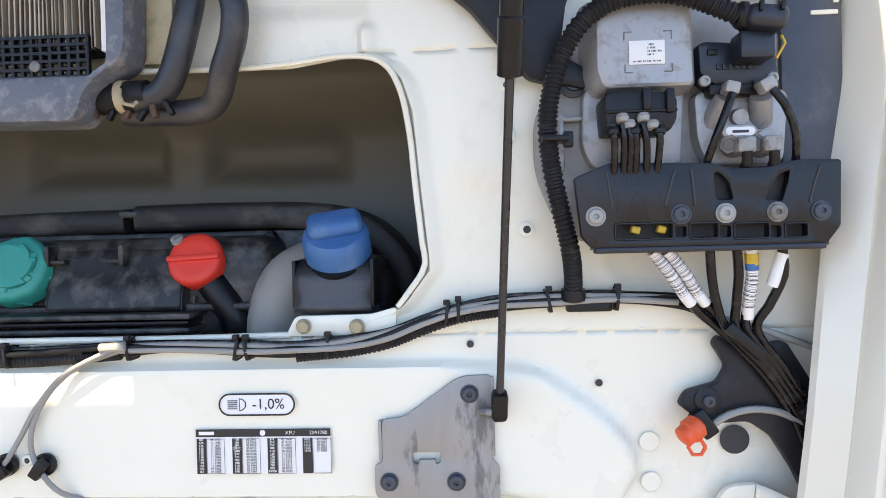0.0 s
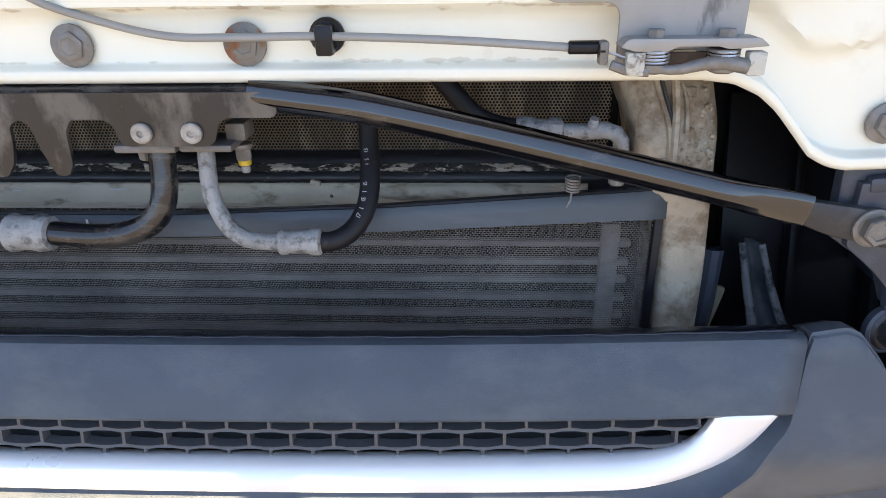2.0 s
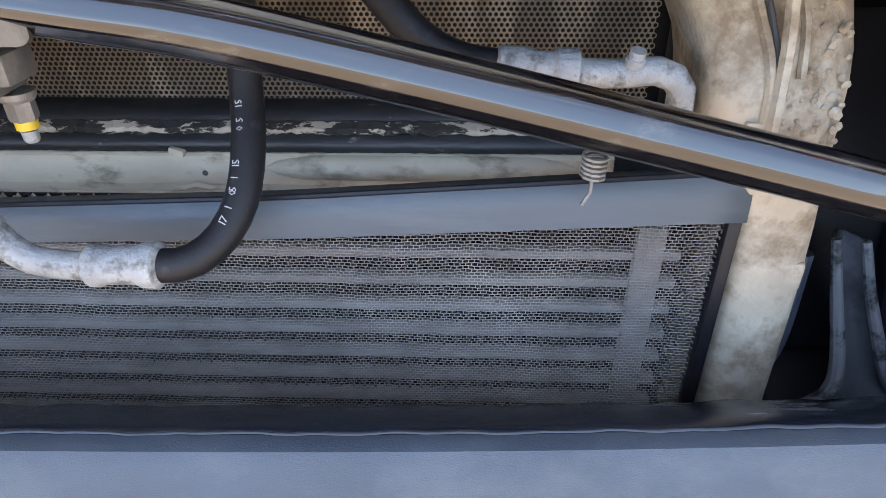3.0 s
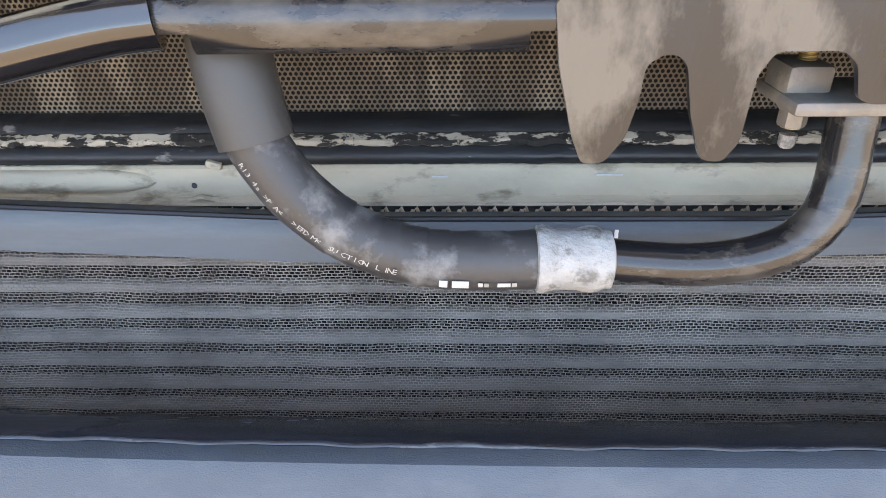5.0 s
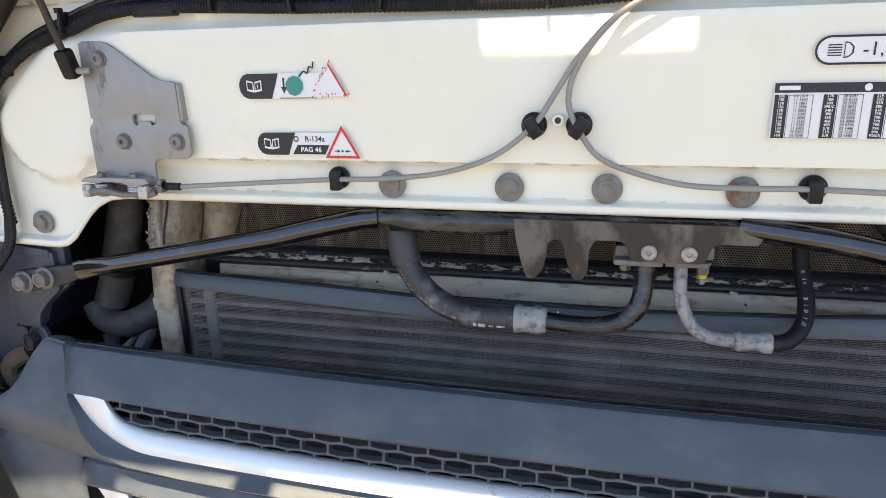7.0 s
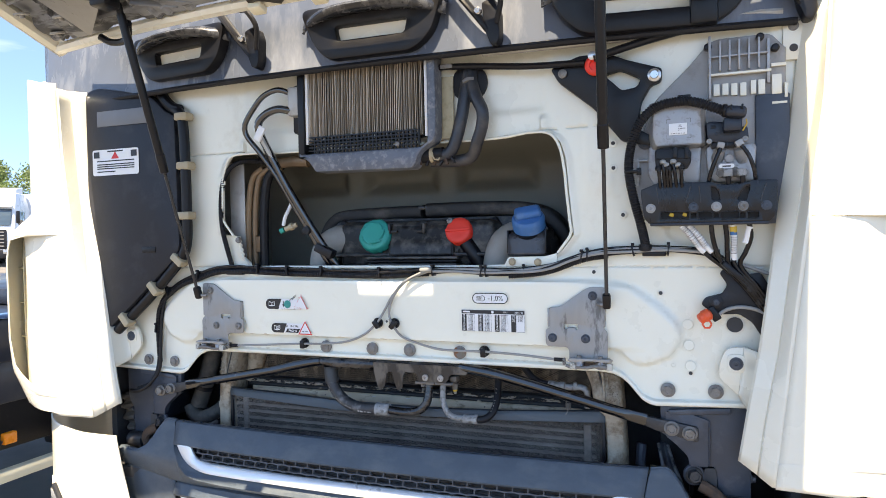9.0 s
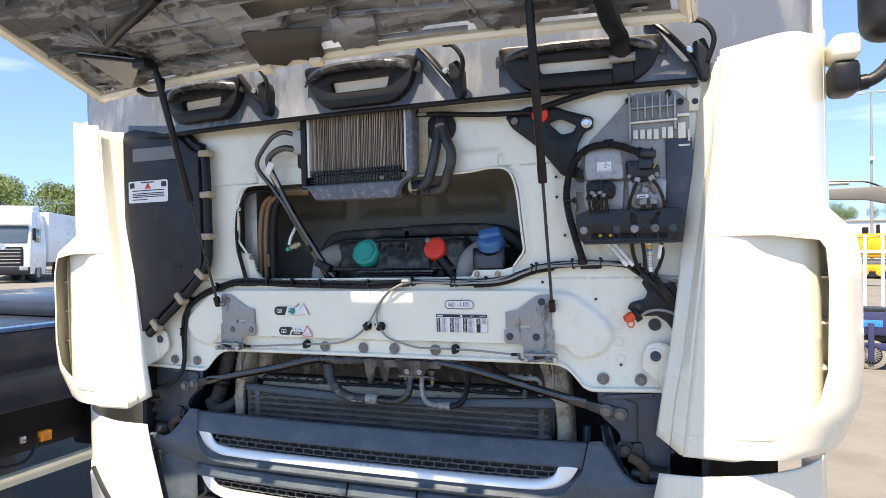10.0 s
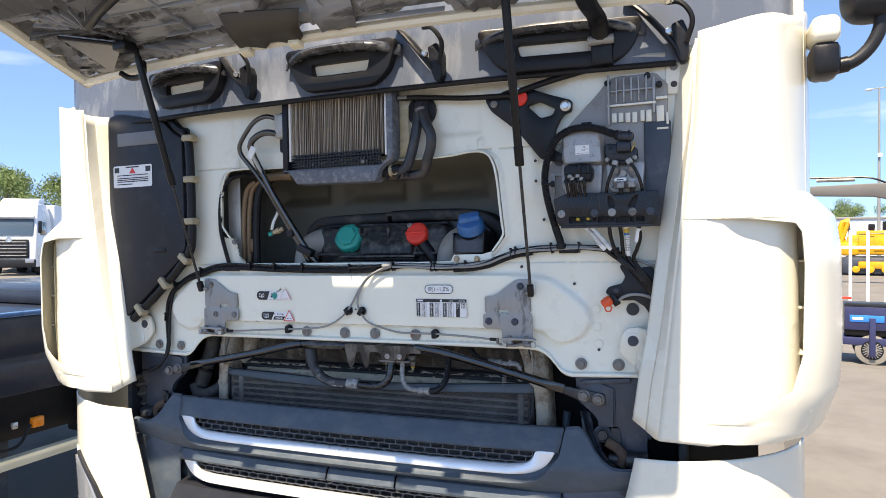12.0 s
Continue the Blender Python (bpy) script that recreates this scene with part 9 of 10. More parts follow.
for x0, x1 in ((0.6784, 0.6830), (0.7461, 0.7360), (0.7616, 0.7648), (0.8867, 0.8759)):
    part("groove", tube([(x0, -0.0985, 1.683), ((x0 + x1) / 2, -0.0985, 1.668), (x1, -0.0985, 1.648)], 0.0012, seg=6), DARK, hd)
for x, m in ((0.6668, STEEL), (0.7509, CHASSIS), (0.7945, STEEL), (0.8443, BOLT), (0.8867, CHASSIS)):
    bm = bmesh.new()
    add_torx(bm, (x, -0.098, 1.6390), (0, -1, 0), 0.0080, 0.005, 0.0100)
    part("screw", bm, m, hd, "round screw with washer")
for x in (0.708, 0.734):
    part("brass_fitting", box((x, -0.088, 1.6245), (0.009, 0.010, 0.008), 0.002, Matrix.Rotation(0.3, 3, "Y")), YELLOW, hd, "yellow fitting behind a slot")


def air_line(pts, m, lab_, r=0.0042):
    return solo("air_line", tube(pts, r, seg=10), m, lab_, "air line", "air lines to the valves", smooth=60)


LINE = mat("glossy_air_line", (0.006, 0.006, 0.008), 0.15, vary=0.3, scale=60, bump=0.05, bump_scale=300, dirt=(0.07, 0.07, 0.072), dirt_amount=0.3, dirt_scale=60, coat=0.05, specular=0.3)
for x0, x1, m in ((0.6925, 0.696, LINE), (0.7125, 0.719, LINE), (0.683, 0.6865, LINE), (0.704, 0.708, LINE), (0.728, 0.729, LINE), (0.699, 0.702, LINE)):
    air_line([(x0, -0.111, 1.728), ((x0 + x1) / 2, -0.110, 1.708), (x1, -0.094, 1.68)], m, "short glossy air line under the control unit", 0.0037)
air_line([(0.803, -0.099, 1.757), (0.796, -0.101, 1.740), (0.785, -0.098, 1.710), (0.779, -0.086, 1.685)], LINE, "black air line from an elbow")
air_line([(0.842, -0.099, 1.760), (0.854, -0.101, 1.742), (0.864, -0.098, 1.715), (0.869, -0.086, 1.688)], LINE, "black air line from an elbow")
for x in (0.8165, 0.843):
    air_line([(x, -0.098, 1.700), (x + 0.001, -0.096, 1.69), (x + 0.002, -0.084, 1.68)], RUBBER, "black air line from an elbow", 0.0052)
for k, (x, w) in enumerate(((0.727, WHITE), (0.742, WHITE), (0.785, RUBBER), (0.812, RUBBER), (0.826, WHITE), (0.857, RUBBER))):
    top = thing("air_line", "black air line with a white printed sleeve" if w is WHITE else "black air line below the holder", "air line", "air lines to the valves")
    if k < 2:
        a = [(x, -0.080, 1.602), (x + 0.018, -0.075, 1.580), (x + 0.036, -0.066, 1.555), (x + 0.055, -0.055, 1.535), (0.81 + 0.01 * k, -0.045, 1.512), (0.85 + 0.006 * k, -0.04, 1.47), (0.885 + 0.008 * k, -0.035, 1.42), (0.90 + 0.008 * k, -0.03, 1.385)]
    else:
        bx_ = 0.812 + 0.010 * (k - 2)
        a = [(x, -0.080, 1.602), (x + 0.003, -0.075, 1.575), ((x * 1.4 + bx_) / 2.4, -0.065, 1.545), (bx_, -0.052, 1.515), (0.855 + 0.007 * (k - 2), -0.045, 1.47), (0.895 + 0.007 * (k - 2), -0.035, 1.415), (0.915 + 0.004 * (k - 2), -0.03, 1.385)]
    part("line", tube(a, 0.0050, seg=10), LINE, top, smooth=60)
    if w is WHITE:
        sl = spline(a[:4], 0.004)
        n = int(len(sl) * 0.86)
        part("sleeve", tube(sl[:n], 0.0062, seg=10, raw=True), WHITE, top, "white sleeve with black bars", smooth=60)
        bm = bmesh.new()
        for j in range(1, n - 4, 1):
            d = (sl[j + 1] - sl[j]).normalized()
            for o_, w_ in ((0.0, 0.0004), (0.0012, 0.0008), (0.0026, 0.0003)):
                if (j * 5 + int(o_ * 1e4)) % 4:
                    add_lathe(bm, sl[j] + d * o_, d, [(0, 0.0064), (w_, 0.0064)], 10)
        tagged(part("bar_print", bm, INK, top), kind="stuff")
    if k == 4:
        part("band", lathe((x + 0.0005, -0.0795, 1.598), (0.08, 0.1, -1), [(0, 0.0068), (0.012, 0.0068)], 12), YELLOW, top, "yellow and blue band")
        part("band", lathe((x + 0.001, -0.0785, 1.588), (0.08, 0.1, -1), [(0, 0.0068), (0.007, 0.0068)], 12), BLUE, top)
    if k == 5:
        part("sleeve", tube([(x + 0.001, -0.079, 1.598), (x - 0.004, -0.074, 1.575), (x - 0.007, -0.071, 1.564)], 0.0064, seg=10), WHITE, top, "white paper sleeve", smooth=60)

# ---- cable bracket at the corner with its orange cap ----
cb = thing("cable_bracket", "dark plastic cable bracket carrying the air lines", "bracket")
o = rounded([(0.765, 1.431), (0.774, 1.446), (0.808, 1.455), (0.818, 1.473), (0.803, 1.498), (0.809, 1.507), (0.845, 1.495), (0.882, 1.500), (0.915, 1.445), (0.925, 1.36), (0.905, 1.330), (0.895, 1.345), (0.865, 1.395), (0.840, 1.412), (0.805, 1.410), (0.783, 1.417)], 0.006)
part("plate", plate(o[::-1], -0.032, -0.020, bevel=0.003), GREY_PLASTIC, cb)
part("boss", lathe((0.795, -0.032, 1.437), (0, -1, 0), [(0, 0.014), (0.004, 0.014), (0.006, 0.010)], 18), GREY_PLASTIC, cb)
bm = bmesh.new()
add_torx(bm, (0.795, -0.038, 1.437), (0, -1, 0), 0.007, 0.005)
part("screw", bm, CHASSIS, cb)
part("arch_band", tube([(0.802, -0.036, 1.412), (0.815, -0.040, 1.422), (0.84, -0.04, 1.428), (0.87, -0.038, 1.424), (0.895, -0.035, 1.412)], 0.004, seg=8), GREY_CABLE, cb)
part("strap", box((0.826, -0.06, 1.505), (0.05, 0.012, 0.012), 0.003, Matrix.Rotation(0.75, 3, "Y")), BLACK, cb)
part("strap", box((0.905, -0.05, 1.415), (0.05, 0.012, 0.012), 0.003, Matrix.Rotation(0.75, 3, "Y")), BLACK, cb)
part("dark_cover", plate(rounded([(0.865, 1.41), (0.93, 1.43), (0.935, 1.33), (0.905, 1.325)], 0.005)[::-1], -0.026, -0.012), GREY_PLASTIC, cb)
oc = thing("orange_cap", "bright orange rubber cap with a pull ring", "cap")
part("cup", lathe((0.783, -0.045, 1.415), (-0.8, -0.3, -0.5), [(0, 0.008), (0.004, 0.013), (0.016, 0.0135), (0.018, 0.0115), (0.026, 0.011), (0.028, 0.007)], 20), ORANGE, oc)
part("pull_ring", tube([(0.776 + 0.009 * math.cos(a), -0.055, 1.392 + 0.009 * math.sin(a)) for a in [2 * math.pi * k / 12 for k in range(13)]], 0.0022, seg=8), ORANGE, oc)
part("holder", box((0.79, -0.035, 1.412), (0.018, 0.014, 0.032), 0.003, Matrix.Rotation(-0.6, 3, "Y")), BLACK, oc)

# ---- wiper linkage ----
wl = thing("wiper_linkage", "black cast wiper linkage frame with a red pivot ring", "linkage")
o = rounded([(0.452, 1.962), (0.470, 1.930), (0.545, 1.868), (0.606, 1.790), (0.628, 1.785), (0.668, 1.775), (0.672, 1.795), (0.640, 1.815), (0.648, 1.870), (0.668, 1.905), (0.690, 1.912), (0.692, 1.940), (0.62, 1.965), (0.575, 1.985), (0.515, 1.985)], 0.008)
hole = rounded([(0.570, 1.937), (0.608, 1.900), (0.640, 1.905), (0.648, 1.922), (0.605, 1.945)], 0.008)[::-1]
part("frame", plate(o[::-1], -0.060, -0.042, [hole[::-1]], 0.003), BLACK, wl)
part("pivot_ring", lathe((0.552, -0.062, 1.958), (0, -1, 0), [(0, 0.022), (0.010, 0.022), (0.013, 0.018), (0.013, 0.012), (0.006, 0.010)], 24), RED, wl, "dusty red plastic ring")
part("pivot_nut", lathe((0.548, -0.07, 1.978), (0, -1, 0), [(0, 0.010), (0.010, 0.010), (0.012, 0.006)], 14), BRIGHT, wl)
part("rod", tube([(0.10, -0.055, 2.000), (0.25, -0.06, 1.99), (0.40, -0.065, 1.973), (0.53, -0.07, 1.966)], 0.0075, seg=10), BLACK, wl)
part("rod", tube([(0.55, -0.075, 1.972), (0.62, -0.07, 1.99), (0.68, -0.06, 2.005), (0.75, -0.05, 2.02)], 0.0085, seg=10), BLACK, wl)
part("rod_tag", box((0.205, -0.068, 1.993), (0.03, 0.004, 0.010), 0.001), BOLT, wl)
part("joint", lathe((0.676, -0.060, 1.925), (0, -1, 0), [(0, 0.014), (0.008, 0.014), (0.010, 0.009), (0.014, 0.008)], 18), BRIGHT, wl, "bright ball joint")
part("rod_eye", lathe((0.480, -0.060, 1.948), (0, -1, 0), [(0, 0.010), (0.006, 0.010), (0.008, 0.005)], 14), BOLT, wl)
part("seal_strip", tube([(0.30, -0.085, 2.008), (0.55, -0.07, 2.008), (0.74, -0.055, 2.016)], 0.007, seg=8), ALU, wl)
part("seal_strip", tube([(0.79, -0.05, 2.030), (0.86, -0.045, 2.036), (0.925, -0.04, 2.034)], 0.008, seg=8), ALU, wl)

# ---- the yard, which falls away slightly to one side, and what stands on it ----
YARD_FALL = 0.0191
YARD = Matrix.Translation((0.995, -1.78, 1.566)) @ Matrix.Rotation(YARD_FALL, 4, Vector((-0.3654, 0.9309, 0))) @ Matrix.Translation((-0.995, 1.78, -1.566))


def on_yard(ob, x, y, turn=0.0, z=0.0):
    ob.matrix_world = YARD @ pose(x, y, z, 0, 0, turn)
    return ob


ASPHALT = mat("yard_asphalt", (0.178, 0.165, 0.150), 0.85, vary=0.14, scale=6, bump=0.2, bump_scale=80, dirt=(0.11, 0.10, 0.092), dirt_amount=0.6, dirt_scale=0.8, dirt_edge=(0.5, 0.7))
bm = bmesh.new()
add_sheet(bm, [[(x, y, 0) for x in (-1500, -60, -20, 0, 20, 60, 1500)] for y in (-1500, -60, -20, 0, 20, 60, 1500)])
on_yard(solo("ground", bm, ASPHALT, "dusty pale asphalt truck yard", "ground", kind="structure"), 0, 0)

NAVY = mat("navy_truck_paint", (0.012, 0.017, 0.03), 0.35, vary=0.2, scale=8, dirt=(0.05, 0.05, 0.055), dirt_amount=0.5, dirt_scale=5, coat=0.3)
TYRE = mat("tyre_rubber", (0.03, 0.03, 0.03), 0.8, vary=0.2, scale=30, bump=0.2, bump_scale=80)
TRUCK_WHITE = mat("white_truck_paint", (0.78, 0.79, 0.8), 0.3, vary=0.03, scale=4, coat=0.3)
AMBER = mat("amber_lens", (0.85, 0.25, 0.02), 0.3, vary=0.05)
DIGGER = mat("digger_yellow", (0.72, 0.36, 0.012), 0.45, vary=0.1, scale=6, dirt=(0.25, 0.17, 0.06), dirt_amount=0.5, dirt_scale=4)
BARK = mat("bark", (0.09, 0.07, 0.05), 0.9, vary=0.25, scale=12, bump=0.3, bump_scale=30)
LEAF = mat("leaves", (0.11, 0.165, 0.045), 0.6, vary=0.3, scale=1.2, island=0.45)

# neighbouring low truck bed
bed = thing("flatbed_truck", "dark navy low truck bed parked alongside", "truck")
for name, c, s, m, bv, lab_ in (
    ("deck", (-1.2, 3.0, 1.12), (2.4, 8.0, 0.14), NAVY, 0.02, ""),
    ("side_rail", (0.02, 3.0, 1.10), (0.06, 8.0, 0.20), NAVY, 0.01, ""),
    ("deck_edge", (0.03, 3.0, 1.215), (0.05, 8.0, 0.02), mat("blue_edge", (0.06, 0.14, 0.3), 0.3, vary=0.1), 0.004, "blue worn top edge"),
    ("ramp", (-1.1, 2.2, 1.24), (1.8, 1.8, 0.10), NAVY, 0.03, ""),
    ("ramp", (-1.1, 4.6, 1.24), (1.8, 1.8, 0.12), NAVY, 0.03, ""),
    ("underframe", (-0.25, 3.0, 0.78), (0.10, 8.0, 0.54), BLACK, 0.01, ""),
    ("side_board", (0.0, 3.0, 0.90), (0.03, 8.0, 0.20), NAVY, 0.008, ""),
    ("tool_box", (-0.15, 1.9, 0.62), (0.35, 1.2, 0.36), BLACK, 0.02, ""),
    ("tool_box", (-0.15, 3.7, 0.62), (0.35, 1.5, 0.34), BLACK, 0.02, ""),
    ("side_guard", (0.02, 3.0, 0.465), (0.05, 8.0, 0.055), mat("cream_rail", (0.62, 0.58, 0.44), 0.5, vary=0.1, scale=8), 0.006, "cream side guard rail"),
    ("marker_lamp", (0.045, 0.84, 0.645), (0.03, 0.065, 0.055), AMBER, 0.008, "amber side marker lamp"),
    ("marker_lamp", (0.045, 2.8, 0.68), (0.03, 0.08, 0.06), AMBER, 0.008, "amber side marker lamp"),
    ("reflector", (0.045, 0.72, 0.655), (0.02, 0.03, 0.035), BRIGHT, 0.006, ""),
):
    part(name, box(c, s, bv), m, bed, lab_)
part("side_lead", tube([(0.05, 0.8, 0.64), (0.06, 0.72, 0.55), (0.05, 0.55, 0.56), (0.04, 0.3, 0.62)], 0.008, seg=8), RUBBER, bed)
for y in (5.2, 6.6):
    w = part("wheel", lathe((-0.30, y, 0.50), (1, 0, 0), [(0, 0.46), (0.02, 0.50), (0.28, 0.50), (0.30, 0.46)], 32), TYRE, bed)
    part("rim", lathe((-0.005, y, 0.50), (1, 0, 0), [(0, 0.30), (0.01, 0.30), (-0.05, 0.26), (-0.06, 0.1)], 28), STEEL, w)
for y in (0.9, 6.0, -0.6):
    part("support_leg", box((-0.4, y, 0.35), (0.12, 0.12, 0.70), 0.01), CHASSIS, bed)
on_yard(bed, -2.25, -0.25)


mats["lorry_glass"] = mat("tinted_glass", (0.05, 0.075, 0.095), 0.06, vary=0.1, scale=2, specular=0.9, coat=0.6)


def lorry(x, y, turn, paint, trailer):
    top = thing("white_lorry", "white truck tractor parked across the yard", "truck", "parked lorries")
    bm = bmesh.new()
    rings = []
    for z, w, f, b in ((0.45, 1.18, 0.02, 2.3), (1.2, 1.23, 0.0, 2.3), (1.9, 1.23, 0.0, 2.3), (2.0, 1.22, 0.02, 2.3), (2.9, 1.15, 0.28, 2.3), (3.2, 1.10, 0.42, 2.3), (3.65, 0.98, 0.85, 2.3), (3.72, 0.85, 1.1, 2.2)):
        rings.append([(p[0], p[1], z) for p in rounded([(-w, f), (w, f), (w, b), (-w, b)], 0.18)])
    add_rings(bm, rings)
    part("cab", bm, paint, top, smooth=40)
    rot = Matrix.Rotation(radians(-16.5), 3, "X")
    ws = part("windscreen", box((0, 0.125, 2.44), (2.08, 0.03, 0.86), 0.05, rot), mats["lorry_glass"], top, "sky-blue tinted windscreen")
    for cx_ in (-0.85, -0.15):
        part("visor_card", box((cx_, 0.085, 2.14), (0.22, 0.01, 0.20), 0.01, rot), WHITE, ws)
    part("roof_deflector", plate(rounded([(1.1, 3.60), (1.5, 3.95), (2.3, 4.02), (2.3, 3.55)], 0.08), -0.85, 0.85, bevel=0.05, m=Matrix.Rotation(radians(90), 4, "Z")), paint, top)
    part("sun_visor", box((0, 0.18, 2.97), (2.15, 0.22, 0.10), 0.04), paint, top)
    gr_ = part("grille", box((0, -0.01, 1.35), (1.75, 0.05, 0.95), 0.06), GREY_PLASTIC, top)
    for k in range(5):
        part("grille_bar", box((0, -0.045, 1.02 + 0.17 * k), (1.55, 0.03, 0.05), 0.01), STEEL, gr_)
    part("badge", lathe((0, -0.05, 1.82), (0, -1, 0), [(0, 0.14), (0.02, 0.14), (0.02, 0.11), (0.01, 0.10)], 20), BRIGHT, gr_)
    part("bumper", box((0, -0.03, 0.62), (2.40, 0.12, 0.42), 0.06), GREY_PLASTIC, top)
    for s in (-1, 1):
        part("headlamp", box((0.93 * s, -0.06, 0.74), (0.42, 0.08, 0.22), 0.04), mats["lamp"], top)
        part("side_window", box((1.205 * s, 0.95, 2.38), (0.03, 0.9, 0.7), 0.02), mats["lorry_glass"], top)
        part("mirror", box((1.36 * s, 0.05, 2.45), (0.16, 0.14, 0.62), 0.04), BLACK, top)
        for yy_ in (1.1, 4.6):
            w = part("wheel", lathe((1.20 * s, yy_, 0.50), (-s, 0, 0), [(0, 0.46), (0.02, 0.50), (0.30, 0.50), (0.32, 0.4)], 28), TYRE, top)
            part("rim", lathe((1.205 * s, yy_, 0.50), (-s, 0, 0), [(0, 0.28), (0.03, 0.26), (0.04, 0.1)], 24), STEEL, w)
    part("frame", box((0, 4.0, 0.85), (0.9, 4.0, 0.25), 0.02), CHASSIS, top)
    if trailer:
        part("box_body", box((0, 6.5, 2.35), (2.5, 8.0, 2.7), 0.03), paint, top)
    on_yard(top, x, y, turn)
    return top


def tree(x, y, h, seed, spread=1.0):
    top = thing("tree", "leafy green tree at the edge of the yard", "tree", "trees round the yard")
    r = random.Random(seed)
    bm = tube([(0, 0, 0), (0.08, 0.03, h * 0.25), (-0.05, 0.08, h * 0.5), (0.1, 0.0, h * 0.72)], lambda u: 0.16 * (1 - 0.8 * u) * h / 7, seg=8, step=0.4)
    blobs = []
    for k in range(9):
        a = r.uniform(0, 6.283)
        tip = Vector((math.cos(a) * h * 0.26 * spread * r.uniform(0.5, 1.1), math.sin(a) * h * 0.26 * spread * r.uniform(0.5, 1.1), h * r.uniform(0.45, 0.9)))
        add_tube(bm, [(0, 0, tip.z * 0.55), tuple(tip * 0.6 + Vector((0, 0, tip.z * 0.25))), tuple(tip)], lambda u: 0.05 * (1 - 0.7 * u), seg=5, step=0.5)
        blobs.append((tip, h * r.uniform(0.11, 0.18)))
    part("trunk", bm, BARK, top)
    co, fa = [], []
    for c, rad in blobs:
        for _ in range(900):
            d = Vector((r.gauss(0, 1), r.gauss(0, 1), r.gauss(0, 0.8)))
            d = d.normalized() * rad * (r.random() ** 0.4) * r.uniform(0.8, 1.2)
            p = c + d
            u = Vector((r.uniform(-1, 1), r.uniform(-1, 1), r.uniform(-1, 1))).normalized()
            v = u.orthogonal().normalized()
            s = r.uniform(0.05, 0.11) * h / 7
            n = len(co)
            co += [p - u * s, p + v * s * 0.5, p + u * s, p - v * s * 0.5]
            fa.append((n, n + 1, n + 2, n + 3))
    me = bpy.data.meshes.new("crown")
    me.from_pydata([tuple(p) for p in co], [], fa)
    me.materials.append(LEAF)
    cr = new("crown", me)
    cr.parent = top
    return on_yard(top, x, y)


lorry(-31.0, 20.5, 35, TRUCK_WHITE, True)
lorry(-33.9, 22.6, 50, mat("silver_truck_paint", (0.4, 0.42, 0.44), 0.4, vary=0.05, scale=4), True)
for k, (x, y, h) in enumerate(((-50, 27, 7.2), (-46, 30, 6.7), (-51, 33, 7.6), (-45, 35, 6.9), (-49, 39, 7.4), (-43, 41, 6.9), (-56, 24, 7.3), (-40, 45, 6.6))):
    tree(x, y, h, 20 + k, 1.25)
for k, (x, y, h) in enumerate(((20, 120, 8.4), (24.5, 122, 9.3), (29, 119, 8.2), (34, 121, 9.6), (40, 120, 9.0), (46, 122, 8.8), (15, 121, 8.8))):
    tree(x, y, h, 60 + k, 1.3)

# ---- white railings, handcart, excavators, lamp mast ----
fence = thing("railing_fence", "white painted steel railing fence", "fence")
POST = mat("white_rail_paint", (0.8, 0.8, 0.79), 0.4, vary=0.04, scale=20)
for k in range(30):
    x = 1.6 + 0.243 * k
    part("post", lathe((x, 0, 0), (0, 0, 1), [(0, 0.024), (1.78, 0.024), (1.80, 0.016)], 10), POST, fence)
for z in (0.25, 1.52):
    part("rail", box((5.1, 0.0, z), (7.4, 0.03, 0.05), 0.005), POST, fence)
on_yard(fence, 0.1, 11.3, -11)

cart = thing("pressure_cart", "dark blue wheeled service cart with a blue display", "cart")
NAVY2 = mat("cart_blue", (0.03, 0.035, 0.10), 0.4, vary=0.1, scale=10)
for name, c, s, m, bv in (("tray", (0.0, 0, 0.30), (1.3, 0.55, 0.10), NAVY2, 0.01), ("cabinet", (0.15, 0, 0.58), (0.95, 0.5, 0.42), BLACK, 0.02), ("frame_post", (-0.55, -0.2, 0.50), (0.05, 0.05, 0.85), NAVY2, 0.006), ("frame_post", (-0.55, 0.2, 0.50), (0.05, 0.05, 0.85), NAVY2, 0.006),
                          ("panel", (0.10, -0.262, 0.60), (0.85, 0.02, 0.30), NAVY2, 0.004), ("handle", (-0.42, -0.2, 0.86), (0.35, 0.03, 0.03), RED, 0.006), ("fork", (-0.02, -0.29, 0.36), (0.07, 0.05, 0.50), NAVY2, 0.008)):
    part(name, box(c, s, bv), m, cart)
part("display", box((-0.08, -0.275, 0.60), (0.38, 0.01, 0.09), 0.003), mat("display_blue", (0.02, 0.2, 0.6), 0.3, vary=0.1), cart, "bright blue display strip")
part("display_bar", box((-0.18, -0.282, 0.60), (0.12, 0.006, 0.035), 0.002), WHITE, cart)
part("lead", tube([(-0.58, -0.2, 0.9), (-0.66, -0.22, 0.6), (-0.72, -0.25, 0.3), (-0.66, -0.3, 0.02)], 0.012, seg=8), RUBBER, cart)
w = part("wheel", lathe((-0.02, -0.27, 0.195), (0, 1, 0), [(0, 0.15), (0.01, 0.19), (0.09, 0.195), (0.10, 0.15)], 28), mat("grey_tyre", (0.25, 0.23, 0.2), 0.8, vary=0.1), cart)
rim_ = part("rim", lathe((-0.02, -0.276, 0.195), (0, 1, 0), [(0, 0.125), (0.012, 0.125), (0.02, 0.03)], 24), BLACK, w)
for k in range(10):
    part("spoke", box((-0.02, -0.280, 0.195), (0.012, 0.006, 0.22), 0.002, Matrix.Rotation(math.pi * k / 10, 3, "Y")), STEEL, w)
w = part("wheel", lathe((-0.02, 0.20, 0.195), (0, 1, 0), [(0, 0.15), (0.01, 0.19), (0.09, 0.195), (0.10, 0.15)], 28), TYRE, cart)
on_yard(cart, 3.16, 8.35, -8)

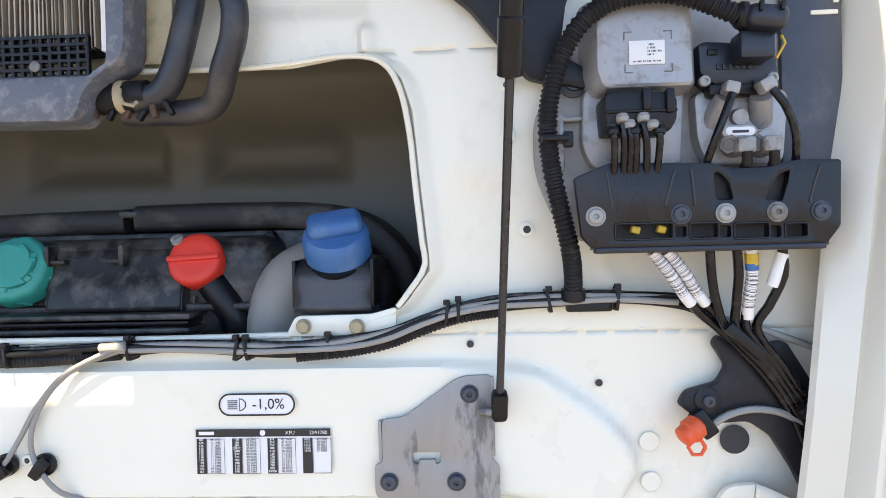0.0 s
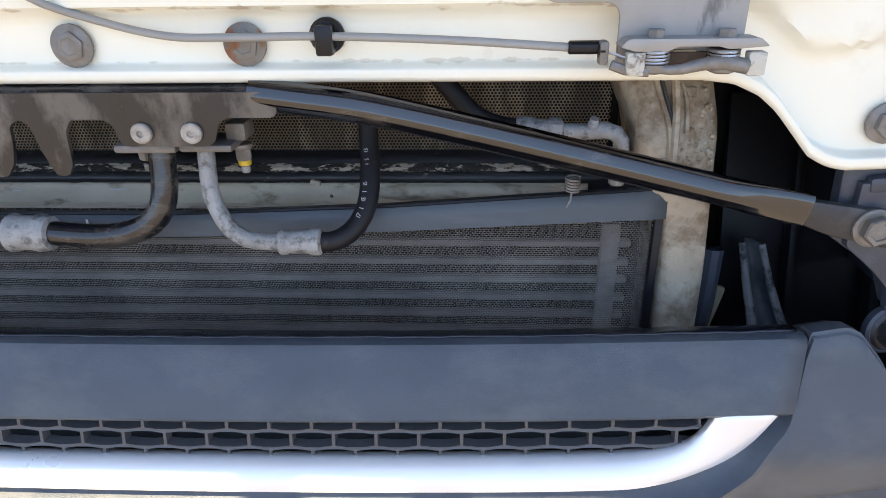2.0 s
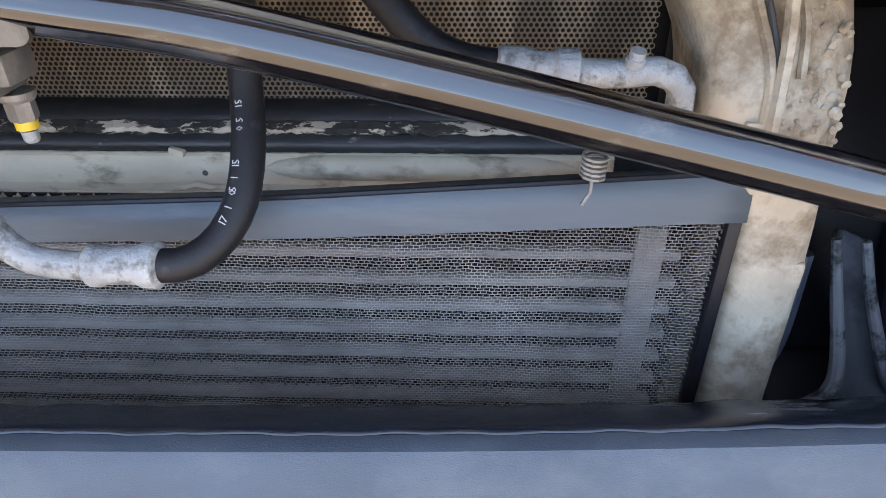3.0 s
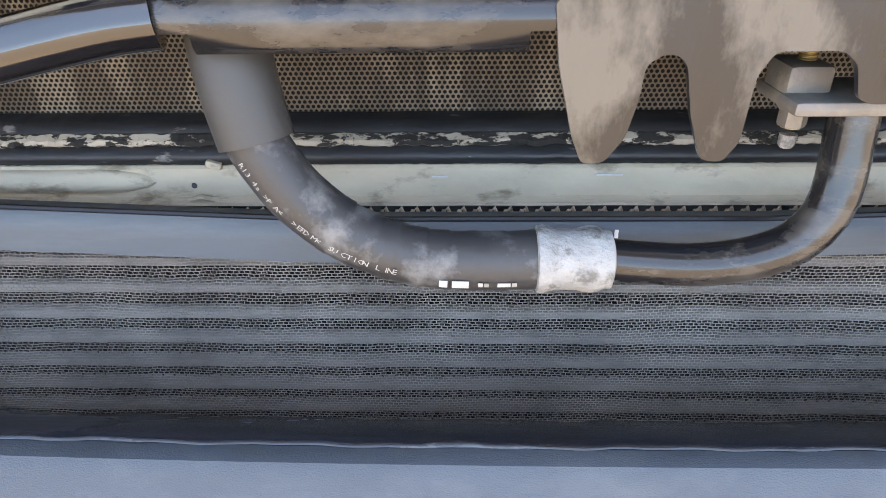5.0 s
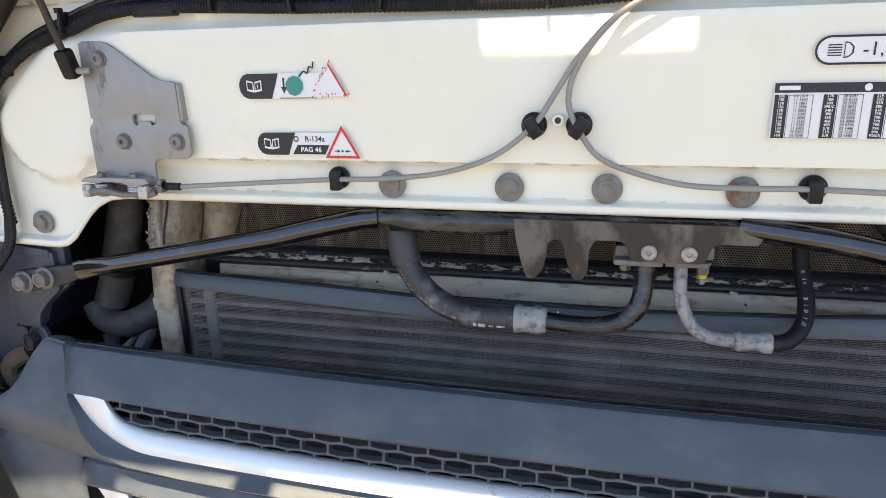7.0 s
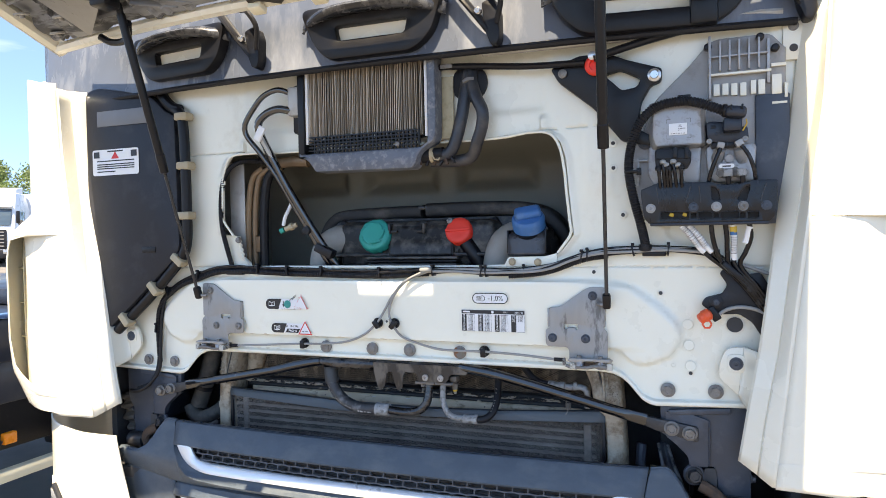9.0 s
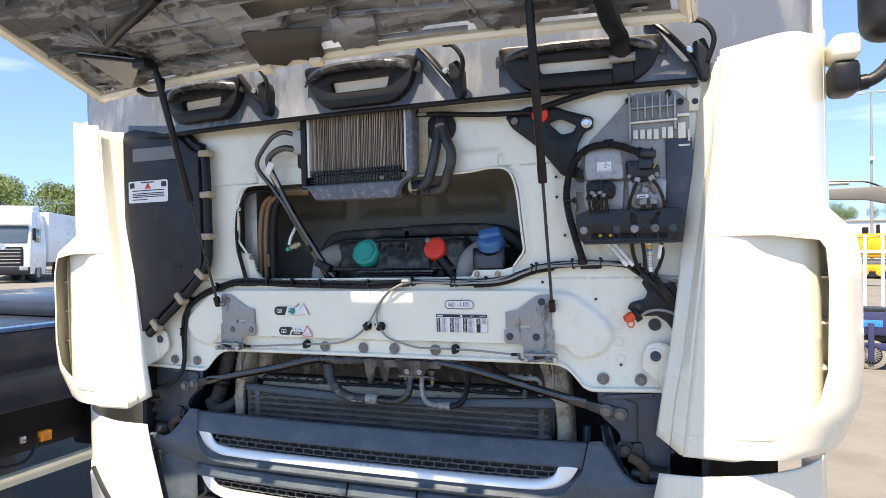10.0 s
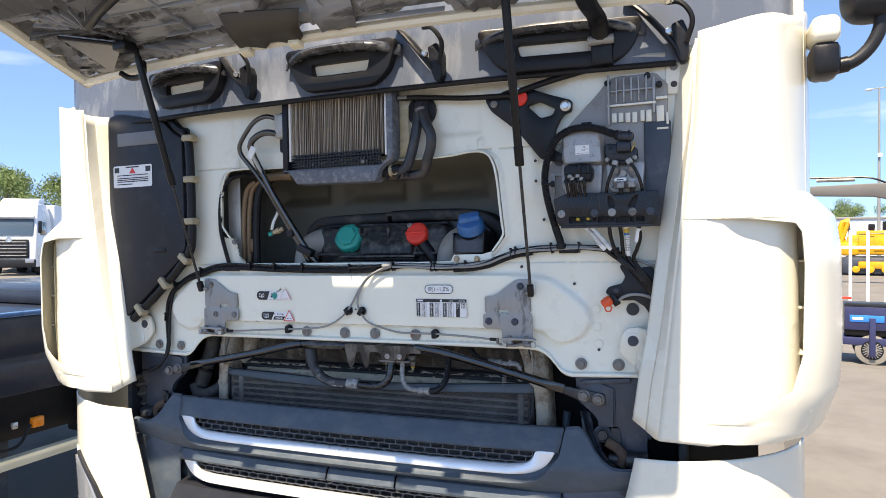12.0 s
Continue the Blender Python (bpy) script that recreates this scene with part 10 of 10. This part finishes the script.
dz_ = thing("yellow_excavator", "yellow tracked digger with a glazed cab", "excavator")
for name, c, s, m, bv in (("body", (0.6, 0, 1.55), (3.2, 2.0, 1.0), DIGGER, 0.12), ("cab_block", (2.2, -0.4, 2.0), (1.1, 1.2, 1.7), DIGGER, 0.08), ("cab_window", (2.2, -1.02, 2.25), (0.75, 0.03, 0.8), GLASS_DARK, 0.02),
                          ("track", (0.8, -1.0, 0.5), (4.2, 0.6, 0.95), CHASSIS, 0.3), ("track", (0.8, 1.0, 0.5), (4.2, 0.6, 0.95), CHASSIS, 0.3), ("track_frame", (0.8, -1.33, 0.55), (2.6, 0.06, 0.35), DIGGER, 0.05),
                          ("counterweight", (-0.9, 0, 1.35), (0.8, 2.1, 0.7), DIGGER, 0.15), ("exhaust", (0.6, -0.3, 2.35), (0.18, 0.18, 0.8), BLACK, 0.03), ("engine_hood", (0.2, 0, 2.15), (1.6, 1.7, 0.25), DIGGER, 0.06)):
    part(name, box(c, s, bv), m, dz_)
part("blade_arm", tube([(-1.0, -0.6, 1.4), (-1.3, -0.6, 2.0), (-1.2, -0.6, 2.7), (-0.9, -0.6, 2.75)], 0.16, seg=8, step=0.2), DIGGER, dz_)
part("blade_arm", tube([(-1.45, -0.75, 0.9), (-1.25, -0.75, 1.7), (-0.95, -0.75, 2.7)], 0.10, seg=8, step=0.2), DIGGER, dz_)
part("ram", tube([(-0.80, -0.7, 1.5), (-0.88, -0.7, 2.0), (-0.93, -0.7, 2.6)], 0.06, seg=8, step=0.2), CHASSIS, dz_, "dark hydraulic ram")
part("blade", box((-1.75, 0, 0.65), (0.16, 2.6, 1.1), 0.05, Matrix.Rotation(0.15, 3, "Y")), DIGGER, dz_, "broad yellow blade")
for x, w in ((-0.25, 0.5), (0.45, 0.6), (1.15, 0.5)):
    part("hood_panel", box((x, -1.03, 1.62), (w, 0.05, 0.72), 0.03), DIGGER, dz_, "yellow engine side panel")
part("grab_rail", tube([(-0.5, -1.06, 2.08), (0.2, -1.06, 2.12), (1.5, -1.06, 2.12)], 0.03, seg=6, step=0.3), BLACK, dz_)
part("air_cleaner", box((0.05, -0.4, 2.45), (0.3, 0.3, 0.35), 0.06), BLACK, dz_)
for k in range(5):
    part("track_roller", lathe((-0.6 + 0.62 * k, -1.31, 0.32), (0, -1, 0), [(0, 0.17), (0.06, 0.17), (0.08, 0.08)], 14), DIGGER, dz_)
part("ram", tube([(-1.1, -0.7, 1.1), (-1.25, -0.7, 2.0)], 0.07, seg=8, step=0.2), BLACK, dz_)
on_yard(dz_, 9.3, 37.6, -12)
bo = thing("excavator_boom", "grey excavator boom with hydraulic pipes behind the fence", "excavator")
part("boom", plate(rounded([(-0.4, 3.62), (2.6, 3.66), (3.3, 3.45), (4.9, 1.9), (4.5, 1.6), (3.0, 2.95), (2.2, 3.16), (-0.4, 3.28)], 0.12), -0.20, 0.20, bevel=0.03), mat("boom_grey", (0.13, 0.122, 0.115), 0.5, vary=0.1, scale=5), bo)
part("hydraulic_pipe", tube([(-0.2, -0.1, 3.98), (0.5, -0.1, 3.95), (1.2, -0.1, 3.93), (2.2, -0.1, 3.85), (3.2, -0.1, 3.3)], 0.04, seg=6, step=0.2), BLACK, bo)
part("ram", tube([(0.3, 0.1, 3.88), (1.6, 0.1, 3.86)], 0.08, seg=8, step=0.2), STEEL, bo)
part("undercarriage", box((4.6, 0.0, 0.9), (3.0, 2.4, 1.8), 0.2), CHASSIS, bo)
on_yard(bo, 5.1, 27.9, -11, 0.25)

mast = thing("lamp_mast", "tall thin grey floodlight mast", "lamp")
part("pole", lathe((0, 0, 0), (0, 0, 1), [(0, 0.14), (6, 0.10), (13.6, 0.06)], 10), STEEL, mast)
part("cross_arm", box((0, 0, 13.55), (1.6, 0.08, 0.08), 0.01), STEEL, mast)
for s in (-1, 1):
    part("floodlight", box((0.7 * s, -0.05, 13.48), (0.45, 0.3, 0.14), 0.03), BRIGHT, mast)
part("camera_box", box((0.06, -0.1, 8.4), (0.3, 0.3, 0.3), 0.03), WHITE, mast)
on_yard(mast, 13.9, 56.8, -12)

hall = thing("far_hall", "long low white industrial hall behind the yard", "building")
part("wall", box((0, 0, 2.4), (60, 14, 4.8), 0.05), TRUCK_WHITE, hall)
part("roof", box((0, 0, 4.95), (60.4, 14.4, 0.3), 0.05), STEEL, hall)
for k in range(12):
    part("window", box((-26 + 4.6 * k, -7.02, 2.6), (1.6, 0.06, 0.9), 0.02), GLASS_DARK, hall)
on_yard(hall, 48, 96, -12)

# ---- mirror of the cab ----
mi = thing("door_mirror", "dark grey door mirror on a bent arm beside the cab", "mirror")
part("foot", box((1.290, 0.06, 1.997), (0.062, 0.10, 0.082), 0.016), BLACK, mi)
part("foot_cover", box((1.290, 0.06, 2.068), (0.064, 0.12, 0.064), 0.020, seg=4), CREAM_OUT, mi, "cream painted cover")
part("arm_collar", tube([(1.305, 0.05, 1.980), (1.340, 0.05, 1.985)], 0.019, seg=14), BLACK, mi, smooth=60)
part("arm", tube([(1.30, 0.05, 1.975), (1.338, 0.05, 1.984), (1.365, 0.05, 1.998), (1.390, 0.05, 2.025), (1.407, 0.05, 2.062), (1.412, 0.05, 2.108), (1.412, 0.05, 2.16)], 0.0155, seg=14), GREY_PLASTIC, mi, smooth=60)
part("housing", box((1.405, 0.07, 2.25), (0.15, 0.13, 0.33), 0.05, seg=4), GREY_PLASTIC, mi)
